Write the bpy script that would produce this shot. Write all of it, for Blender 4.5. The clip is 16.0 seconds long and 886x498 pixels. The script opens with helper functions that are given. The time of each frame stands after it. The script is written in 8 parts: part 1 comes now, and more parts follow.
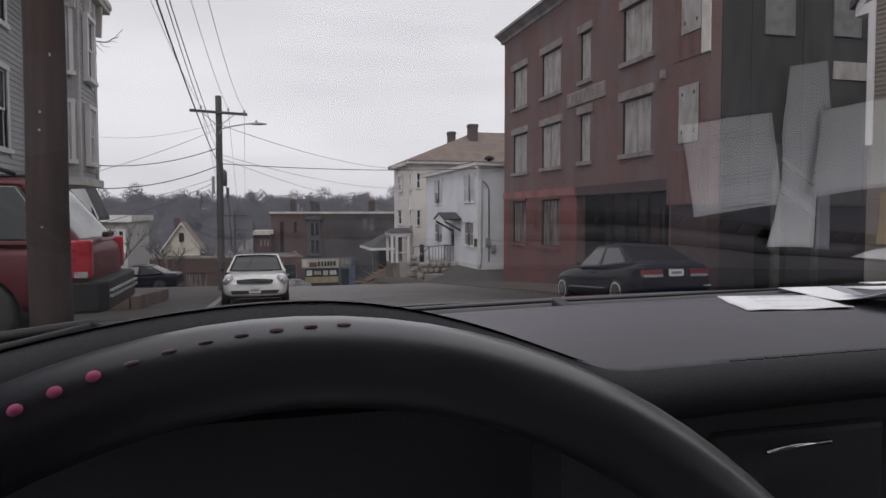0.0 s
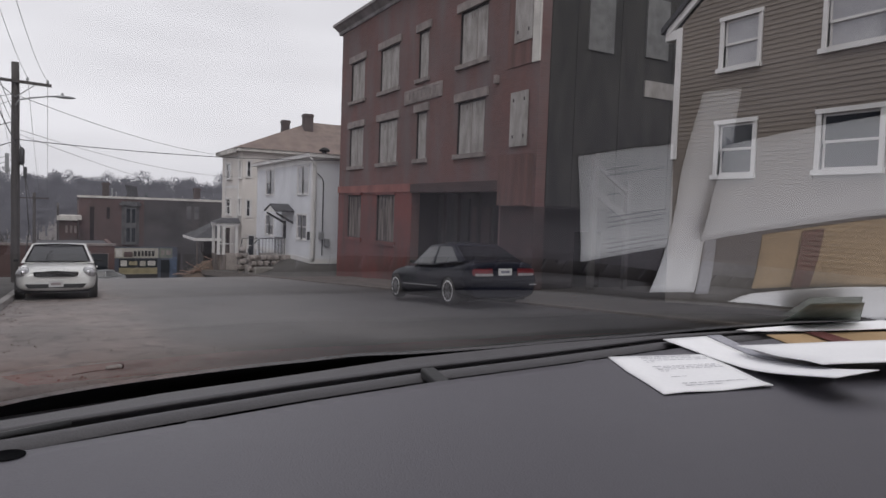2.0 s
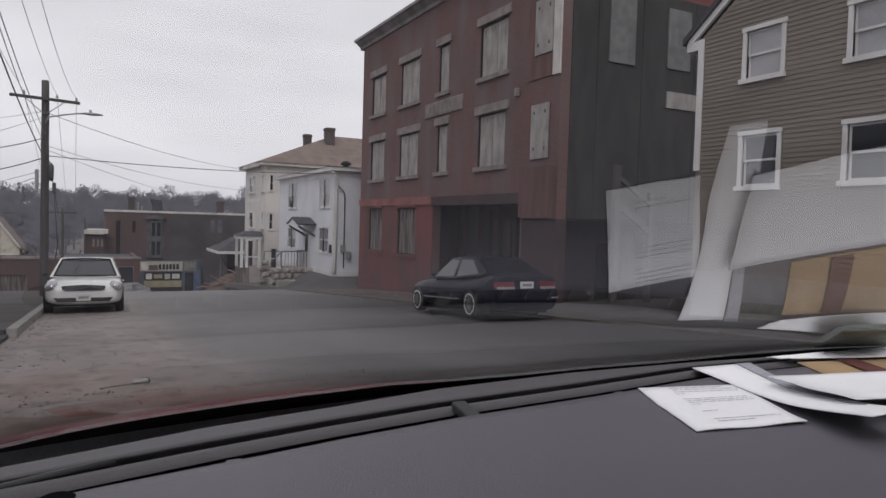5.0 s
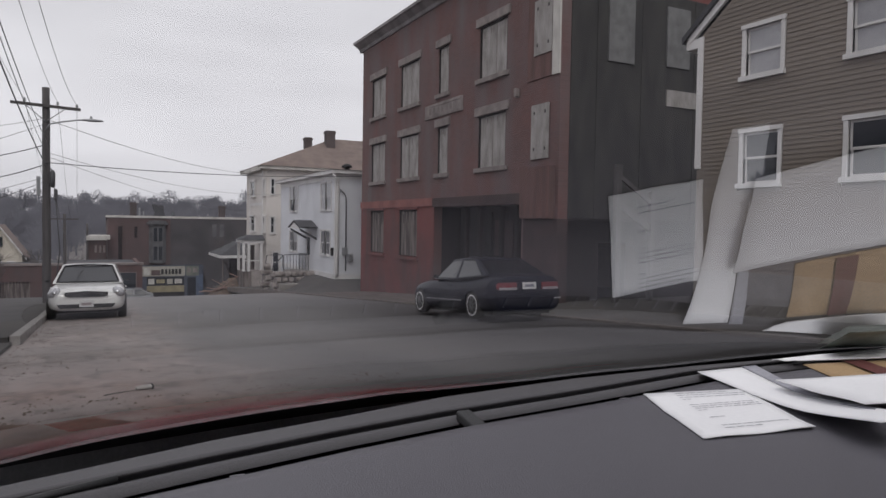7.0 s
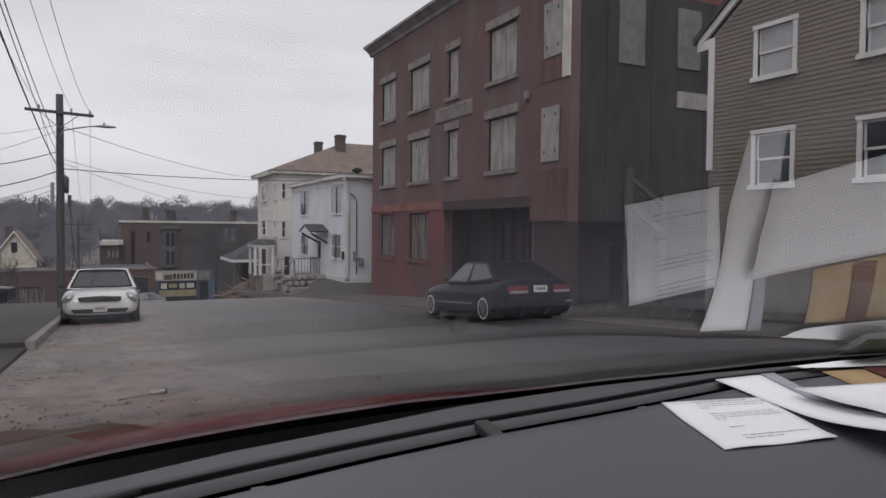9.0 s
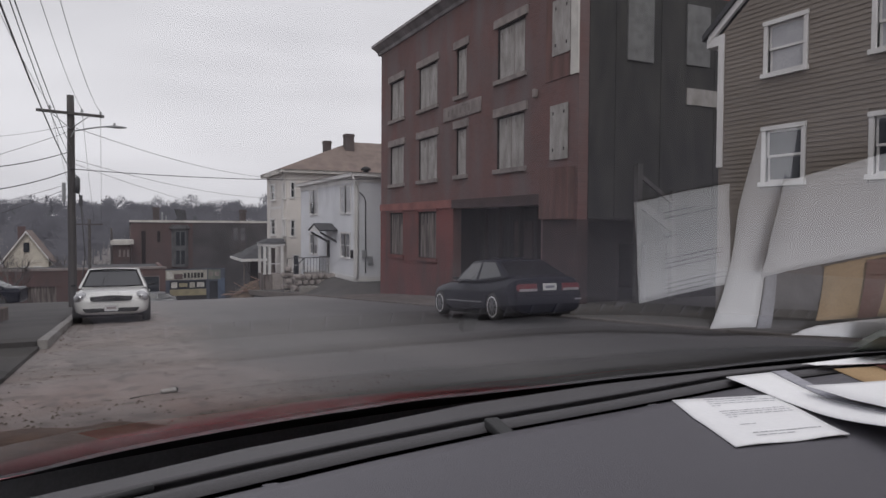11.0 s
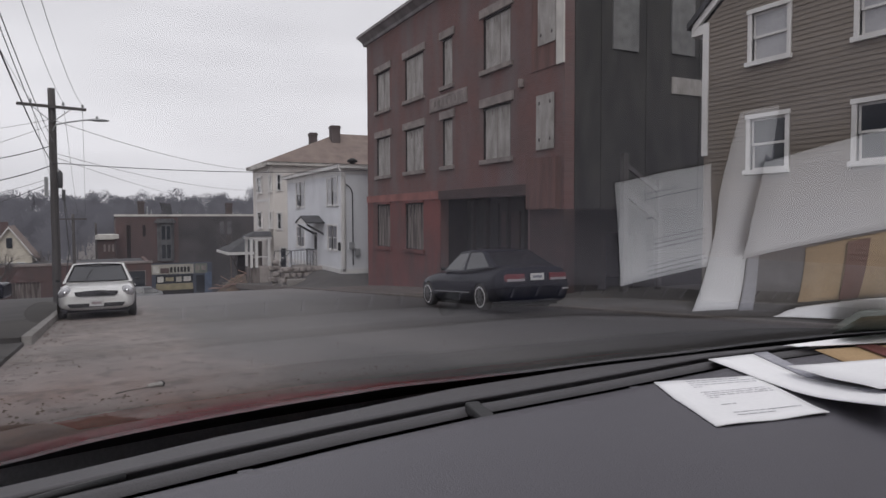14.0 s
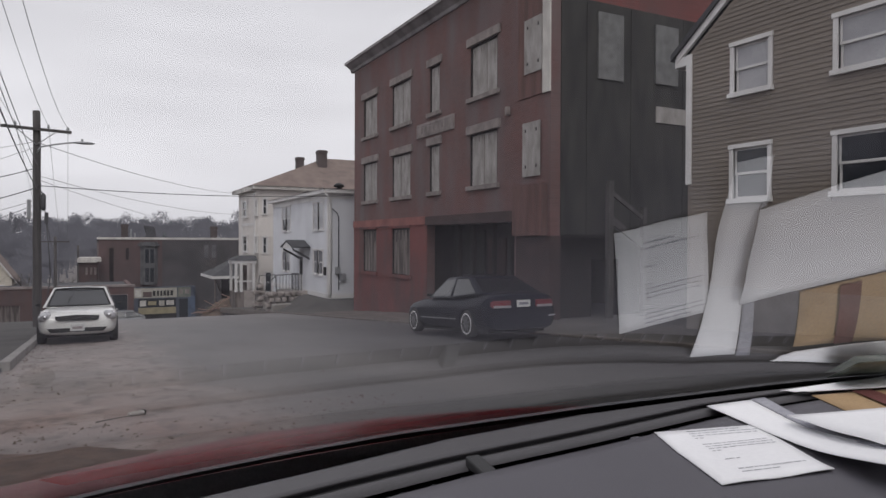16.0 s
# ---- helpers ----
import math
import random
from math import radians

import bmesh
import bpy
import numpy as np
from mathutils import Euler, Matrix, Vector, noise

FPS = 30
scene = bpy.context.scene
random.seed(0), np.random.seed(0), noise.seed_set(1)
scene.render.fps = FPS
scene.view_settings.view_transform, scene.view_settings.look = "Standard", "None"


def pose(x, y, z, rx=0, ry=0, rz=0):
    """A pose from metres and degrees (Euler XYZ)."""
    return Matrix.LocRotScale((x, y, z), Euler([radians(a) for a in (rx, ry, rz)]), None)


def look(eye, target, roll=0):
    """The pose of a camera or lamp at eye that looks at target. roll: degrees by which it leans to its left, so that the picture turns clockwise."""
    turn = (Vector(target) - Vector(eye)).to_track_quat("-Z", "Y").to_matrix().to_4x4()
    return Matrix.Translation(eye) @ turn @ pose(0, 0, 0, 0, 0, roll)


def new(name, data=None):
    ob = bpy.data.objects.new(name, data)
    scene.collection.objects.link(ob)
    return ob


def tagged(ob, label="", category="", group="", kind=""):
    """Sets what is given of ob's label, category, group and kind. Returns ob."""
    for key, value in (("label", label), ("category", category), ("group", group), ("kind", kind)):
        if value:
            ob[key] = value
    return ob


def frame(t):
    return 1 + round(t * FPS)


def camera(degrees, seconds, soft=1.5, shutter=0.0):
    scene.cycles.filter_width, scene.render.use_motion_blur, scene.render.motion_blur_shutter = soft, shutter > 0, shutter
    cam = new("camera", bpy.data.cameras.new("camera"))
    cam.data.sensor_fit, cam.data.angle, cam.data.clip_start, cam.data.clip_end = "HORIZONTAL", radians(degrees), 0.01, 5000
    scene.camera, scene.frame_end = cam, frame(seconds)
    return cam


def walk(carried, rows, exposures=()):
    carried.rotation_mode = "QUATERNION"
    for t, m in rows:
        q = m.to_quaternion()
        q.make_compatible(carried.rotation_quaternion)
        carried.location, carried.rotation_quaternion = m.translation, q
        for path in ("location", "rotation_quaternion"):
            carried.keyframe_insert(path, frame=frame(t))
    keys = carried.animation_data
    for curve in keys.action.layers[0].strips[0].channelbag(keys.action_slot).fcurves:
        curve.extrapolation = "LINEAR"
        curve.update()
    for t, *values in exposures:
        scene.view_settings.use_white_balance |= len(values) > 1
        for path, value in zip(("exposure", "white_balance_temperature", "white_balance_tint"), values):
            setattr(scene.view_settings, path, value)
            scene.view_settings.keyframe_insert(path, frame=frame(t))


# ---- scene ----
cam = camera(66.0, 16.0)
PATH = [
    (0, (0.045, -0.172, 1.329), (0.564, 1.757, 1.231), -0.1),
    (0.5, (0.036, -0.183, 1.326), (0.531, 1.755, 1.282), 0.7),
    (1, (0.021, -0.191, 1.336), (0.487, 1.753, 1.272), 0.7),
    (1.1, (0.035, -0.162, 1.348), (0.521, 1.776, 1.254), 0.6),
    (1.2, (0.034, -0.128, 1.369), (0.619, 1.783, 1.284), 0.0),
    (1.3, (0.051, -0.081, 1.39), (0.738, 1.795, 1.312), -0.8),
    (1.4, (0.059, -0.042, 1.404), (0.831, 1.801, 1.333), -1.6),
    (1.5, (0.087, 0.0, 1.413), (0.969, 1.794, 1.364), -1.9),
    (2, (0.096, 0.048, 1.385), (1.065, 1.794, 1.276), 2.0),
    (2.5, (0.09, 0.04, 1.393), (1.046, 1.794, 1.291), 1.7),
    (3, (0.09, 0.036, 1.395), (1.021, 1.803, 1.296), 1.6),
    (3.5, (0.087, 0.036, 1.398), (1.003, 1.811, 1.302), 1.3),
    (4, (0.088, 0.037, 1.402), (1.019, 1.803, 1.287), 1.1),
    (4.5, (0.079, 0.048, 1.408), (0.998, 1.822, 1.325), 1.8),
    (5, (0.082, 0.046, 1.41), (0.997, 1.823, 1.334), 1.7),
    (7.5, (0.084, 0.052, 1.423), (0.994, 1.832, 1.359), 0.8),
    (8, (0.08, 0.05, 1.428), (0.984, 1.833, 1.378), 0.8),
    (8.5, (0.077, 0.052, 1.426), (0.968, 1.841, 1.366), 0.7),
    (9, (0.077, 0.054, 1.425), (0.96, 1.848, 1.361), 0.6),
    (11.5, (0.075, 0.053, 1.424), (0.927, 1.861, 1.351), 0.2),
    (12, (0.074, 0.057, 1.419), (0.922, 1.866, 1.325), 0.1),
    (12.5, (0.078, 0.058, 1.417), (0.939, 1.86, 1.315), -0.2),
    (13, (0.083, 0.057, 1.418), (0.959, 1.853, 1.322), -0.0),
    (13.5, (0.086, 0.056, 1.417), (0.966, 1.85, 1.325), -0.3),
    (14, (0.089, 0.057, 1.415), (0.98, 1.845, 1.321), -0.2),
    (14.5, (0.082, 0.057, 1.422), (0.98, 1.843, 1.367), 0.9),
    (15, (0.082, 0.058, 1.424), (0.978, 1.845, 1.361), 0.4),
    (15.5, (0.09, 0.069, 1.43), (1.035, 1.832, 1.386), 0.6),
    (16, (0.078, 0.072, 1.442), (1.007, 1.843, 1.421), 0.2),
]
walk(cam, [(t, look(eye, target, roll)) for t, eye, target, roll in PATH],
     exposures=[(0, 0.05), (1.5, 0.07), (3, 0.09), (5, 0.02), (8, -0.02), (12.5, -0.03), (13.5, 0.03), (14.5, 0.03), (16, 0.05)])

# ---- sky and sun: a flat overcast afternoon ----
world = bpy.data.worlds.new("overcast_sky")
scene.world = world
world.use_nodes = True
wn, wl = world.node_tree.nodes, world.node_tree.links
sky = wn.new("ShaderNodeTexSky")
sky.sky_type, sky.sun_disc = "NISHITA", False
sky.sun_elevation, sky.sun_rotation = radians(38), radians(200)
sky.air_density, sky.dust_density = 2.0, 6.0
grey = wn.new("ShaderNodeHueSaturation")
grey.inputs["Saturation"].default_value = 0.12
grey.inputs["Value"].default_value = 0.06
wl.new(sky.outputs[0], grey.inputs["Color"])
wtc = wn.new("ShaderNodeTexCoord")
wmap = wn.new("ShaderNodeMapping")
wmap.inputs["Scale"].default_value = (1.0, 1.0, 4.5)
wl.new(wtc.outputs["Generated"], wmap.inputs[0])
wno = wn.new("ShaderNodeTexNoise")
wno.inputs["Scale"].default_value, wno.inputs["Detail"].default_value = 1.6, 5.0
wl.new(wmap.outputs[0], wno.inputs["Vector"])
wramp = wn.new("ShaderNodeValToRGB")
wramp.color_ramp.elements[0].position, wramp.color_ramp.elements[1].position = 0.3, 0.7
wramp.color_ramp.elements[0].color = (0.505, 0.497, 0.534, 1)
wramp.color_ramp.elements[1].color = (0.7, 0.69, 0.733, 1)
wl.new(wno.outputs[0], wramp.inputs[0])
wmix = wn.new("ShaderNodeMixRGB")
wmix.inputs[0].default_value = 0.9
wl.new(grey.outputs[0], wmix.inputs[1])
wl.new(wramp.outputs[0], wmix.inputs[2])
wbg = wn["Background"]
wl.new(wmix.outputs[0], wbg.inputs[0])
wbg.inputs[1].default_value = 1.39
sun_data = bpy.data.lights.new("sun", "SUN")
sun_data.energy, sun_data.angle, sun_data.color = 1.1, radians(40), (1.0, 0.97, 0.94)
sun = new("sun", sun_data)
sun.matrix_world = look((0, 0, 60), (12, 34, 15))


# ---- materials ----
def mat(name, c, c2=None, rough=0.7, scale=3.0, fine=60.0, bump=0.15, metal=0.0, spec=0.5, amount=0.6, coat=0.0, stretch=(1, 1, 1)):
    """A surface of colour c that drifts to c2 in stains, with fine grain and relief."""
    c2 = c2 or tuple(v * 0.8 for v in c)
    m = bpy.data.materials.new(name)
    m.use_nodes = True
    n, l = m.node_tree.nodes, m.node_tree.links
    b = n["Principled BSDF"]
    tc = n.new("ShaderNodeTexCoord")
    mp = n.new("ShaderNodeMapping")
    mp.inputs["Scale"].default_value = stretch
    l.new(tc.outputs["Object"], mp.inputs[0])
    n1 = n.new("ShaderNodeTexNoise")
    n1.inputs["Scale"].default_value, n1.inputs["Detail"].default_value = scale, 8.0
    l.new(mp.outputs[0], n1.inputs["Vector"])
    r1 = n.new("ShaderNodeValToRGB")
    r1.color_ramp.elements[0].position, r1.color_ramp.elements[1].position = 0.5 - 0.3 * (1 - amount) - 0.02, 0.5 + 0.3 * (1 - amount) + 0.05
    r1.color_ramp.elements[0].color, r1.color_ramp.elements[1].color = (*c, 1), (*c2, 1)
    l.new(n1.outputs[0], r1.inputs[0])
    n2 = n.new("ShaderNodeTexNoise")
    n2.inputs["Scale"].default_value, n2.inputs["Detail"].default_value = fine, 4.0
    l.new(mp.outputs[0], n2.inputs["Vector"])
    mx = n.new("ShaderNodeMixRGB")
    mx.blend_type = "OVERLAY"
    mx.inputs[0].default_value = 0.25
    l.new(r1.outputs[0], mx.inputs[1])
    l.new(n2.outputs[0], mx.inputs[2])
    l.new(mx.outputs[0], b.inputs["Base Color"])
    rr = n.new("ShaderNodeMapRange")
    rr.inputs["To Min"].default_value, rr.inputs["To Max"].default_value = max(0.02, rough - 0.12), min(1, rough + 0.12)
    l.new(n1.outputs[0], rr.inputs[0])
    l.new(rr.outputs[0], b.inputs["Roughness"])
    if bump:
        bp = n.new("ShaderNodeBump")
        bp.inputs["Strength"].default_value, bp.inputs["Distance"].default_value = bump, 0.01
        l.new(n2.outputs[0], bp.inputs["Height"])
        l.new(bp.outputs[0], b.inputs["Normal"])
    b.inputs["Metallic"].default_value = metal
    b.inputs["Specular IOR Level"].default_value = spec
    b.inputs["Coat Weight"].default_value = coat
    b.inputs["Coat Roughness"].default_value = 0.08
    return m


def brick_mat(name, c, c2, mortar, facing_x=True, size=(0.21, 0.075), stain=0.5, grime_haze=(0.07, 0.052, 0.05)):
    """Courses of brick by object coordinates, on a wall that faces along x or along y, with soot and washed patches."""
    m = mat(name, c, c2, rough=0.9, scale=0.5, fine=25, bump=0)
    n, l = m.node_tree.nodes, m.node_tree.links
    b = n["Principled BSDF"]
    tc = n["Texture Coordinate"]
    sp = n.new("ShaderNodeSeparateXYZ")
    cb = n.new("ShaderNodeCombineXYZ")
    l.new(tc.outputs["Object"], sp.inputs[0])
    l.new(sp.outputs[1 if facing_x else 0], cb.inputs[0])
    l.new(sp.outputs[2], cb.inputs[1])
    br = n.new("ShaderNodeTexBrick")
    br.inputs["Scale"].default_value = 1.0
    br.inputs["Brick Width"].default_value, br.inputs["Row Height"].default_value = size
    br.inputs["Mortar Size"].default_value = 0.007
    br.inputs["Mortar Smooth"].default_value = 0.3
    br.inputs["Color1"].default_value = (*c, 1)
    br.inputs["Color2"].default_value = (*[v * 0.72 for v in c], 1)
    br.inputs["Mortar"].default_value = (*mortar, 1)
    l.new(cb.outputs[0], br.inputs["Vector"])
    old = b.inputs["Base Color"].links[0].from_socket
    mx = n.new("ShaderNodeMixRGB")
    mx.inputs[0].default_value = stain
    l.new(br.outputs["Color"], mx.inputs[1])
    l.new(old, mx.inputs[2])
    # soot in long vertical runs, greyed with windscreen haze on the front brick
    mp = n.new("ShaderNodeMapping")
    mp.inputs["Scale"].default_value = (1.0, 1.0, 0.3)
    l.new(tc.outputs["Object"], mp.inputs[0])
    so = n.new("ShaderNodeTexNoise")
    so.inputs["Scale"].default_value, so.inputs["Detail"].default_value = 0.9, 9.0
    l.new(mp.outputs[0], so.inputs["Vector"])
    sr = n.new("ShaderNodeMapRange")
    sr.inputs["From Min"].default_value, sr.inputs["From Max"].default_value = 0.42, 0.72
    sr.inputs["To Min"].default_value, sr.inputs["To Max"].default_value = 0.0, 0.85
    l.new(so.outputs[0], sr.inputs[0])
    sm = n.new("ShaderNodeMixRGB")
    sm.inputs[2].default_value = (*grime_haze, 1)
    l.new(sr.outputs[0], sm.inputs[0])
    l.new(mx.outputs[0], sm.inputs[1])
    l.new(sm.outputs[0], b.inputs["Base Color"])
    bp = n.new("ShaderNodeBump")
    bp.invert = True
    bp.inputs["Strength"].default_value, bp.inputs["Distance"].default_value = 0.6, 0.008
    l.new(br.outputs["Fac"], bp.inputs["Height"])
    l.new(bp.outputs[0], b.inputs["Normal"])
    return m


def siding_mat(name, c, step=0.115, rough=0.6):
    """Far clapboards: a shadowed lap each step of height, in relief."""
    m = mat(name, c, tuple(v * 0.86 for v in c), rough=rough, scale=0.7, fine=30, bump=0)
    n, l = m.node_tree.nodes, m.node_tree.links
    b = n["Principled BSDF"]
    sp = n.new("ShaderNodeSeparateXYZ")
    l.new(n["Texture Coordinate"].outputs["Object"], sp.inputs[0])
    dv = n.new("ShaderNodeMath")
    dv.operation = "DIVIDE"
    dv.inputs[1].default_value = step
    fr = n.new("ShaderNodeMath")
    fr.operation = "FRACT"
    l.new(sp.outputs[2], dv.inputs[0])
    l.new(dv.outputs[0], fr.inputs[0])
    bp = n.new("ShaderNodeBump")
    bp.invert = True
    bp.inputs["Strength"].default_value, bp.inputs["Distance"].default_value = 0.8, 0.012
    l.new(fr.outputs[0], bp.inputs["Height"])
    l.new(bp.outputs[0], b.inputs["Normal"])
    return m


def pane_mat(name, tint=(0.02, 0.024, 0.03), rough=0.04):
    m = bpy.data.materials.new(name)
    m.use_nodes = True
    b = m.node_tree.nodes["Principled BSDF"]
    b.inputs["Base Color"].default_value = (*tint, 1)
    b.inputs["Roughness"].default_value = rough
    b.inputs["Specular IOR Level"].default_value = 0.5
    return m


def screen_glass():
    """A clear thin sheet: light goes straight through it, and both of its faces mirror what lies inside."""
    m = bpy.data.materials.new("windscreen_glass")
    m.use_nodes = True
    n, l = m.node_tree.nodes, m.node_tree.links
    n.remove(n["Principled BSDF"])
    fr = n.new("ShaderNodeFresnel")
    fr.inputs[0].default_value = 1.55
    tr = n.new("ShaderNodeBsdfTransparent")
    tr.inputs[0].default_value = (0.93, 0.935, 0.93, 1)
    gl = n.new("ShaderNodeBsdfGlossy")
    gl.inputs["Roughness"].default_value = 0.0
    gl.inputs["Color"].default_value = (0.97, 0.98, 1.0, 1)
    up = n.new("ShaderNodeMath")
    up.operation, up.use_clamp = "MULTIPLY", True
    up.inputs[1].default_value = 1.22
    l.new(fr.outputs[0], up.inputs[0])
    mx = n.new("ShaderNodeMixShader")
    l.new(up.outputs[0], mx.inputs[0])
    l.new(tr.outputs[0], mx.inputs[1])
    l.new(gl.outputs[0], mx.inputs[2])
    l.new(mx.outputs[0], n["Material Output"].inputs[0])
    return m


ASPHALT = mat("asphalt", (0.15, 0.141, 0.14), (0.2, 0.185, 0.18), rough=0.62, scale=0.35, fine=45, bump=0.35, amount=0.3)


def soil_asphalt(m):
    """Brown soil washed over the asphalt by the near kerb, paler worn lanes along the street, and a far side darkened
    for the weaker windscreen veil.
    """
    n, l = m.node_tree.nodes, m.node_tree.links
    b = n["Principled BSDF"]
    old = b.inputs["Base Color"].links[0].from_socket
    sp = n.new("ShaderNodeSeparateXYZ")
    l.new(n["Texture Coordinate"].outputs["Object"], sp.inputs[0])

    def node(op, a, c, clamp=False):
        q = n.new("ShaderNodeMath")
        q.operation, q.use_clamp = op, clamp
        for i, v in enumerate((a, c)):
            if isinstance(v, (int, float)):
                q.inputs[i].default_value = v
            else:
                l.new(v, q.inputs[i])
        return q.outputs[0]

    def ramp(sock, lo, hi):
        q = n.new("ShaderNodeMapRange")
        q.inputs["From Min"].default_value, q.inputs["From Max"].default_value = lo, hi
        l.new(sock, q.inputs[0])
        return q.outputs[0]

    def speckle(scale, detail, lo, hi, stretch=(1, 1, 1)):
        mp = n.new("ShaderNodeMapping")
        mp.inputs["Scale"].default_value = stretch
        l.new(n["Texture Coordinate"].outputs["Object"], mp.inputs[0])
        q = n.new("ShaderNodeTexNoise")
        q.inputs["Scale"].default_value, q.inputs["Detail"].default_value = scale, detail
        l.new(mp.outputs[0], q.inputs["Vector"])
        return ramp(q.outputs[0], lo, hi)

    def tint(old, fac, colour):
        q = n.new("ShaderNodeMixRGB")
        l.new(fac, q.inputs[0])
        l.new(old, q.inputs[1])
        q.inputs[2].default_value = (*colour, 1)
        return q.outputs[0]

    edge = node("ADD", sp.outputs[0], node("MULTIPLY", speckle(0.8, 8, 0.3, 0.7, (1, 0.3, 1)), 0.7))
    near = node("MULTIPLY", ramp(sp.outputs[0], 3.4, 0.4), ramp(sp.outputs[1], 10.0, 4.5))
    film = node("MULTIPLY", ramp(edge, 2.3, 1.0), ramp(sp.outputs[1], 34.0, 10.0))
    patch = speckle(0.9, 8, 0.4, 0.62)
    soil = node("MULTIPLY", near, node("ADD", node("MULTIPLY", patch, 0.8), 0.2), True)
    c = tint(old, node("MULTIPLY", film, node("ADD", node("MULTIPLY", speckle(0.5, 6, 0.35, 0.65), 0.3), 0.45)), (0.3, 0.24, 0.22))
    c = tint(c, node("MULTIPLY", soil, 0.85), (0.25, 0.13, 0.094))
    clump = node("MULTIPLY", node("MULTIPLY", near, ramp(sp.outputs[1], 8.5, 4.2)), speckle(3.0, 10, 0.46, 0.6, (0.7, 1.2, 1)))
    c = tint(c, node("MULTIPLY", clump, 0.9, True), (0.075, 0.04, 0.03))
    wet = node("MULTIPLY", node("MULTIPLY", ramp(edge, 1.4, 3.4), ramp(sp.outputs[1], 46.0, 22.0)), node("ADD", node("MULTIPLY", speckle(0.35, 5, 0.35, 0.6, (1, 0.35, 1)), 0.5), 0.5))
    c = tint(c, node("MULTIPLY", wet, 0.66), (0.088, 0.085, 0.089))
    dusty = ramp(edge, 2.6, 1.4)
    c = tint(c, node("MULTIPLY", node("MULTIPLY", dusty, speckle(2.4, 12, 0.5, 0.68, (1, 0.4, 1))), 0.55), (0.36, 0.3, 0.28))
    c = tint(c, node("MULTIPLY", node("MULTIPLY", dusty, speckle(6.0, 14, 0.54, 0.64, (0.8, 0.5, 1))), 0.6), (0.085, 0.062, 0.054))
    c = tint(c, node("MULTIPLY", speckle(0.7, 10, 0.52, 0.66, (1, 0.25, 1)), 0.3), (0.07, 0.067, 0.067))
    # darker far side: the windscreen's weaker veil there, put into the asphalt colour
    veil_dark = node("MULTIPLY", ramp(edge, 4.6, 7.6), ramp(sp.outputs[1], 30.0, 17.0))
    c = tint(c, node("MULTIPLY", veil_dark, 0.8), (0.036, 0.034, 0.036))
    l.new(c, b.inputs["Base Color"])


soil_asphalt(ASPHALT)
PAVING = mat("sidewalk_asphalt", (0.052, 0.048, 0.047), (0.085, 0.078, 0.074), rough=0.9, scale=0.8, fine=40, bump=0.4)
GRANITE = mat("granite_kerb", (0.34, 0.325, 0.315), (0.22, 0.205, 0.2), rough=0.85, scale=4, fine=90, bump=0.3)
DIRT = mat("dirt", (0.1, 0.072, 0.056), (0.15, 0.11, 0.084), rough=0.97, scale=2.5, fine=30, bump=0.8)
CONCRETE = mat("concrete", (0.26, 0.245, 0.23), (0.17, 0.155, 0.14), rough=0.92, scale=1.5, fine=40, bump=0.3)
# the front brick's soot tone is paler: windscreen haze is mixed into it
BRICK = brick_mat("dark_red_brick", (0.155, 0.073, 0.067), (0.105, 0.076, 0.074), (0.155, 0.113, 0.106), stain=0.5, grime_haze=(0.135, 0.113, 0.116))
BRICK_PAINT = brick_mat("red_painted_brick", (0.19, 0.054, 0.049), (0.1, 0.042, 0.04), (0.155, 0.072, 0.065), stain=0.6)
BRICK_FAR = brick_mat("far_brick", (0.112, 0.07, 0.069), (0.08, 0.062, 0.063), (0.105, 0.085, 0.083), facing_x=False, stain=0.6)
STONE = mat("grey_sandstone", (0.26, 0.225, 0.215), (0.17, 0.145, 0.14), rough=0.9, scale=2.5, fine=35, bump=0.3)
BELT = mat("faded_pink_paint", (0.27, 0.105, 0.092), (0.19, 0.075, 0.067), rough=0.9, scale=1.2, fine=22, bump=0.2)
BEAM = mat("dark_red_beam_paint", (0.055, 0.03, 0.03), (0.034, 0.022, 0.022), rough=0.85, scale=1.4, fine=22, bump=0.2)
PATCH_BOARD = mat("dull_red_patch_board", (0.15, 0.072, 0.062), (0.095, 0.05, 0.045), rough=0.9, scale=1.0, fine=22, bump=0.2, stretch=(3, 3, 0.5))
DARK_STONE = mat("darker_sandstone", (0.2, 0.172, 0.165), (0.15, 0.13, 0.125), rough=0.95, scale=3, fine=35, bump=0.3)
PLYWOOD = mat("weathered_plywood", (0.38, 0.36, 0.35), (0.19, 0.175, 0.165), rough=0.9, scale=2.2, fine=18, bump=0.2, stretch=(1.6, 1.6, 0.6), amount=0.35)
PINK_BOARD = mat("faded_red_plywood", (0.145, 0.075, 0.066), (0.085, 0.05, 0.046), rough=0.9, scale=1.2, fine=22, bump=0.2, stretch=(3, 3, 0.5))
TAR = mat("tar_paper_siding", (0.041, 0.039, 0.036), (0.02, 0.02, 0.02), rough=0.9, scale=0.8, fine=20, bump=0.3, stretch=(2, 2, 0.6))
DARK_WOOD = mat("near_black_wood", (0.02, 0.014, 0.014), (0.012, 0.01, 0.011), rough=0.85, scale=1.5, fine=25, bump=0.2, stretch=(3, 3, 0.5))
WHITE_PAINT = mat("white_paint", (0.7, 0.69, 0.69), (0.55, 0.535, 0.525), rough=0.55, scale=1.2, fine=40, bump=0.1, amount=0.3)
TRIM_GREY = mat("weathered_white_trim", (0.55, 0.53, 0.5), (0.38, 0.36, 0.34), rough=0.75, scale=1.5, fine=35, bump=0.15)
BROWN_BOARD = mat("taupe_clapboard", (0.185, 0.155, 0.128), (0.155, 0.13, 0.108), rough=0.62, scale=0.8, fine=40, bump=0.1, stretch=(1, 0.3, 3))
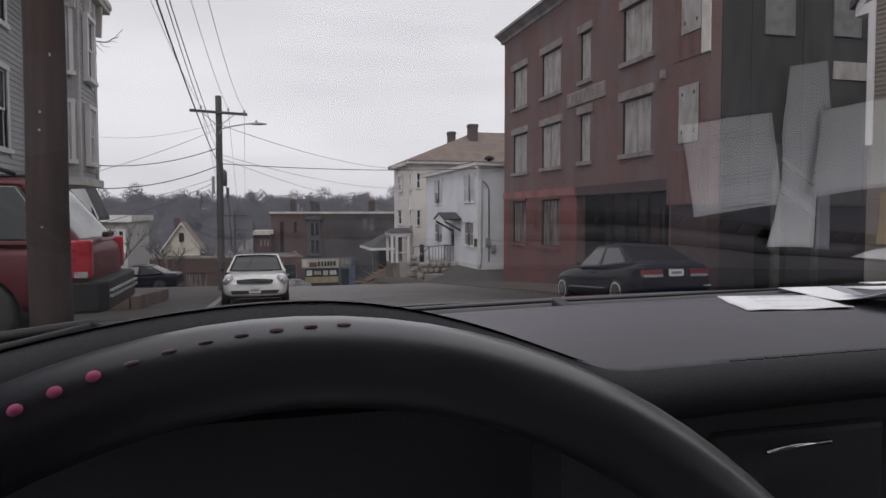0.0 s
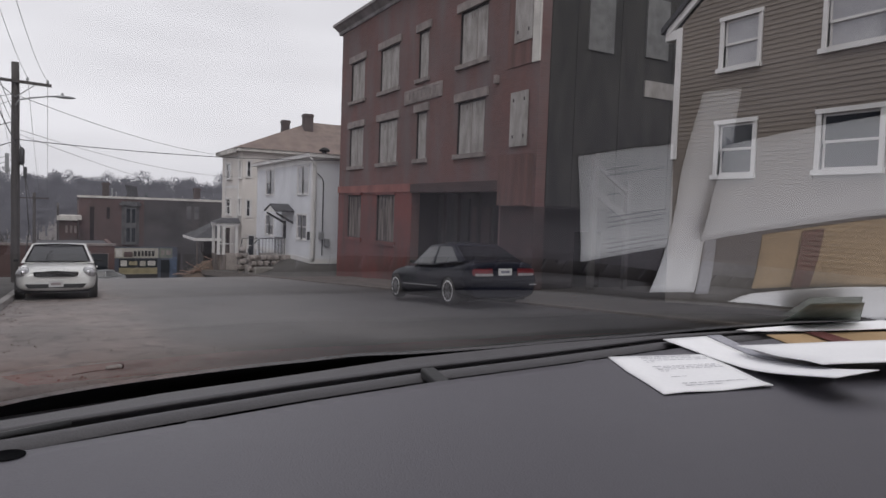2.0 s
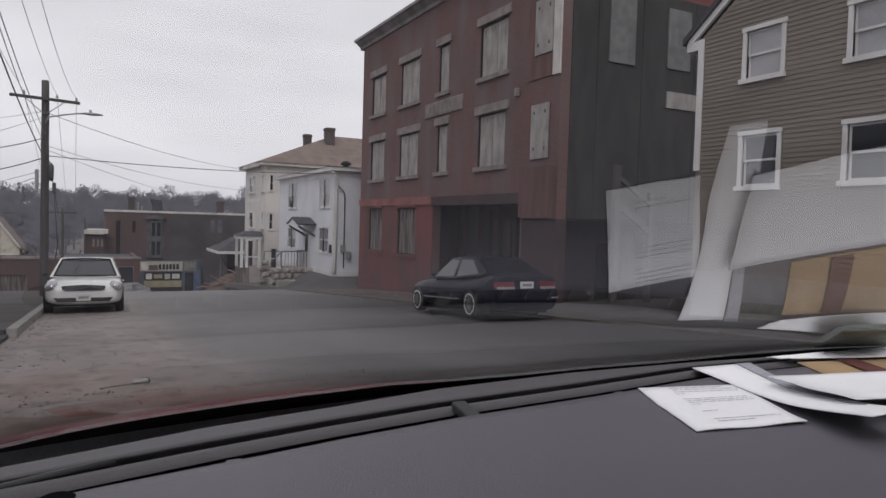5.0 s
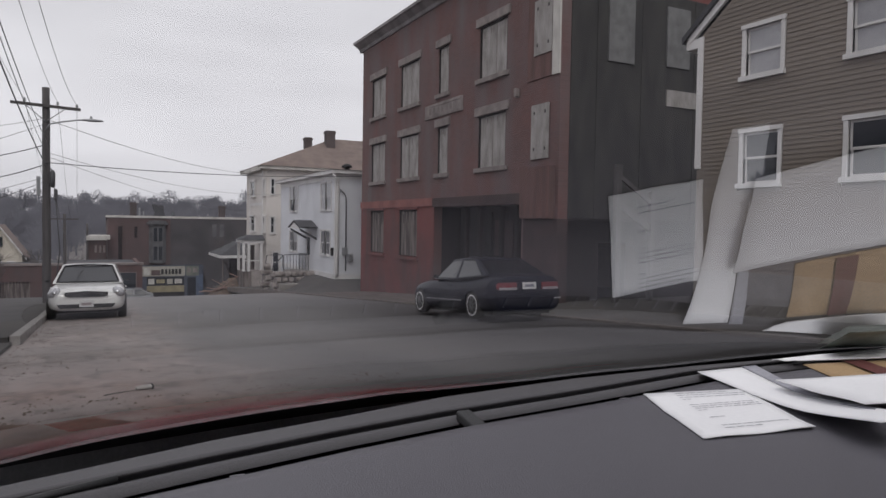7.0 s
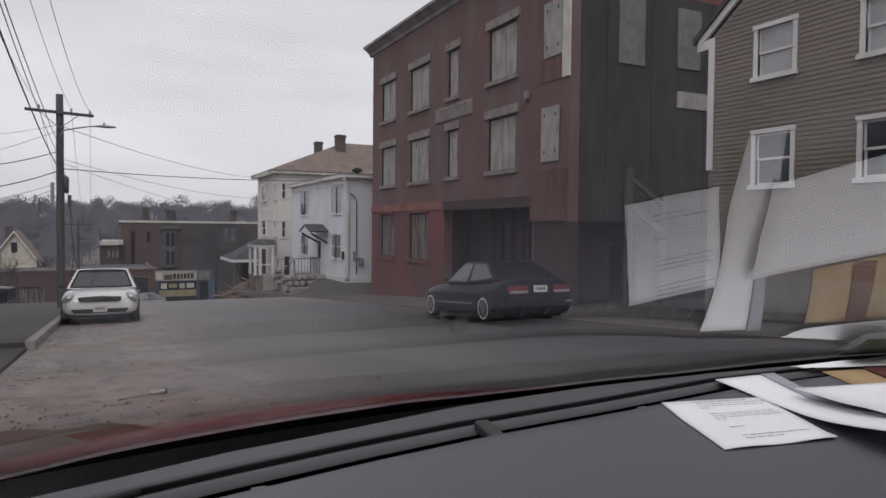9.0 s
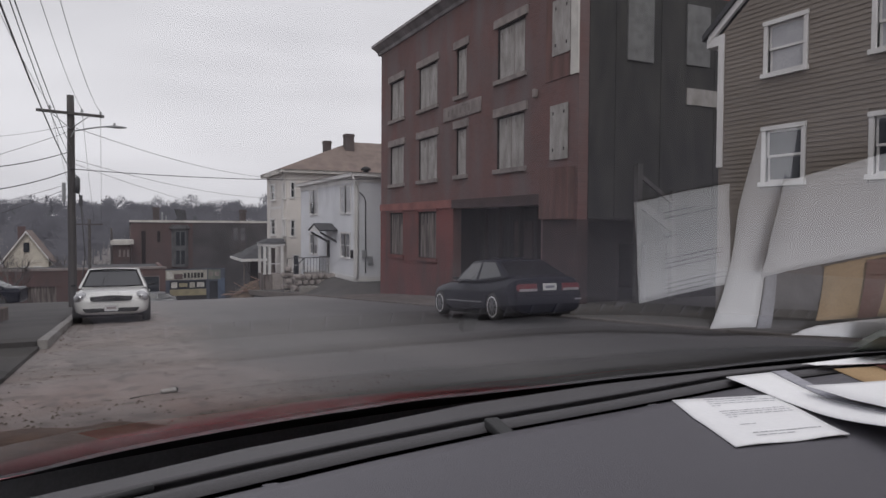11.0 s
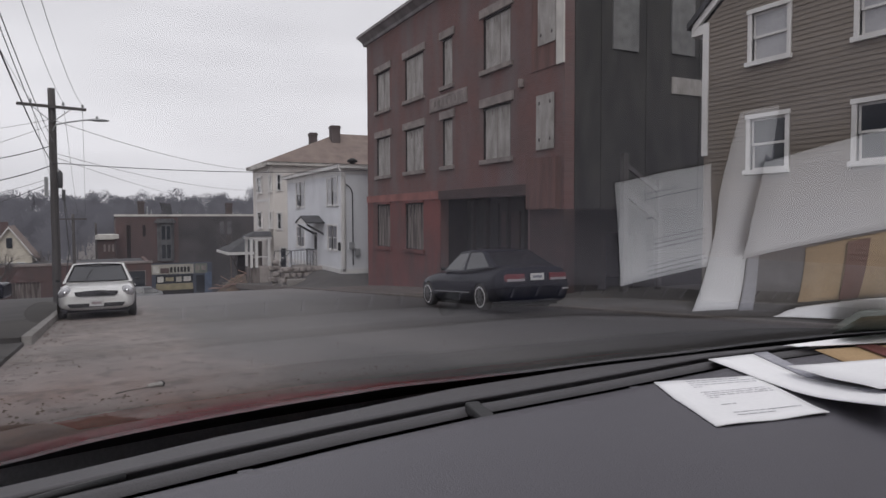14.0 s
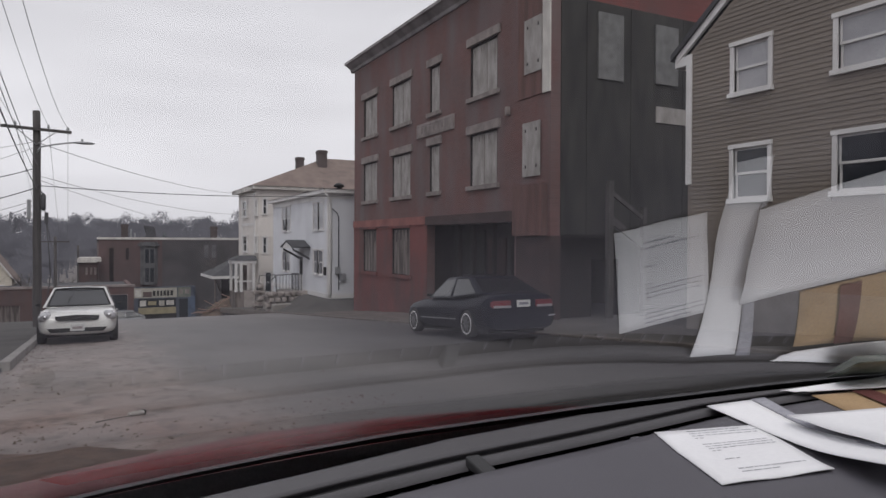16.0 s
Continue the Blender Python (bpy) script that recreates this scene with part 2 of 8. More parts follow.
WHITE_SIDING = siding_mat("white_siding", (0.66, 0.67, 0.71))
CREAM_SIDING = siding_mat("cream_siding", (0.62, 0.58, 0.55))
GREY_BOARD = mat("grey_clapboard", (0.36, 0.37, 0.38), (0.29, 0.295, 0.3), rough=0.65, scale=0.9, fine=40, bump=0.12)
SHINGLE = mat("brown_roof_shingles", (0.2, 0.155, 0.135), (0.15, 0.115, 0.105), rough=0.95, scale=1.5, fine=12, bump=0.5)
SHINGLE_GREY = mat("grey_roof_shingles", (0.068, 0.068, 0.075), (0.05, 0.05, 0.054), rough=0.95, scale=1.5, fine=12, bump=0.5)
POLE_WOOD = mat("creosoted_pole", (0.04, 0.022, 0.019), (0.022, 0.015, 0.014), rough=0.85, scale=3, fine=30, bump=0.5, stretch=(5, 5, 0.35))
POLE_GREY = mat("weathered_pole", (0.09, 0.082, 0.08), (0.06, 0.056, 0.056), rough=0.9, scale=3, fine=30, bump=0.5, stretch=(5, 5, 0.35))
GALV = mat("galvanised_steel", (0.4, 0.41, 0.42), (0.3, 0.31, 0.32), rough=0.5, scale=5, fine=60, metal=0.7, bump=0.05)
CABLE = mat("black_cable", (0.055, 0.055, 0.06), (0.075, 0.075, 0.08), rough=0.6, scale=2, fine=40, bump=0.0)
PANE = pane_mat("window_pane")
DIM_BLIND = mat("dim_blind_behind_glass", (0.2, 0.2, 0.215), (0.14, 0.14, 0.15), rough=0.25, scale=1.5, fine=30, bump=0.0)
CURTAIN = mat("blind_behind_glass", (0.42, 0.42, 0.44), (0.32, 0.32, 0.34), rough=0.3, scale=1.5, fine=30, bump=0.0)
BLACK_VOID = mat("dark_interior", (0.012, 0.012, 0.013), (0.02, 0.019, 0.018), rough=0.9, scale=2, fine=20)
WHITE_CAR = mat("white_car_paint", (0.76, 0.76, 0.75), (0.66, 0.655, 0.64), rough=0.3, scale=1.2, fine=120, bump=0.0, coat=0.8, amount=0.3)
NAVY_CAR = mat("navy_car_paint", (0.0035, 0.005, 0.013), (0.006, 0.0075, 0.016), rough=0.22, scale=1.0, fine=120, bump=0.0, coat=0.0, spec=0.09)
RED_CAR = mat("red_car_paint", (0.16, 0.008, 0.017), (0.11, 0.01, 0.016), rough=0.45, scale=1.0, fine=120, bump=0.0, coat=0.15, spec=0.3)
SILVER_CAR = mat("dusty_silver_paint", (0.3, 0.3, 0.31), (0.22, 0.22, 0.23), rough=0.35, scale=1.0, fine=120, bump=0.0, coat=0.6)
SLATE_CAR = mat("pale_slate_paint", (0.2, 0.205, 0.22), (0.15, 0.155, 0.165), rough=0.35, scale=1.0, fine=120, bump=0.0, coat=0.4)
DARK_PLASTIC = mat("dark_trim_plastic", (0.012, 0.012, 0.013), (0.018, 0.0175, 0.0175), rough=0.6, scale=4, fine=120, bump=0.1, spec=0.25)
RUBBER = mat("tyre_rubber", (0.022, 0.021, 0.021), (0.035, 0.032, 0.03), rough=0.85, scale=8, fine=80, bump=0.1)
RIM_DARK = mat("grey_wheel_spokes", (0.2, 0.2, 0.21), (0.14, 0.14, 0.15), rough=0.45, scale=5, fine=60, metal=0.3, bump=0.0)
RIM_SILVER = mat("silver_rim", (0.85, 0.85, 0.86), (0.75, 0.75, 0.76), rough=0.3, scale=5, fine=60, metal=0.3, bump=0.0)
BRICK_GARAGE = brick_mat("garage_brick", (0.125, 0.068, 0.063), (0.085, 0.055, 0.054), (0.11, 0.083, 0.08), facing_x=False, stain=0.6)
BOARD_DARK = mat("stained_brown_board", (0.055, 0.042, 0.038), (0.2, 0.172, 0.16), rough=0.9, scale=1.3, fine=22, bump=0.2, stretch=(5, 5, 0.45), amount=0.7)
CHROME = mat("bright_metal", (0.72, 0.72, 0.74), (0.6, 0.6, 0.62), rough=0.2, scale=5, fine=60, metal=1.0, bump=0.0)
CAR_GLASS = pane_mat("car_glass", (0.012, 0.015, 0.018), 0.03)
TINTED = pane_mat("dusty_car_glass", (0.05, 0.052, 0.056), 0.1)
SMOKED = pane_mat("smoked_rear_glass", (0.006, 0.007, 0.01), 0.12)
SMOKED.node_tree.nodes["Principled BSDF"].inputs["Specular IOR Level"].default_value = 0.12
LAMP_GLASS = mat("headlamp_glass", (0.5, 0.5, 0.52), (0.32, 0.32, 0.34), rough=0.12, scale=9, fine=50, bump=0.0, coat=1.0)
LAMP_DULL = mat("dull_clear_lamp", (0.3, 0.29, 0.3), (0.2, 0.19, 0.2), rough=0.3, scale=9, fine=50, bump=0.0)
TAIL_DIM = mat("dull_tail_lamp_red", (0.15, 0.012, 0.02), (0.1, 0.008, 0.014), rough=0.3, scale=9, fine=60, bump=0.0, coat=0.2, spec=0.3)
TAIL_RED = mat("tail_lamp_red", (0.36, 0.02, 0.035), (0.24, 0.012, 0.022), rough=0.3, scale=9, fine=60, bump=0.0, coat=0.2, spec=0.3)
PLATE = mat("plate_white", (0.6, 0.6, 0.6), (0.52, 0.52, 0.52), rough=0.5, scale=9, fine=60, bump=0.0)
DASH = mat("charcoal_dash_vinyl", (0.089, 0.085, 0.1), (0.102, 0.098, 0.114), rough=0.5, scale=6, fine=700, bump=0.22, amount=0.2)
DEEP = mat("matt_black_trim", (0.066, 0.066, 0.073), (0.076, 0.076, 0.083), rough=0.75, scale=6, fine=600, bump=0.1, spec=0.3)
HUB = mat("dark_grey_wheel_plastic", (0.2, 0.2, 0.21), (0.215, 0.215, 0.225), rough=0.6, scale=6, fine=600, bump=0.1, spec=0.3)
COWL = mat("black_cowl_plastic", (0.03, 0.03, 0.033), (0.04, 0.04, 0.043), rough=0.6, scale=8, fine=300, bump=0.1, spec=0.25)
BAR = mat("dark_grey_bar", (0.06, 0.057, 0.063), (0.068, 0.065, 0.071), rough=0.55, scale=6, fine=600, bump=0.15)
DASH_DARK = mat("black_dash_vinyl", (0.026, 0.026, 0.028), (0.032, 0.032, 0.034), rough=0.6, scale=6, fine=600, bump=0.2)
LEATHER = mat("black_leather", (0.034, 0.031, 0.039), (0.042, 0.039, 0.048), rough=0.36, scale=30, fine=900, bump=0.03, spec=0.5, coat=1.0)


def fade_gloss(m):
    """Leather gloss faded to matt towards the driver's door, standing in for the shade there."""
    n, l = m.node_tree.nodes, m.node_tree.links
    b = n["Principled BSDF"]
    sp = n.new("ShaderNodeSeparateXYZ")
    l.new(n["Texture Coordinate"].outputs["Object"], sp.inputs[0])
    q = n.new("ShaderNodeMapRange")
    q.interpolation_type = "SMOOTHSTEP"
    q.inputs["From Min"].default_value, q.inputs["From Max"].default_value = -0.025, 0.06
    l.new(sp.outputs[0], q.inputs[0])
    l.new(q.outputs[0], b.inputs["Coat Weight"])
    l.new(q.outputs[0], b.inputs["Specular IOR Level"])
    b.inputs["Coat Roughness"].default_value = 0.3


fade_gloss(LEATHER)
PRINT = mat("faint_print", (0.3, 0.3, 0.34), (0.4, 0.4, 0.44), rough=0.9, scale=40, fine=300, bump=0.0)
PINK = mat("pink_stitching", (0.72, 0.16, 0.32), (0.6, 0.12, 0.26), rough=0.7, scale=60, fine=900, bump=0.1)
PAPER = mat("white_paper", (0.84, 0.84, 0.86), (0.8, 0.8, 0.82), rough=0.8, scale=8, fine=200, bump=0.02, amount=0.2)
KRAFT = mat("kraft_envelope", (0.42, 0.29, 0.16), (0.36, 0.24, 0.13), rough=0.85, scale=10, fine=200, bump=0.05)
INK = mat("grey_print", (0.3, 0.3, 0.34), (0.36, 0.36, 0.4), rough=0.9, scale=40, fine=300, bump=0.0)
BARK = mat("bare_bark", (0.1, 0.088, 0.082), (0.07, 0.062, 0.06), rough=0.95, scale=2, fine=20, bump=0.3)
# twigs and conifers lightened to blue-grey: distance haze put into their colour
TWIGS = mat("hazed_winter_woods", (0.168, 0.168, 0.192), (0.125, 0.125, 0.146), rough=1.0, scale=0.02, fine=0.2, bump=0.0)
CONIFER = mat("hazed_dark_conifer", (0.105, 0.115, 0.125), (0.13, 0.138, 0.145), rough=1.0, scale=0.05, fine=1.0, bump=0.0)
LITTER = mat("crumpled_litter", (0.5, 0.48, 0.46), (0.35, 0.33, 0.31), rough=0.8, scale=20, fine=90, bump=0.2)
BLUE_FRONT = mat("blue_grey_shopfront", (0.055, 0.066, 0.095), (0.042, 0.05, 0.07), rough=0.6, scale=1, fine=20, bump=0.1)
CHIMNEY_BRICK = brick_mat("grey_chimney_brick", (0.095, 0.075, 0.073), (0.065, 0.055, 0.055), (0.1, 0.085, 0.083), facing_x=False, stain=0.6)
SIGN_YELLOW = mat("ochre_sign", (0.3, 0.26, 0.16), (0.22, 0.19, 0.12), rough=0.6, scale=2, fine=30, bump=0.0)


# ---- mesh helpers ----
def box(bm, x0, x1, y0, y1, z0, z1):
    v = [bm.verts.new(p) for p in ((x0, y0, z0), (x1, y0, z0), (x1, y1, z0), (x0, y1, z0), (x0, y0, z1), (x1, y0, z1), (x1, y1, z1), (x0, y1, z1))]
    for f in ((0, 3, 2, 1), (4, 5, 6, 7), (0, 1, 5, 4), (1, 2, 6, 5), (2, 3, 7, 6), (3, 0, 4, 7)):
        bm.faces.new([v[i] for i in f])
    return v


def prism(bm, pts, vec):
    """The flat polygon pts (3D) swept along vec."""
    a = [bm.verts.new(p) for p in pts]
    b = [bm.verts.new(Vector(p) + Vector(vec)) for p in pts]
    bm.faces.new(a[::-1])
    bm.faces.new(b)
    for i in range(len(a)):
        j = (i + 1) % len(a)
        bm.faces.new((a[i], a[j], b[j], b[i]))


def tube(bm, pts, radius, seg=8, taper=1.0):
    """A round bar along pts."""
    pts = [Vector(p) for p in pts]
    rings = []
    for i, p in enumerate(pts):
        d = (pts[min(i + 1, len(pts) - 1)] - pts[max(i - 1, 0)]).normalized()
        side = d.cross(Vector((0, 0, 1)) if abs(d.z) < 0.95 else Vector((0, 1, 0))).normalized()
        up = side.cross(d)
        r = radius * (1 + (taper - 1) * i / (len(pts) - 1))
        rings.append([bm.verts.new(p + r * (math.cos(k * math.tau / seg) * side + math.sin(k * math.tau / seg) * up)) for k in range(seg)])
    for a, b in zip(rings, rings[1:]):
        for k in range(seg):
            bm.faces.new((a[k], a[(k + 1) % seg], b[(k + 1) % seg], b[k]))
    bm.faces.new(rings[0][::-1])
    bm.faces.new(rings[-1])


def lathe(bm, profile, seg=24, axis="x"):
    """A profile of (radius, along) turned about an axis through the origin."""
    rings = []
    for r, h in profile:
        ring = []
        for k in range(seg):
            c, s = r * math.cos(k * math.tau / seg), r * math.sin(k * math.tau / seg)
            ring.append(bm.verts.new({"x": (h, c, s), "y": (c, h, s), "z": (c, s, h)}[axis]))
        rings.append(ring)
    for a, b in zip(rings, rings[1:]):
        for k in range(seg):
            bm.faces.new((a[k], a[(k + 1) % seg], b[(k + 1) % seg], b[k]))
    bm.faces.new(rings[0][::-1])
    bm.faces.new(rings[-1])


def part(name, bm, material, parent=None, label="", m=None, smooth=False, bevel=0.0, sub=0):
    """Links a bmesh as one mesh object, under a thing or a part where one is given."""
    if m is not None:
        bm.transform(m)
    bmesh.ops.recalc_face_normals(bm, faces=bm.faces)
    me = bpy.data.meshes.new(name)
    bm.to_mesh(me)
    bm.free()
    me.materials.append(material)
    if smooth:
        me.polygons.foreach_set("use_smooth", [True] * len(me.polygons))
    ob = new(name, me)
    if parent is not None:
        ob.parent = parent
    if label:
        ob["label"] = label
    if bevel:
        bv = ob.modifiers.new("bevel", "BEVEL")
        bv.width, bv.segments, bv.limit_method = bevel, 2, "ANGLE"
    if sub:
        sb = ob.modifiers.new("subsurf", "SUBSURF")
        sb.levels = sb.render_levels = sub
    return ob


def bx(name, dims, material, parent=None, label="", m=None, bevel=0.0):
    bm = bmesh.new()
    box(bm, *dims)
    return part(name, bm, material, parent, label, m, bevel=bevel)


def thing(name, label, category, group="", kind=""):
    return tagged(new(name), label, category, group, kind)


def wall_frame(x, y, z, facing):
    """Local x runs along a wall, local -y out of it; facing is the way that it looks."""
    cols = {"-x": ((0, -1), (1, 0)), "-y": ((1, 0), (0, 1)), "+x": ((0, 1), (-1, 0)), "+y": ((-1, 0), (0, -1))}[facing]
    m = Matrix.Identity(4)
    m[0][0], m[1][0], m[0][1], m[1][1] = cols[0][0], cols[0][1], cols[1][0], cols[1][1]
    m.translation = (x, y, z)
    return m


def wall(bm, u0, u1, z0, z1, holes=(), thick=0.25):
    """A wall from u0 to u1 with openings (u0, u1, z0, z1) through it; its face lies at local y 0."""
    us = sorted({u0, u1, *[h[0] for h in holes], *[h[1] for h in holes]})
    zs = sorted({z0, z1, *[h[2] for h in holes], *[h[3] for h in holes]})
    full = [[not any(h[0] <= (a + b) / 2 <= h[1] and h[2] <= (c + d) / 2 <= h[3] for h in holes) for c, d in zip(zs, zs[1:])] for a, b in zip(us, us[1:])]
    made = {}

    def at(i, k, y):
        if (i, k, y) not in made:
            made[(i, k, y)] = bm.verts.new((us[i], y, zs[k]))
        return made[(i, k, y)]

    solid = lambda i, k: 0 <= i < len(full) and 0 <= k < len(full[0]) and full[i][k]
    for i in range(len(full)):
        for k in range(len(full[0])):
            if not full[i][k]:
                continue
            for y in (0.0, thick):
                bm.faces.new((at(i, k, y), at(i + 1, k, y), at(i + 1, k + 1, y), at(i, k + 1, y)))
            for di, dk, p, q in ((-1, 0, (i, k), (i, k + 1)), (1, 0, (i + 1, k), (i + 1, k + 1)), (0, -1, (i, k), (i + 1, k)), (0, 1, (i, k + 1), (i + 1, k + 1))):
                if not solid(i + di, k + dk):
                    bm.faces.new((at(*p, 0.0), at(*q, 0.0), at(*q, thick), at(*p, thick)))


def sash_window(parent, m, u0, u1, z0, z1, casing=0.1, trim=WHITE_PAINT, back=PANE, sill=True, proud=0.03, depth=0.1, upper=None):
    """A double-hung window in an opening: casing, two sashes with a meeting rail, panes and a sill."""
    bm = bmesh.new()
    box(bm, u0 - casing, u0, -proud, depth, z0 - casing * 0.5, z1)
    box(bm, u1, u1 + casing, -proud, depth, z0 - casing * 0.5, z1)
    box(bm, u0 - casing - 0.02, u1 + casing + 0.02, -proud - 0.015, depth, z1, z1 + casing)
    w = part("window", bm, trim, parent, m=m)
    zm = (z0 + z1) / 2
    if sill:
        bx("window_sill", (u0 - casing - 0.03, u1 + casing + 0.03, -proud - 0.05, depth, z0 - casing * 0.5 - 0.05, z0 - 0.001), trim, w, m=m)
    for k, (a, b, y) in enumerate(((zm - 0.02, z1, 0.03), (z0, zm + 0.02, 0.06))):
        bm = bmesh.new()
        s = 0.045
        box(bm, u0, u0 + s, y, y + 0.035, a, b)
        box(bm, u1 - s, u1, y, y + 0.035, a, b)
        box(bm, u0 + s, u1 - s, y, y + 0.035, a, a + s)
        box(bm, u0 + s, u1 - s, y, y + 0.035, b - s, b)
        part("sash", bm, trim, w, m=m)
        bx("pane", (u0 + s, u1 - s, y + 0.012, y + 0.02, a + s, b - s), upper if (upper and k == 0) else back, w, m=m)
    return w


# ---- ground ----
def road_z(y):
    z = 0.3 - 0.0735 * min(y, 36.0)
    if y > 36:
        z -= 0.13 * (min(y, 88.0) - 36.0)
    if y > 130:
        z += 0.052 * (min(y, 330.0) - 130.0)
    if y > 330:
        z += 0.004 * (min(y, 700.0) - 330.0)
    return z


def ground_z(x, y):
    """The street falls away ahead; the yards up the hill on the far side fall more gently."""
    z = road_z(y)
    side = min(1.0, max(0.0, (x - 8.6) / 1.4))
    far = min(1.0, max(0.0, (66.0 - y) / 6.0))
    if y > 36:
        z += side * far * 0.0565 * (y - 36.0)
    return z


def lines(*spans):
    out = []
    for a, b, n in spans:
        out += [a + (b - a) * k / n for k in range(n)]
    return out + [spans[-1][1]]


bm = bmesh.new()
gx = lines((-900, -60, 8), (-60, -8, 12), (-8, 14, 44), (14, 60, 12), (60, 900, 8))
gy = lines((-300, -10, 6), (-10, 70, 160), (70, 130, 20), (130, 330, 12), (330, 2500, 6))
gv = [[bm.verts.new((x, y, ground_z(x, y) + (0.012 * noise.noise(Vector((x * 0.7, y * 0.7, 0))) if -9 < x < 14 and -9 < y < 60 else 0))) for x in gx] for y in gy]
for r0, r1 in zip(gv, gv[1:]):
    for k in range(len(gx) - 1):
        bm.faces.new((r0[k], r0[k + 1], r1[k + 1], r1[k]))
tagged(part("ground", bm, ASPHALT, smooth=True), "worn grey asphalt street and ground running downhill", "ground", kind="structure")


def slab(name, x0, x1, y0, y1, lift, material, label, steps=24, kind="structure"):
    """A paved strip that follows the fall of the street, lifted by a kerb's height."""
    bm = bmesh.new()
    rows = []
    for k in range(steps + 1):
        y = y0 + (y1 - y0) * k / steps
        rows.append([bm.verts.new((x, y, ground_z(9.99 if x > 5 else x, y) + dz)) for x, dz in ((x0, -0.4), (x0, lift), (x1, lift), (x1, -0.4))])
    for a, b in zip(rows, rows[1:]):
        for i in range(4):
            j = (i + 1) % 4
            bm.faces.new((a[i], b[i], b[j], a[j]))
    bm.faces.new(rows[0])
    bm.faces.new(rows[-1][::-1])
    return tagged(part(name, bm, material), label, name.split("_")[0], kind=kind)


slab("sidewalk_left", -12.0, -1.16, 12.9, 36, 0.14, PAVING, "dark asphalt sidewalk behind a granite kerb")
slab("sidewalk_near", -12.0, -1.16, -20, 6.3, 0.14, PAVING, "dark asphalt sidewalk at the near kerb")
slab("driveway_apron", -12.0, -1.1, 6.34, 12.86, 0.06, PAVING, "worn dark asphalt driveway apron across the sidewalk", steps=8)
slab("sidewalk_right", 9.17, 40.0, -20, 64, 0.05, PAVING, "dark asphalt sidewalk before the brick building", steps=60)


DUSTY_STONE = mat("dusty_kerb_stone", (0.15, 0.13, 0.118), (0.1, 0.086, 0.078), rough=0.95, scale=3, fine=40, bump=0.4)


def kerb(x0, x1, y0, y1, lift, pieces, name, stone=GRANITE):
    root = thing(name, "row of worn granite kerb stones along the street", "kerb", kind="structure")
    for k in range(pieces):
        a, b = y0 + (y1 - y0) * k / pieces + 0.006, y0 + (y1 - y0) * (k + 1) / pieces - 0.006
        za, zb = ground_z(9.99 if x0 > 5 else x0, a), ground_z(9.99 if x0 > 5 else x0, b)
        dx, dz = random.uniform(-0.012, 0.012), random.uniform(-0.01, 0.01)
        bm = bmesh.new()
        v = box(bm, x0 + dx, x1 + dx, a, b, -0.3, lift + dz)
        for i, q in enumerate(v):
            q.co.z += za if i in (0, 1, 4, 5) else zb
        part("kerb_stone", bm, stone, root, bevel=0.015)


kerb(-1.155, -1.0, 13.0, 36, 0.15, 13, "kerb_left")
kerb(-1.155, -1.0, -12, 6.3, 0.13, 10, "kerb_near")
kerb(9.0, 9.165, -12, 60, 0.06, 36, "kerb_right", DUSTY_STONE)


def boards(parent, m, u0, u1, z0, z1, holes, step=0.125, material=GREY_BOARD, lap=0.028):
    """Lapped clapboards over a wall face, cut round its openings, in one mesh."""
    bm = bmesh.new()
    z = z0
    while z < z1 - 0.02:
        cuts = sorted((h[0] - 0.12, h[1] + 0.12) for h in holes if h[2] - 0.14 < z + step / 2 < h[3] + 0.12)
        u = u0
        for c, d in [*cuts, (u1, u1)]:
            if c - u > 0.04:
                prism(bm, [(u, -0.001, z), (u, -lap, z), (u, -0.008, z + step + 0.012), (u, -0.001, z + step + 0.012)], (c - u, 0, 0))
            u = max(u, d)
        z += step
    return tagged(part("clapboard_siding", bm, material, parent, m=m), kind="stuff")


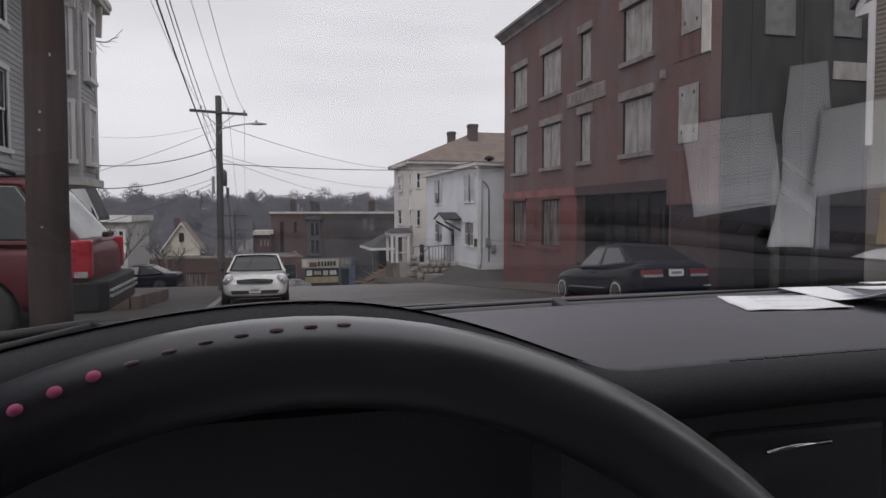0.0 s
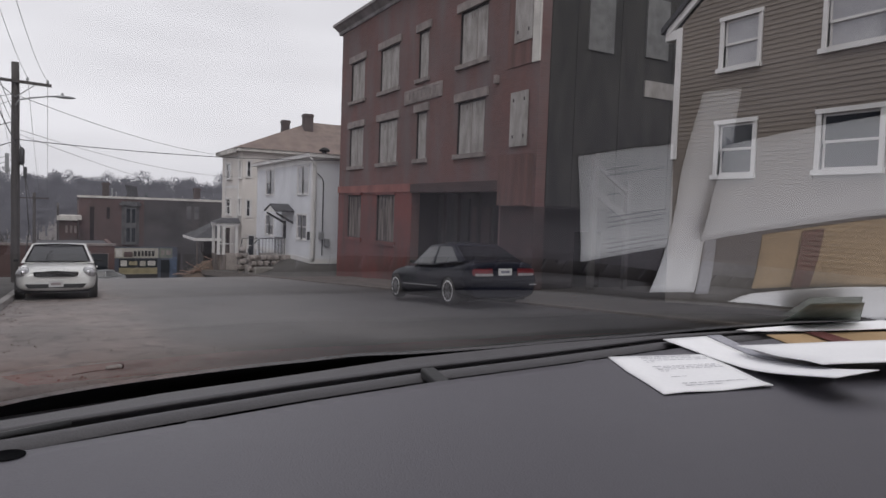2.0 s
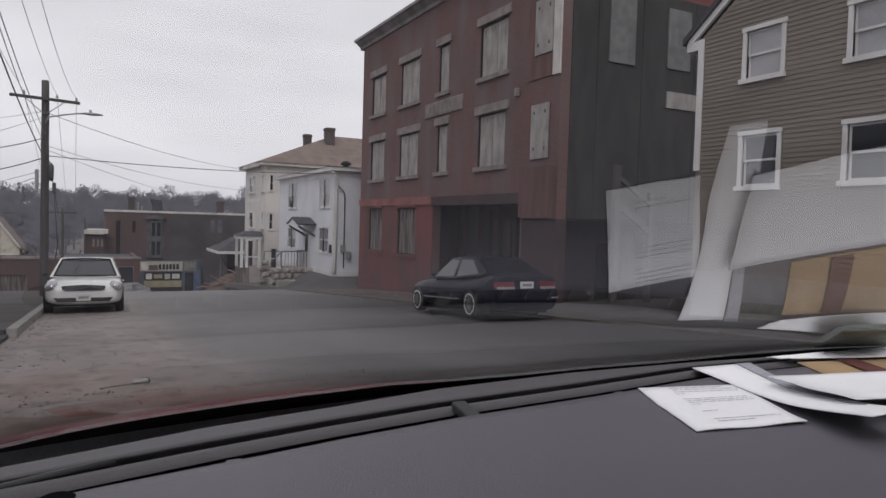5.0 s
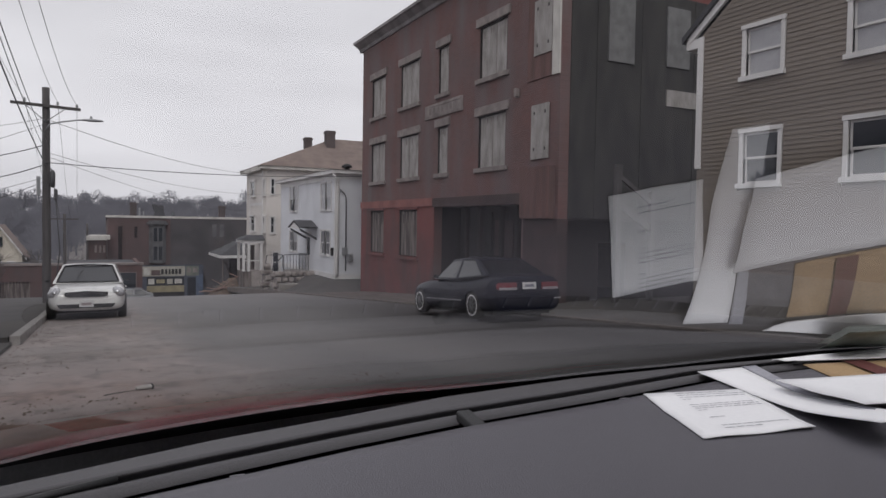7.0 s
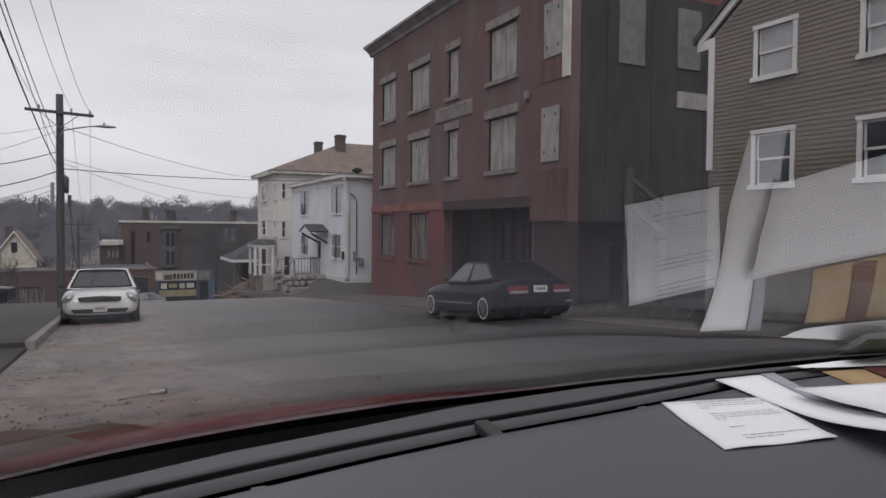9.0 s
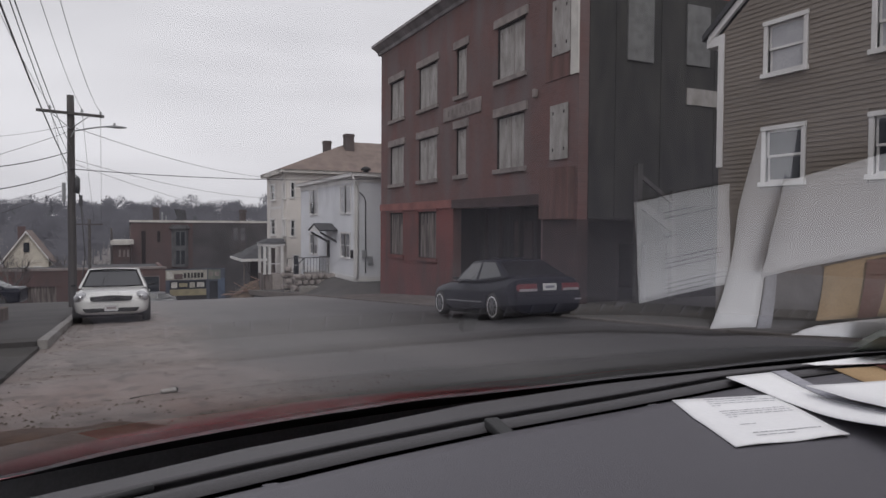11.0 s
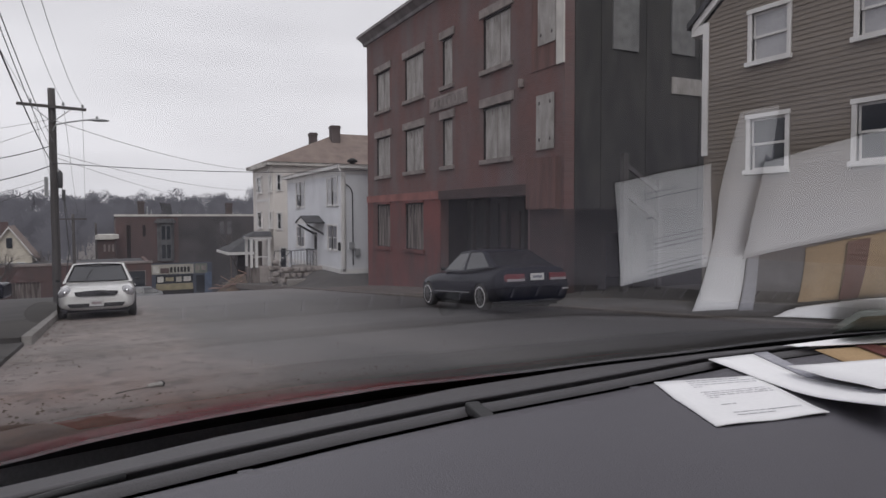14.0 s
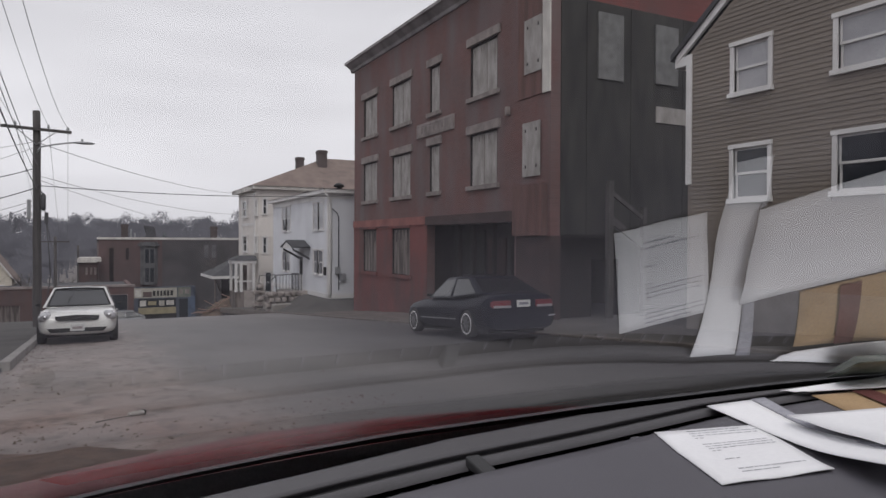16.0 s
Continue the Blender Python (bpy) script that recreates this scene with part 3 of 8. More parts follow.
# ---- the boarded-up brick building ----
def brick_building():
    root = thing("brick_building", "abandoned three-storey dark red brick building with boarded-up windows", "building")
    m = wall_frame(12.15, 32.75, 0, "-x")
    U = lambda y: 32.75 - y
    cols = [(U(31.45), U(29.75)), (U(27.95), U(26.05)), (U(24.25), U(23.4)), (U(21.05), U(19.25))]
    wins = [(a, b, 6.5, 8.32) for a, b in cols] + [(a, b, 3.4, 5.22) for a, b in cols] + [(a, b, 0.02, 2.02) for a, b in cols[:2]]
    shop = (8.3, 14.55, -1.75, 2.1)
    bm = bmesh.new()
    wall(bm, 0, 16.43, -2.9, 10.0, [*wins, shop], 0.35)
    front = part("front_wall", bm, BRICK, root, m=m)
    # red-painted ground floor at the corner, a skin over the brick
    bm = bmesh.new()
    wall(bm, -0.006, 8.3, -2.9, 2.14, [w for w in wins if w[3] < 3], 0.02)
    part("painted_base", bm, BRICK_PAINT, root, "faded red painted brick base", m=m @ Matrix.Translation((0, -0.02, 0)))
    bx("belt_course", (-0.02, 8.3, -0.07, 0.02, 2.14, 2.46), BELT, root, "faded pink-red belt course", m=m)
    bx("storefront_beam", (8.3, 14.7, -0.1, 0.05, 2.1, 2.44), BEAM, root, m=m)
    for k, (a, b, z0, z1) in enumerate(wins):
        g = z1 < 3
        bm = bmesh.new()
        o = random.uniform(-0.015, 0.015)
        box(bm, a + 0.02, b - 0.02, 0.07 + o, 0.1 + o, z0 + 0.02, z1 - 0.04)
        w = part("window", bm, BOARD_DARK if g else PLYWOOD, root, "boarded with stained brown plywood" if g else "boarded with weathered grey plywood", m=m)
        bx("lintel", (a - (0.06 if g else 0.2), b + (0.06 if g else 0.2), -0.07, 0.1, z1, z1 + (0.11 if g else 0.3)), BRICK_PAINT if g else STONE, w, m=m, bevel=0.012)
        bx("sill", (a - 0.16, b + 0.16, -0.1, 0.1, z0 - 0.16, z0), BRICK_PAINT if g else STONE, w, m=m, bevel=0.012)
        bm = bmesh.new()
        box(bm, a, a + 0.05, 0.02, 0.12, z0, z1)
        box(bm, b - 0.05, b, 0.02, 0.12, z0, z1)
        box(bm, a + 0.05, b - 0.05, 0.02, 0.12, z1 - 0.06, z1)
        part("frame", bm, DARK_WOOD, w, m=m)
        if b - a > 1.3:
            s = a + (b - a) * random.uniform(0.42, 0.58)
            bx("batten", (s - 0.012, s + 0.012, 0.055 + o, 0.068 + o, z0 + 0.02, z1 - 0.05), STONE, w, m=m)
        # streaked stains where water ran from the nails
        for _ in range(3 if not g else 4):
            s, q = random.uniform(a + 0.12, b - 0.12), random.uniform(0.15, 0.55 if g else 0.3)
            top = z1 - 0.05 - random.uniform(0, 0.15)
            bx("stain", (s - 0.03, s + 0.03, 0.064 + o, 0.069 + o, top - q, top), DARK_WOOD if g else STONE, w, m=m)
    # name stone between the floors
    pl = bx("name_stone", (U(25.35), U(22.2), -0.06, 0.05, 5.62, 6.18), STONE, root, "grey carved name stone", m=m, bevel=0.015)
    bm = bmesh.new()
    box(bm, U(25.35) + 0.08, U(22.2) - 0.08, -0.075, -0.055, 5.7, 5.73)
    box(bm, U(25.35) + 0.08, U(22.2) - 0.08, -0.075, -0.055, 6.07, 6.1)
    part("moulding", bm, STONE, pl, m=m)
    # letters in a darker tone of the name stone
    for k in range(7):
        u = U(24.9) + k * 0.35
        bx("carved_letter", (u, u + 0.15, -0.069, -0.058, 5.78, 6.02), DARK_STONE, pl, m=m)
    # cornice
    bm = bmesh.new()
    prism(bm, [(-0.35, 0.3, 10.0), (-0.35, -0.06, 10.0), (-0.35, -0.1, 10.14), (-0.35, -0.34, 10.32), (-0.35, -0.42, 10.34), (-0.35, -0.42, 10.46), (-0.35, 0.3, 10.5)], (16.6, 0, 0))
    part("cornice", bm, mat("sooty_metal_cornice", (0.27, 0.25, 0.255), (0.14, 0.128, 0.13), rough=0.8, scale=1.2, fine=25), root, "grey weathered metal cornice", m=m)
    # storefront recess; its shade is put into near-black lining and panels
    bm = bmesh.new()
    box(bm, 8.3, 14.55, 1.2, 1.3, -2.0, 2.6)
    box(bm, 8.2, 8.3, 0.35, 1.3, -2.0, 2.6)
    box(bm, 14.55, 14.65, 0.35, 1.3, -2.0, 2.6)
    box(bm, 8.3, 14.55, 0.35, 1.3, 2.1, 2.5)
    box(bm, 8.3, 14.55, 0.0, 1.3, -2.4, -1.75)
    part("storefront_recess", bm, DARK_WOOD, root, "empty storefront recess, coloured dark for the shade inside", m=m)
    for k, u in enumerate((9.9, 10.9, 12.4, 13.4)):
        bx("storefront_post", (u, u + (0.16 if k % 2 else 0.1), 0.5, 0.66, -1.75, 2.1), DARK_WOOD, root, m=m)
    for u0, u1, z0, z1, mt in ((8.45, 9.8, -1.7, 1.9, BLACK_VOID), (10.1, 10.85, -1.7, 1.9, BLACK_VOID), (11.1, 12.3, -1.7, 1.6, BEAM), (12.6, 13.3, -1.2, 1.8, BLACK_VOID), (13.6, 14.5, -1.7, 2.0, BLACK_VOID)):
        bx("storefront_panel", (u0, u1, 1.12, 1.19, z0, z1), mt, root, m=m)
    bx("corner_pier", (14.66, 16.42, -0.02, 0.0, -2.4, 1.63), BEAM, root, "dark painted pier boards", m=m)
    # boarded corner bay
    bx("corner_boarding", (14.75, 16.08, -0.03, 0.0, 5.88, 9.98), PINK_BOARD, root, "faded red plywood sheeting", m=m)
    for z0, z1, ua in ((6.59, 8.24, 15.14), (3.45, 5.1, 15.06)):
        w = bx("window", (ua, ua + 0.9, -0.065, -0.032, z0, z1), PLYWOOD, root, "boarded with pale plywood sheet", m=m)
        for u in (ua + 0.14, ua + 0.7):
            for z in (z0 + 0.25, z1 - 0.3):
                bx("bolt_hole", (u, u + 0.06, -0.07, -0.066, z, z + 0.1), DARK_WOOD, w, m=m)
    bx("corner_board", (16.08, 16.43, -0.06, 0.0, 5.87, 9.98), TRIM_GREY, root, "pale weathered corner board", m=m)
    bm = bmesh.new()
    box(bm, 14.7, 16.28, -0.2, 0.0, 1.64, 3.2)
    part("patch_box", bm, PINK_BOARD, root, "patched red plywood box", m=m)
    bx("patch_sheet", (15.5, 16.24, -0.212, -0.2, 1.66, 3.18), PATCH_BOARD, root, m=m)
    bx("corner_strip", (16.435, 16.455, -0.02, 0.36, -2.4, 1.63), BEAM, root, m=m)
    # side wall, sheeted in tar paper
    sm = wall_frame(12.15, 16.32, 0, "-y")
    bm = bmesh.new()
    wall(bm, 0.0, 11.0, 1.66, 8.75, [], 0.3)
    part("side_wall", bm, TAR, root, "dark tar-paper side wall", m=sm @ Matrix.Translation((0.36, -0.02, 0)))
    bm = bmesh.new()
    box(bm, 0.36, 11.4, 0.0, 0.3, 8.75, 10.2)
    part("side_parapet", bm, BRICK_PAINT, root, m=sm)
    # set-back lower wall: the overhang's shade is put into its near-black colour
    bm = bmesh.new()
    wall(bm, 0.36, 11.4, -2.5, 1.66, [(2.0, 3.1, -1.4, 0.9)], 0.3)
    part("side_base", bm, DARK_WOOD, root, "lower side wall coloured dark for the overhang's shade", m=sm @ Matrix.Translation((0, 0.55, 0)))
    bx("soffit", (0.36, 11.4, 0.0, 0.6, 1.6, 1.655), DARK_WOOD, root, m=sm)
    for u0, u1, z0, z1 in ((1.72, 2.72, 6.42, 8.45), (4.07, 5.05, 6.52, 8.4)):
        bx("window", (u0, u1, -0.07, -0.022, z0, z1), mat("grey_board", (0.16, 0.16, 0.16), (0.11, 0.11, 0.11), rough=0.9), root, "boarded with grey plywood", m=sm)
    bx("patch", (4.1, 5.6, -0.06, -0.022, 5.28, 5.8), PLYWOOD, root, m=sm)
    for u in (1.3, 3.05, 5.3, 7.2):
        bx("seam_batten", (u, u + 0.05, -0.04, -0.021, 1.7, 8.7), TAR, root, m=sm)
    # back and roof
    bm = bmesh.new()
    box(bm, 12.5, 23.5, 32.4, 32.75, -3.2, 10.0)
    box(bm, 23.2, 23.5, 16.6, 32.4, -3.2, 10.0)
    part("rear_wall", bm, BRICK_FAR, root)
    bx("roof", (12.45, 23.4, 16.6, 32.6, 9.7, 9.95), SHINGLE_GREY, root)
    bx("wall_lamp", (14.17, 14.3, -0.16, 0.0, 5.5, 5.78), STONE, root, "small pale wall lamp", m=m, bevel=0.03)


brick_building()


def yard_stair():
    """Old wooden stair post and sloping rail between the brick building and the taupe house."""
    root = thing("wooden_stair", "weathered grey wooden stair post with a sloping rail", "stairs")
    bx("post", (13.66, 13.84, 15.5, 15.66, -0.9, 3.25), STAIR_WOOD, root)
    bx("post", (15.0, 15.14, 15.5, 15.64, -0.9, 2.5), STAIR_WOOD, root)
    for dz, h in ((0.0, 0.14), (-0.75, 0.24)):
        bm = bmesh.new()
        prism(bm, [(13.84, 15.52, 2.95 + dz), (15.1, 15.52, 2.2 + dz), (15.1, 15.52, 2.2 + dz - h), (13.84, 15.52, 2.95 + dz - h)], (0, 0.08, 0))
        part("rail", bm, STAIR_WOOD, root)


STAIR_WOOD = mat("grey_stair_wood", (0.085, 0.08, 0.08), (0.055, 0.052, 0.05), rough=0.9, scale=2, fine=25, bump=0.2, stretch=(3, 3, 0.5))
yard_stair()


# ---- the taupe clapboard house ----
def brown_house():
    root = thing("clapboard_house", "taupe clapboard house with a gable, white trim and sash windows", "house")
    x, y0 = 11.85, 10.9
    m = wall_frame(x, y0, 0, "-x")
    wide, eave, apex = 8.4, 5.56, 5.56 + 4.2 * 0.745
    wins = [(1.2, 2.0, 4.5, 5.45), (1.2, 2.0, 2.34, 3.36), (3.38, 4.4, 4.5, 5.42), (3.38, 4.4, 2.36, 3.35), (6.2, 7.0, 4.5, 5.42), (6.2, 7.0, 2.36, 3.35)]
    bm = bmesh.new()
    wall(bm, 0, wide, -0.6, eave, wins, 0.2)
    prism(bm, [(0, 0, eave), (wide, 0, eave), (wide / 2, 0, apex)], (0, 0.2, 0))
    front = part("front_wall", bm, BROWN_BOARD, root, m=m)
    step, z = 0.092, 0.55
    while z < apex - 0.1:
        a, b = 0.1, wide - 0.1
        if z > eave:
            a, b = (z - eave) / 0.745 + 0.12, wide - (z - eave) / 0.745 - 0.12
        cuts = sorted([(w[0] - 0.1, w[1] + 0.1) for w in wins if w[2] - 0.12 < z + step * 0.5 < w[3] + 0.1])
        u = a
        for c, d in [*cuts, (b, b)]:
            if c - u > 0.05:
                bm = bmesh.new()
                prism(bm, [(u, -0.001, z), (u, -0.024, z), (u, -0.008, z + step + 0.01), (u, -0.001, z + step + 0.01)], (c - u, 0, 0))
                part("clapboard", bm, BROWN_BOARD, front, m=m)
            u = d
        z += step
    for k, (a, b, c, d) in enumerate(wins):
        sash_window(root, m, a, b, c, d, casing=0.085, back=CURTAIN if k in (0, 2) else PANE, upper=CURTAIN if k in (0, 2) else None, proud=0.04)
    bx("corner_board", (-0.03, 0.12, -0.045, 0.0, 2.72, eave), WHITE_PAINT, root, "white corner board", m=m)
    bx("corner_board", (wide - 0.12, wide + 0.03, -0.045, 0.0, 0.4, eave), WHITE_PAINT, root, m=m)
    bx("foundation", (0.02, wide - 0.02, -0.03, 0.15, -0.8, 0.55), CONCRETE, root, m=m)
    for s in (0, 1):
        bm = bmesh.new()
        p = [(-0.3, -0.06, eave - 0.13), (wide / 2, -0.06, apex + 0.1), (wide / 2, -0.06, apex + 0.32), (-0.3, -0.06, eave + 0.09)]
        if s:
            p = [(wide - q[0], q[1], q[2]) for q in p]
        prism(bm, p, (0, 0.07, 0))
        part("rake_board", bm, WHITE_PAINT, root, "white rake board", m=m)
        bm = bmesh.new()
        p = [(-0.42, -0.12, eave - 0.06), (wide / 2, -0.12, apex + 0.33), (wide / 2, -0.12, apex + 0.42), (-0.42, -0.12, eave + 0.08)]
        if s:
            p = [(wide - q[0], q[1], q[2]) for q in p]
        prism(bm, p, (0, 9.0, 0))
        part("roof", bm, SHINGLE_GREY, root, "grey shingle roof slope", m=m)
    bx("eave_return", (-0.34, 0.0, -0.05, 0.3, eave - 0.22, eave - 0.02), WHITE_PAINT, root, m=m)
    bm = bmesh.new()
    box(bm, x + 0.2, x + 8.6, y0 - 0.2, y0, -0.8, eave)
    box(bm, x + 0.2, x + 8.6, y0 - wide, y0 - wide + 0.2, -0.8, eave)
    box(bm, x + 8.4, x + 8.6, y0 - wide + 0.2, y0 - 0.2, -0.8, eave)
    part("rear_wall", bm, BROWN_BOARD, root)


brown_house()


# ---- the white house and the cream house down the street ----
def paired_window(root, m, u0, u1, z0, z1, left, right, trim=WHITE_PAINT):
    """Two narrow double-hung windows side by side behind one casing."""
    mid = (u0 + u1) / 2
    m = m @ Matrix.Translation((0, -0.045, 0))
    for a, b, (top, low) in ((u0, mid - 0.035, left), (mid + 0.035, u1, right)):
        sash_window(root, m, a, b, z0, z1, casing=0.07, back=low, upper=top, trim=trim, proud=0.0, depth=0.14)


def white_house():
    root = thing("white_house", "white two-storey clapboard house with a hooded side door", "house")
    far, near = 47.7, 35.5
    m = wall_frame(11.7, far, 0, "-x")
    wide, zb, ze = far - near, -1.55, 4.05
    U = lambda y: far - y
    wins = [(U(45.2), U(43.2), 2.12, 3.68), (U(38.25), U(36.3), 2.12, 3.62), (U(45.2), U(43.3), -0.48, 0.8), (U(38.2), U(36.45), -0.4, 0.95)]
    door = (U(41.4), U(40.4), -1.45, 0.68)
    bm = bmesh.new()
    wall(bm, 0, wide, zb - 0.6, ze, [*wins, door], 0.25)
    part("front_wall", bm, WHITE_SIDING, root, m=m)
    for k, w in enumerate(wins):
        paired_window(root, m, *w, *(((CURTAIN, PANE), (CURTAIN, CURTAIN)), ((CURTAIN, CURTAIN), (CURTAIN, CURTAIN)), ((DIM_BLIND, DIM_BLIND), (CURTAIN, DIM_BLIND)), ((DIM_BLIND, DIM_BLIND), (DIM_BLIND, DIM_BLIND)))[k])
    d = bx("door", (door[0] + 0.02, door[1] - 0.02, 0.04, 0.09, door[2], door[3]), WHITE_PAINT, root, "white storm door", m=m)
    bx("door_glass", (door[0] + 0.2, door[1] - 0.2, 0.03, 0.039, -0.55, 0.5), PANE, d, m=m)
    bx("door_casing", (door[0] - 0.14, door[1] + 0.14, -0.04, 0.0, door[3], door[3] + 0.15), WHITE_PAINT, root, m=m)
    # gabled hood on brackets
    a, b, c = U(41.35), U(40.1), U(38.85)
    bm = bmesh.new()
    prism(bm, [(a, -1.1, 1.06), (b, -1.1, 1.42), (b, -1.1, 1.53), (a - 0.12, -1.1, 1.12)], (0, 1.1, 0))
    prism(bm, [(c, -1.1, 1.06), (b, -1.1, 1.42), (b, -1.1, 1.53), (c + 0.12, -1.1, 1.12)], (0, 1.1, 0))
    hood = part("door_hood", bm, SHINGLE_GREY, root, "small grey shingled door hood", m=m)
    bm = bmesh.new()
    prism(bm, [(a + 0.12, -1.08, 1.03), (c - 0.12, -1.08, 1.03), (b, -1.08, 1.39)], (0, 0.06, 0))
    part("pediment", bm, WHITE_PAINT, hood, m=m)
    for u in (a + 0.15, c - 0.25):
        bm = bmesh.new()
        prism(bm, [(u, 0, 0.35), (u, 0, 0.5), (u, -1.0, 1.04), (u, -1.0, 0.92)], (0.1, 0, 0))
        part("bracket", bm, SHINGLE_GREY, hood, m=m)
    # side towards the street's top
    sm = wall_frame(11.7, near, 0, "-y")
    bm = bmesh.new()
    wall(bm, 0.25, 8.0, zb - 0.6, ze, [], 0.25)
    part("side_wall", bm, WHITE_SIDING, root, m=sm)
    boards(root, m, 0.02, wide - 0.17, zb + 0.16, ze, [*wins, door], 0.15, WHITE_SIDING, 0.022)
    boards(root, sm, 0.17, 8.0, zb + 0.16, ze, [], 0.15, WHITE_SIDING, 0.028)
    bx("skirt_board", (-0.02, 8.0, -0.07, 0.0, zb - 0.1, zb + 0.15), WHITE_PAINT, root, m=sm)
    bx("skirt_board", (0, wide, -0.07, 0.0, zb - 0.1, zb + 0.15), WHITE_PAINT, root, m=m)
    bx("corner_board", (-0.07, 0.16, -0.07, 0.0, zb, ze), WHITE_PAINT, root, m=sm)
    bx("corner_board", (wide - 0.16, wide + 0.0, -0.07, 0.0, zb, ze), WHITE_PAINT, root, m=m)
    bx("foundation", (0.05, wide - 0.05, 0.02, 0.3, zb - 1.2, zb - 0.1), CONCRETE, root, m=m)
    bx("foundation", (0.05, 8.0, 0.02, 0.3, zb - 1.2, zb - 0.1), CONCRETE, root, m=sm)
    bx("frieze", (0, wide, -0.05, 0.0, ze - 0.3, ze), WHITE_PAINT, root, m=m)
    bx("frieze", (0, 8.0, -0.05, 0.0, ze - 0.3, ze), WHITE_PAINT, root, m=sm)
    bx("eave", (11.35, 20.0, near - 0.35, far + 0.35, ze, ze + 0.2), WHITE_PAINT, root, "white boxed eaves")
    bm = bmesh.new()
    v = [bm.verts.new(p) for p in ((11.3, near - 0.4, ze + 0.2), (20, near - 0.4, ze + 0.2), (20, far + 0.4, ze + 0.2), (11.3, far + 0.4, ze + 0.2), (15.5, 40.0, ze + 0.62), (15.5, 43.5, ze + 0.62))]
    for f in ((0, 1, 4), (1, 2, 5, 4), (2, 3, 5), (3, 0, 4, 5), (0, 3, 2, 1)):
        bm.faces.new([v[i] for i in f])
    part("roof", bm, SHINGLE, root)
    bx("rear_wall", (11.95, 20, far - 0.25, far, zb - 2, ze), WHITE_SIDING, root)
    # downpipe with its elbow; service conduit and meters at its foot
    bm = bmesh.new()
    tube(bm, [(-0.3, -0.3, 4.02), (-0.05, -0.25, 3.75), (0.1, -0.1, 3.4), (0.1, -0.1, -1.5)], 0.045)
    part("downpipe", bm, WHITE_PAINT, root, m=sm, smooth=True)
    bm = bmesh.new()
    tube(bm, [(0.16, -0.14, 3.2), (0.42, -0.14, 2.98), (0.53, -0.11, 2.75), (0.54, -0.1, -1.2)], 0.035)
    part("conduit", bm, CABLE, root, "dark service conduit", m=sm, smooth=True)
    for u, z in ((0.34, -0.35), (0.66, -0.7)):
        bx("meter", (u, u + 0.28, -0.2, -0.02, z, z + 0.42), GALV, root, m=sm, bevel=0.03)
    bx("meter", (U(35.95), U(35.7), -0.16, -0.03, -0.4, 0.05), DARK_PLASTIC, root, m=m, bevel=0.02)
    bm = bmesh.new()
    lathe(bm, [(0.16, 0.0), (0.16, 0.22), (0.3, 0.24), (0.3, 0.34), (0.12, 0.46), (0.001, 0.48)], 12, "z")
    part("roof_ventilator", bm, DARK_PLASTIC, root, m=Matrix.Translation((13.0, 37.6, ze + 0.28)), smooth=True)


white_house()


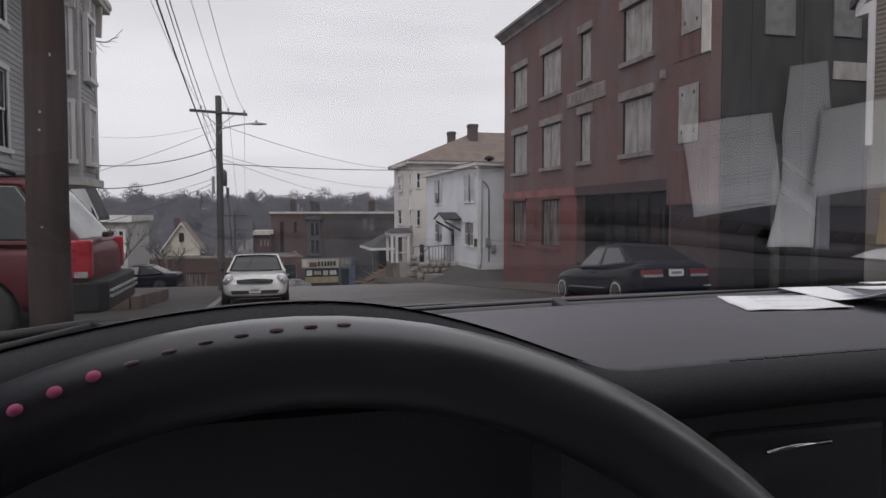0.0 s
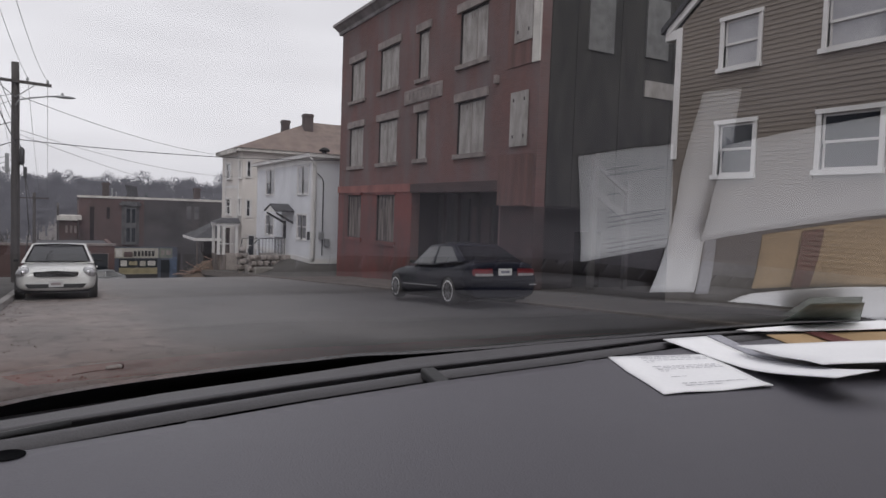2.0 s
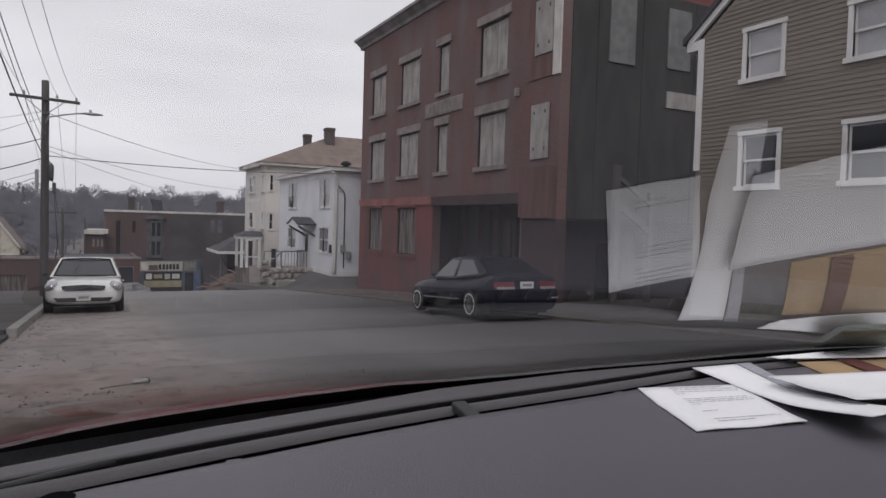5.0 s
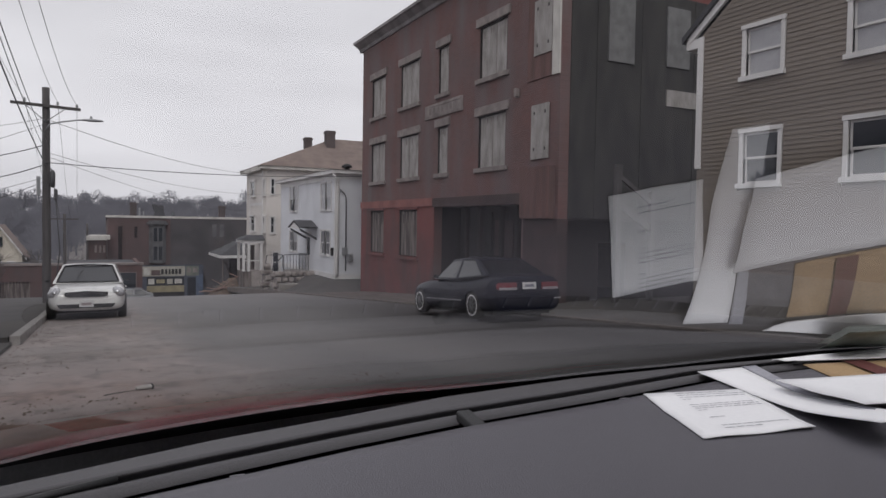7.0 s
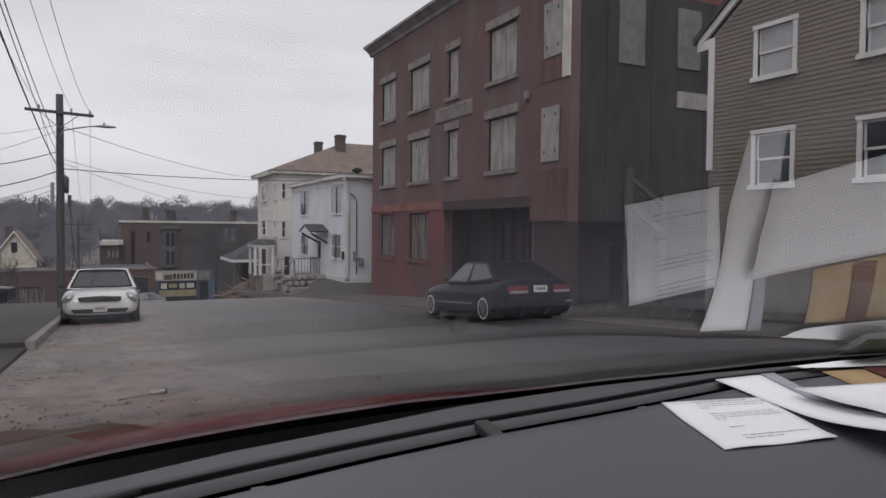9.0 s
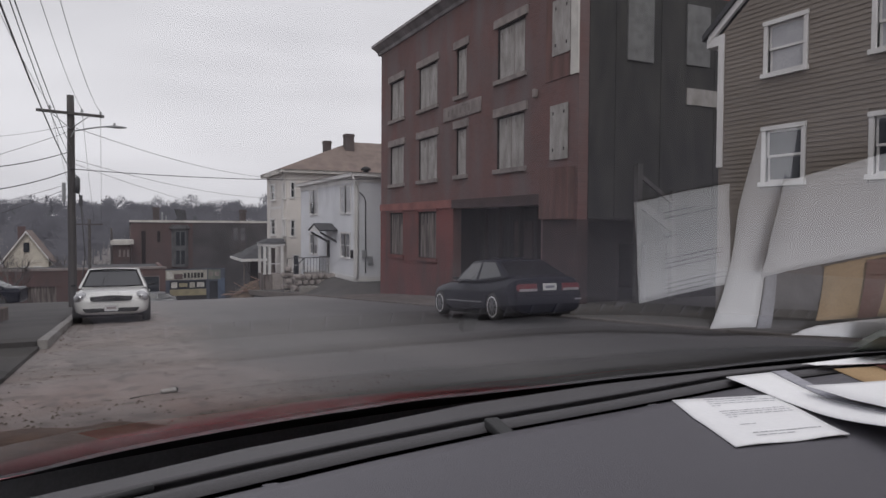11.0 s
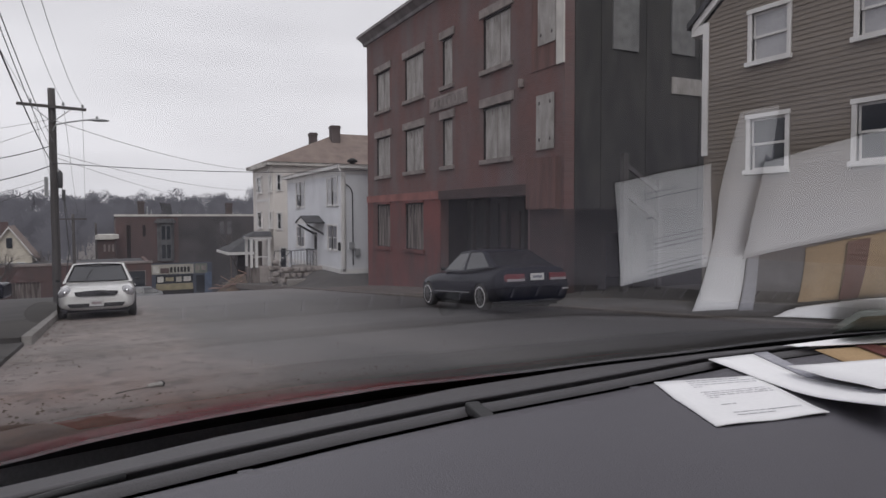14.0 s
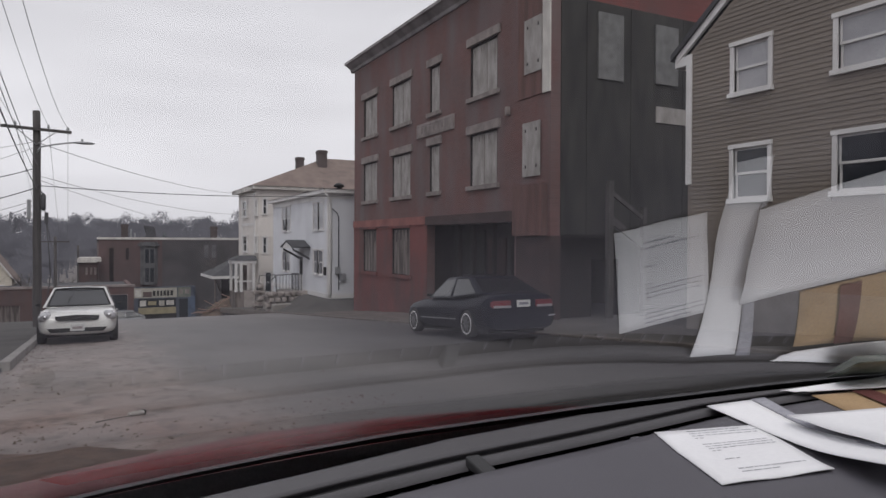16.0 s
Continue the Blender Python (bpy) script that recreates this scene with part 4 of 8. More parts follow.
def cream_house():
    root = thing("cream_house", "cream three-storey clapboard house with a hipped brown roof", "house")
    x0, y0, y1, zb, ze = 11.6, 51.8, 59.3, -3.0, 5.35
    m = wall_frame(x0, y1, 0, "-x")
    bm = bmesh.new()
    wall(bm, 0, y1 - y0 - 0.25, zb - 1.5, ze, [], 0.25)
    part("front_wall", bm, CREAM_SIDING, root, m=m)
    sm = wall_frame(x0, y0, 0, "-y")
    wins = [(0.33, 0.6, 3.48, 4.64), (0.33, 0.6, 0.55, 1.74), (0.5, 0.95, -2.4, -0.9)]
    bm = bmesh.new()
    wall(bm, -0.01, 12.0, zb - 1.5, ze, wins, 0.25)
    part("side_wall", bm, CREAM_SIDING, root, m=sm)
    boards(root, sm, 0.0, 12.0, zb - 0.4, ze, wins, 0.15, CREAM_SIDING, 0.02)
    for w in wins:
        sash_window(root, sm, *w, casing=0.09, trim=WHITE_PAINT, proud=0.045)
    # shallow three-sided bay on the street face
    bay = [(x0 + 0.05, 51.82), (x0 - 0.18, 52.4), (x0 - 0.18, 57.0), (x0 + 0.05, 58.4)]
    bm = bmesh.new()
    prism(bm, [(px, py, zb - 1) for px, py in bay], (0, 0, ze - zb + 1))
    part("bay", bm, CREAM_SIDING, root)
    for px, py in bay[1:3]:
        bx("corner_board", (px - 0.03, px + 0.05, py - 0.12, py + 0.12, zb, ze), WHITE_PAINT, root)
    fm = wall_frame(x0 - 0.29, 57.0, 0, "-x")
    p, q = Vector((x0 - 0.18, 52.4, 0)), Vector((x0 + 0.05, 51.82, 0))
    d = (q - p).normalized()
    am = Matrix.Identity(4)
    am[0][0], am[1][0], am[0][1], am[1][1] = d.x, d.y, -d.y, d.x
    am.translation = p
    for z0, z1 in ((3.4, 4.56), (0.62, 1.8)):
        sash_window(root, fm, 0.75, 2.3, z0, z1, casing=0.12, trim=WHITE_PAINT, depth=0.11)
        sash_window(root, am @ Matrix.Translation((0, -0.1, 0)), 0.2, 0.42, z0, z1, casing=0.07, trim=WHITE_PAINT, depth=0.11)
        bx("band_board", (0, 4.6, 0.08, 0.105, z0 - 0.75, z0 - 0.55), WHITE_PAINT, root, m=fm)
    bm = bmesh.new()
    box(bm, x0 - 0.5, 24.0, y0 - 0.45, 59.6, ze, ze + 0.24)
    prism(bm, [(x0 - 0.4, 52.1, ze - 0.1), (x0 - 0.62, 52.4, ze - 0.1), (x0 - 0.62, 57.2, ze - 0.1), (x0 - 0.4, 58.4, ze - 0.1)], (0, 0, 0.3))
    part("eave", bm, TRIM_GREY, root, "pale boxed eaves")
    bm = bmesh.new()
    v = [bm.verts.new(p) for p in ((x0 - 0.6, y0 - 0.55, ze + 0.24), (25.5, y0 - 0.55, ze + 0.24), (25.5, 59.7, ze + 0.24), (x0 - 0.6, 59.7, ze + 0.24), (17.9, 55.7, 8.42), (23.0, 55.7, 8.42))]
    for f in ((0, 1, 5, 4), (1, 2, 5), (2, 3, 4, 5), (3, 0, 4), (0, 3, 2, 1)):
        bm.faces.new([v[i] for i in f])
    part("roof", bm, SHINGLE, root, "hipped brown shingle roof")
    for cx, cy, zt, w in ((17.35, 54.6, 8.92, 0.36), (16.25, 57.2, 8.58, 0.3)):
        bm = bmesh.new()
        box(bm, cx - w, cx + w, cy - w, cy + w, 6.4, zt)
        box(bm, cx - w - 0.05, cx + w + 0.05, cy - w - 0.05, cy + w + 0.05, zt - 0.22, zt - 0.08)
        part("chimney", bm, CHIMNEY_BRICK, root, "grey-brown brick chimney")
    bm = bmesh.new()
    box(bm, x0 + 0.25, 24, 59.05, 59.3, zb - 2, ze)
    box(bm, 23.75, 24, y0 + 0.25, 59.05, zb - 2, ze)
    part("rear_wall", bm, CREAM_SIDING, root)
    # entry porch on white posts at the near corner
    porch = bx("porch_roof", (9.72, 11.35, 51.3, 53.6, -0.2, 0.02), WHITE_PAINT, root, "white porch eaves")
    bm = bmesh.new()
    v = [bm.verts.new(p) for p in ((9.6, 51.2, 0.02), (11.4, 51.2, 0.02), (11.4, 53.7, 0.02), (9.6, 53.7, 0.02), (10.3, 51.9, 0.36), (11.4, 51.9, 0.36), (11.4, 53.0, 0.36), (10.3, 53.0, 0.36))]
    for f in ((0, 1, 5, 4), (2, 3, 7, 6), (3, 0, 4, 7), (4, 5, 6, 7), (0, 3, 2, 1), (1, 2, 6, 5)):
        bm.faces.new([v[i] for i in f])
    part("shingles", bm, SHINGLE_GREY, porch)
    for px, py in ((9.88, 51.45), (10.25, 51.45), (11.15, 51.45), (9.88, 53.4)):
        bx("porch_post", (px - 0.09, px + 0.09, py - 0.09, py + 0.09, -2.3, -0.2), WHITE_PAINT, root)
    bx("porch_wall", (10.45, 11.3, 51.4, 53.5, -4.4, -2.3), mat("beige_boarding", (0.36, 0.32, 0.3), (0.28, 0.25, 0.235), rough=0.8, scale=1.5, fine=25), root, "cream boarded porch wall")
    bx("porch_base", (9.8, 10.45, 51.45, 53.5, -4.4, -2.3), BOARD_DARK, root, "brown boarded porch base")
    bx("porch_door", (10.5, 11.05, 53.3, 53.5, -2.3, -0.4), BOARD_DARK, root)
    bx("porch_rail", (9.85, 11.2, 51.42, 51.48, -1.55, -1.47), WHITE_PAINT, root)


cream_house()


# ---- poles and wires ----
def pole(name, label, x, y, top, radius, material, lean=0.0, base=None):
    z0 = (ground_z(x, y) if base is None else base) - 0.4
    root = thing(name, label, "utility pole", group="utility poles")
    bm = bmesh.new()
    n = 14
    pts = [(x + lean * k / n + 0.006 * math.sin(k * 1.7), y, z0 + (top - z0) * k / n) for k in range(n + 1)]
    tube(bm, pts, radius, 18, 0.8)
    part("pole_shaft", bm, material, root, smooth=True)
    return root


near = pole("utility_pole", "brown creosoted wooden utility pole at the kerb", -1.36, 5.1, 8.2, 0.138, POLE_WOOD)
bm = bmesh.new()
box(bm, -1.3, -1.29, 4.978, 4.984, 2.4, 2.42)
part("number_tag", bm, GALV, near, "small metal tag")
bm = bmesh.new()
for z in (1.25, 1.9, 2.02, 2.9, 3.3):
    box(bm, -1.385 + 0.02 * math.sin(z * 7), -1.375 + 0.02 * math.sin(z * 7), 4.958, 4.972, z, z + 0.012)
part("nail_head", bm, GALV, near)
bx("crossarm", (-2.4, -0.35, 5.04, 5.16, 6.35, 6.47), POLE_WOOD, near)

PX, PY = -1.45, 28.5
far_pole = pole("utility_pole", "weathered utility pole with a crossarm and a street lamp", PX, PY, 6.08, 0.15, POLE_GREY)
bx("crossarm", (PX - 1.08, PX + 1.1, PY - 0.2, PY - 0.1, 5.36, 5.46), POLE_GREY, far_pole, "wooden crossarm", m=Matrix.Translation((PX, PY, 5.4)) @ Matrix.Rotation(radians(2.5), 4, "Y") @ Matrix.Translation((-PX, -PY, -5.4)))
bm = bmesh.new()
tube(bm, [(PX - 0.6, PY - 0.2, 5.38), (PX, PY - 0.16, 4.85)], 0.018, 6)
tube(bm, [(PX + 0.6, PY - 0.2, 5.33), (PX, PY - 0.16, 4.85)], 0.018, 6)
part("arm_brace", bm, GALV, far_pole, smooth=True)
PINS = [(-2.1, 5.62), (-1.08, 5.56), (-0.47, 5.52)]
for px, pz in PINS:
    bm = bmesh.new()
    lathe(bm, [(0.012, -0.14), (0.012, -0.02), (0.05, -0.02), (0.055, 0.01), (0.03, 0.03), (0.045, 0.05), (0.02, 0.09), (0.001, 0.1)], 10, "z")
    part("insulator", bm, GALV, far_pole, m=Matrix.Translation((px, PY - 0.15, pz - 0.06)), smooth=True)
# street lamp on a curved arm
bm = bmesh.new()
tube(bm, [(PX, PY - 0.1, 4.55), (PX + 0.12, PY - 0.12, 4.78), (PX + 0.5, PY - 0.15, 4.88), (PX + 1.0, PY - 0.2, 4.98), (PX + 1.3, PY - 0.22, 5.0)], 0.028, 8)
arm = part("lamp_arm", bm, GALV, far_pole, "galvanised lamp arm", smooth=True)
bm = bmesh.new()
bmesh.ops.create_uvsphere(bm, u_segments=12, v_segments=8, radius=1)
bmesh.ops.scale(bm, vec=(0.36, 0.12, 0.055), verts=bm.verts)
lamp = part("lamp_head", bm, GALV, arm, "grey cobra-head street lamp", m=Matrix.Translation((PX + 1.5, PY - 0.23, 5.0)), smooth=True)
bx("photocell", (PX + 1.4, PX + 1.48, PY - 0.27, PY - 0.19, 5.05, 5.14), GALV, arm)
# cable splices and boxes on the shaft
bm = bmesh.new()
lathe(bm, [(0.02, -0.35), (0.08, -0.3), (0.09, 0.2), (0.02, 0.3)], 10, "z")
part("splice_case", bm, CABLE, far_pole, m=Matrix.Translation((PX + 0.2, PY - 0.1, 2.85)), smooth=True)
bx("terminal_box", (PX + 0.24, PX + 0.36, PY - 0.2, PY - 0.08, 2.05, 2.45), CABLE, far_pole, bevel=0.02)
bx("terminal_box", (PX - 0.3, PX - 0.18, PY - 0.2, PY - 0.08, 2.2, 2.9), GALV, far_pole, bevel=0.02)
bm = bmesh.new()
tube(bm, [(PX + 0.3, PY - 0.14, 2.05), (PX + 0.36, PY - 0.16, 1.2), (PX + 0.42, PY - 0.14, 0.2), (PX + 0.2, PY - 0.14, -1.6)], 0.02, 6)
part("riser", bm, CABLE, far_pole, smooth=True)
down = pole("utility_pole", "distant utility pole lower down the hill", -1.95, 60, 1.75, 0.13, POLE_GREY)
bx("crossarm", (-2.9, -1.0, 59.85, 59.95, 1.3, 1.4), POLE_GREY, down)
down2 = pole("utility_pole", "distant utility pole lower down the hill", -0.6, 84, 0.9, 0.13, POLE_GREY)


def wire(a, b, sag, radius, label="black overhead cable between the poles", group="overhead wires"):
    a, b = Vector(a), Vector(b)
    bm = bmesh.new()
    n = 18
    tube(bm, [a.lerp(b, k / n) - Vector((0, 0, sag * 4 * (k / n) * (1 - k / n))) for k in range(n + 1)], radius * 0.8, 6)
    return tagged(part("overhead_wire", bm, CABLE, smooth=True), label, "cable", group=group)


wire((PX, PY - 0.15, 3.3), (-1.5, 5.0, 5.75), 0.35, 0.02, "thick black telephone cable between the poles")
wire((PX + 0.02, PY - 0.15, 4.15), (-1.42, 5.0, 6.0), 0.3, 0.013)
wire((PX - 0.1, PY - 0.15, 4.0), (-1.48, 5.0, 6.2), 0.35, 0.012)
wire((PINS[0][0], PY - 0.15, PINS[0][1]), (-1.95, 5.1, 6.5), 0.45, 0.008, "thin overhead power line")
wire((PINS[1][0], PY - 0.15, PINS[1][1]), (-1.3, 5.1, 6.5), 0.5, 0.008, "thin overhead power line")
wire((PINS[2][0], PY - 0.15, PINS[2][1]), (-1.05, 5.1, 6.5), 0.75, 0.008, "thin overhead power line")
for (px, pz), x2 in zip(PINS, (-2.7, -1.6, -1.1)):
    wire((px, PY - 0.12, pz), (x2, 59.9, 1.45), 0.2, 0.009, "thin power line running down the hill")
wire((PX + 0.15, PY, 3.2), (-1.95, 59.9, 0.2), 0.4, 0.02)
wire((PX, PY - 0.15, 3.4), (12.1, 32.72, 3.78), 0.2, 0.02, "black service cable to the brick building")
wire((PX, PY - 0.1, 4.95), (11.2, 51.3, 4.9), 0.45, 0.013, "black service cable to the cream house")
wire((PX + 0.1, PY, 3.75), (11.6, 46.9, 3.3), 0.5, 0.01, "thin service cable to the white house")
wire((PX + 0.1, PY, 3.6), (10.2, 54.4, 2.2), 0.35, 0.01, "thin service cable to the cream house")
wire((PX, PY, 4.05), (-5.7, 27.6, 3.2), 0.25, 0.022, "black service cable to the houses")
wire((PX, PY, 3.35), (-5.7, 27.6, 2.35), 0.25, 0.024, "black service cable to the houses")
wire((PX, PY, 2.9), (-5.7, 27.9, 1.6), 0.1, 0.01, "thin service cable to the houses")
wire((PX, PY, 4.8), (-6.5, 24.0, 2.3), 0.15, 0.01, "thin service cable to the houses")
wire((PX, PY, 5.0), (-8.5, 40.0, 5.6), 0.3, 0.009, "thin service cable to the houses")
wire((PX, PY, 2.75), (-7.5, 34.0, 0.9), 0.2, 0.012, "thin service cable to the houses")


# ---- the grey clapboard house on the near side ----
def grey_house():
    root = thing("grey_clapboard_house", "grey clapboard three-storey house with bays and white trim", "house")
    x, y0, y1, zb, ze = -5.24, 9.5, 21.9, -1.6, 7.3
    m = wall_frame(x, y0, 0, "+x")
    wide = y1 - y0
    wins = [(6.3, 7.3, 2.8, 4.5), (6.3, 7.3, 5.5, 7.0), (3.6, 4.6, 2.8, 4.5), (3.6, 4.6, 5.5, 7.0), (1.0, 2.0, 2.8, 4.5)]
    bm = bmesh.new()
    wall(bm, 0, 8.65, zb, ze, wins, 0.25)
    part("street_wall", bm, GREY_BOARD, root, m=m)
    boards(root, m, 0, 8.65, 0.6, ze, wins)
    for w in wins:
        sash_window(root, m, *w, casing=0.12)
    # two-storey bay at the far end
    bay = [(x, y0 + 8.7), (x + 0.9, y0 + 9.6), (x + 0.9, y0 + 11.4), (x, y0 + 12.3)]
    bm = bmesh.new()
    prism(bm, [(px, py, 2.3) for px, py in bay], (0, 0, 4.95))
    bayp = part("bay", bm, GREY_BOARD, root)
    for (ax, ay), (bx_, by) in zip(bay, bay[1:]):
        d = Vector((bx_ - ax, by - ay, 0))
        L = d.length
        d.normalize()
        bmx = Matrix.Identity(4)
        bmx[0][0], bmx[1][0], bmx[0][1], bmx[1][1] = d.x, d.y, -d.y, d.x
        bmx.translation = (ax, ay, 0)
        hole = [(L / 2 - 0.33, L / 2 + 0.33, 2.75, 4.15), (L / 2 - 0.33, L / 2 + 0.33, 4.95, 6.5)]
        boards(root, bmx @ Matrix.Translation((0, -0.002, 0)), 0.06, L - 0.06, 2.5, 7.2, hole)
        for h in hole:
            sash_window(root, bmx @ Matrix.Translation((0, -0.13, 0)), *h, casing=0.11, back=CURTAIN if h[2] < 3 and abs(d.x) < 0.1 else PANE, proud=0.02)
        bx("corner_board", (-0.06, 0.06, -0.045, 0.02, 2.3, 7.2), TRIM_GREY, root, m=bmx)
    bm = bmesh.new()
    prism(bm, [(px + (0.16 if i in (1, 2) else 0.0), py + (-0.12 if i < 2 else 0.12), 2.12) for i, (px, py) in enumerate(bay)], (0, 0, 0.2))
    part("bay_skirt", bm, TRIM_GREY, root, "pale bay skirting")
    # eaves on brackets
    bm = bmesh.new()
    box(bm, x - 6, x + 1.08, y0 - 0.5, y1 + 0.45, 7.3, 7.5)
    prism(bm, [(x + 0.2, y0, 7.1), (x + 1.12, y0, 7.45), (x + 1.12, y0, 7.6), (x + 0.2, y0, 7.6)], (0, y1 - y0 + 0.5, 0))
    part("eave", bm, TRIM_GREY, root, "pale bracketed eaves")
    for k in range(9):
        y = y0 + 0.4 + k * 1.42
        bm = bmesh.new()
        px = x + (0.9 if y > y0 + 8.5 else 0.0)
        prism(bm, [(px, y, 6.4), (px + 0.12, y, 6.4), (px + (0.16 if px > x else 0.95), y, 7.05), (px + (0.16 if px > x else 0.95), y, 7.25), (px, y, 7.25)], (0, 0.14, 0))
        part("bracket", bm, TRIM_GREY, root)
    bm = bmesh.new()
    box(bm, x - 8, x - 0.25, y1 - 0.25, y1, zb, 7.3)
    box(bm, x - 8, x - 0.25, y0, y0 + 0.25, zb, 7.3)
    box(bm, x - 8.25, x - 8, y0, y1, zb, 7.3)
    box(bm, x - 0.25, x, y0 + 8.65, y1, zb, 7.3)
    part("rear_wall", bm, GREY_BOARD, root)
    bm = bmesh.new()
    prism(bm, [(x + 1.1, y0 - 0.4, 7.6), (x - 9, y0 - 0.4, 7.6), (x - 4, y0 - 0.4, 9.8)], (0, y1 - y0 + 1, 0))
    part("roof", bm, SHINGLE_GREY, root)
    # porch base box in near-black, the shade there put into its colour
    bm = bmesh.new()
    box(bm, x + 0.01, x + 0.35, y0, y0 + 7.5, zb, 0.4)
    part("porch_base", bm, DARK_WOOD, root, "porch base coloured dark for its shade")


grey_house()


def simple_house(name, label, x0, x1, y0, y1, zb, ze, zr, material, roof, gable="y", windows=(), trim=WHITE_PAINT, chimney=None):
    """A small house with a gable roof, windows on the wall that looks up the street, and trim."""
    root = thing(name, label, "house")
    m = wall_frame(x0, y0, 0, "-y")
    w = x1 - x0
    bm = bmesh.new()
    wall(bm, 0, w, zb, ze, windows, 0.2)
    if gable == "y":
        prism(bm, [(0, 0, ze), (w, 0, ze), (w / 2, 0, zr)], (0, 0.2, 0))
    part("front_wall", bm, material, root, m=m)
    for q in windows:
        sash_window(root, m, *q, casing=0.1, trim=trim)
    bm = bmesh.new()
    box(bm, x0, x0 + 0.2, y0 + 0.2, y1, zb, ze)
    box(bm, x1 - 0.2, x1, y0 + 0.2, y1, zb, ze)
    box(bm, x0 + 0.2, x1 - 0.2, y1 - 0.2, y1, zb, ze)
    part("side_wall", bm, material, root)
    rise = (zr - ze) / (w / 2) if gable == "y" else 0
    if gable == "y":
        for s in (0, 1):
            e = [(-0.35, -0.3, ze - 0.35 * rise), (w / 2, -0.3, zr), (w / 2, -0.3, zr + 0.16), (-0.35, -0.3, ze - 0.35 * rise + 0.16)]
            f = [(-0.35, -0.33, ze - 0.35 * rise - 0.06), (w / 2, -0.33, zr - 0.04), (w / 2, -0.33, zr + 0.12), (-0.35, -0.33, ze - 0.35 * rise + 0.1)]
            if s:
                e, f = [(w - p[0], p[1], p[2]) for p in e], [(w - p[0], p[1], p[2]) for p in f]
            bm = bmesh.new()
            prism(bm, e, (0, y1 - y0 + 0.6, 0))
            part("roof", bm, roof, root, m=m)
            bm = bmesh.new()
            prism(bm, f, (0, 0.06, 0))
            part("rake_board", bm, trim, root, m=m)
    else:
        bx("roof", (x0 - 0.3, x1 + 0.3, y0 - 0.3, y1 + 0.3, ze, zr), roof, root)
        bx("fascia", (x0 - 0.34, x1 + 0.34, y0 - 0.34, y0 - 0.3, ze - 0.05, zr - 0.02), trim, root)
    if chimney:
        cx, cy, zt = chimney
        bx("chimney", (cx - 0.3, cx + 0.3, cy - 0.3, cy + 0.3, ze, zt), BRICK_FAR, root)
    return root


simple_house("white_gabled_house", "white clapboard house with a steep gable behind trees", -9.0, -7.1, 33.0, 34.6, -2.6, 2.0, 4.3, WHITE_SIDING, SHINGLE_GREY, windows=[(1.2, 1.6, -0.6, 1.0)])
simple_house("flat_roofed_house", "low pale flat-roofed house with dark windows", -12.2, -8.1, 47.0, 56.0, -4.2, 1.0, 1.4, mat("pale_stucco", (0.42, 0.41, 0.4)), TRIM_GREY, gable="flat", windows=[(0.8, 2.6, -1.6, 0.6), (2.95, 3.4, -0.9, 0.4), (3.6, 3.9, -0.9, 0.4)])
simple_house("cream_cottage", "small cream gabled cottage with dark windows", -8.9, -5.55, 70.0, 74.0, -6, -1.75, 0.62, mat("cream_clapboard", (0.58, 0.53, 0.45), (0.46, 0.42, 0.36)), SHINGLE, windows=[(1.35, 1.8, -3.3, -2.5), (2.3, 2.7, -3.3, -2.5)], chimney=(-8.0, 74, 1.1))
bx("attic_window", (-7.45, -7.0, 69.9, 69.98, -1.15, -0.3), PANE, bpy.data.objects["cream_cottage"], "dark attic window")


def low_brick():
    root = thing("low_brick_garage", "long low brick garage with a pale coping", "building")
    m = wall_frame(-9.0, 62.0, 0, "-y")
    hole = [(10.7, 12.2, -4.4, -2.95), (2.6, 4.6, -5.9, -3.6)]
    bm = bmesh.new()
    wall(bm, 0, 12.65, -6.4, -2.35, hole, 0.3)
    box(bm, 12.35, 12.65, 0.3, 11, -6.6, -2.35)
    box(bm, 0, 0.3, 0.3, 11, -6.6, -2.35)
    part("front_wall", bm, BRICK_GARAGE, root, m=m)
    bx("coping", (-0.1, 12.75, -0.08, 0.38, -2.35, -2.17), STONE, root, m=m)
    bx("roof", (0.3, 12.35, 0.3, 11, -2.7, -2.5), SHINGLE_GREY, root, m=m)
    w = bx("window", (10.62, 12.28, 0.02, 0.08, -4.5, -2.87), STONE, root, m=m)
    bx("pane", (10.75, 12.15, 0.0, 0.018, -4.35, -3.0), PANE, w, m=m)
    bx("garage_door", (2.6, 4.6, 0.1, 0.16, -6.2, -3.6), BOARD_DARK, root, m=m)


low_brick()


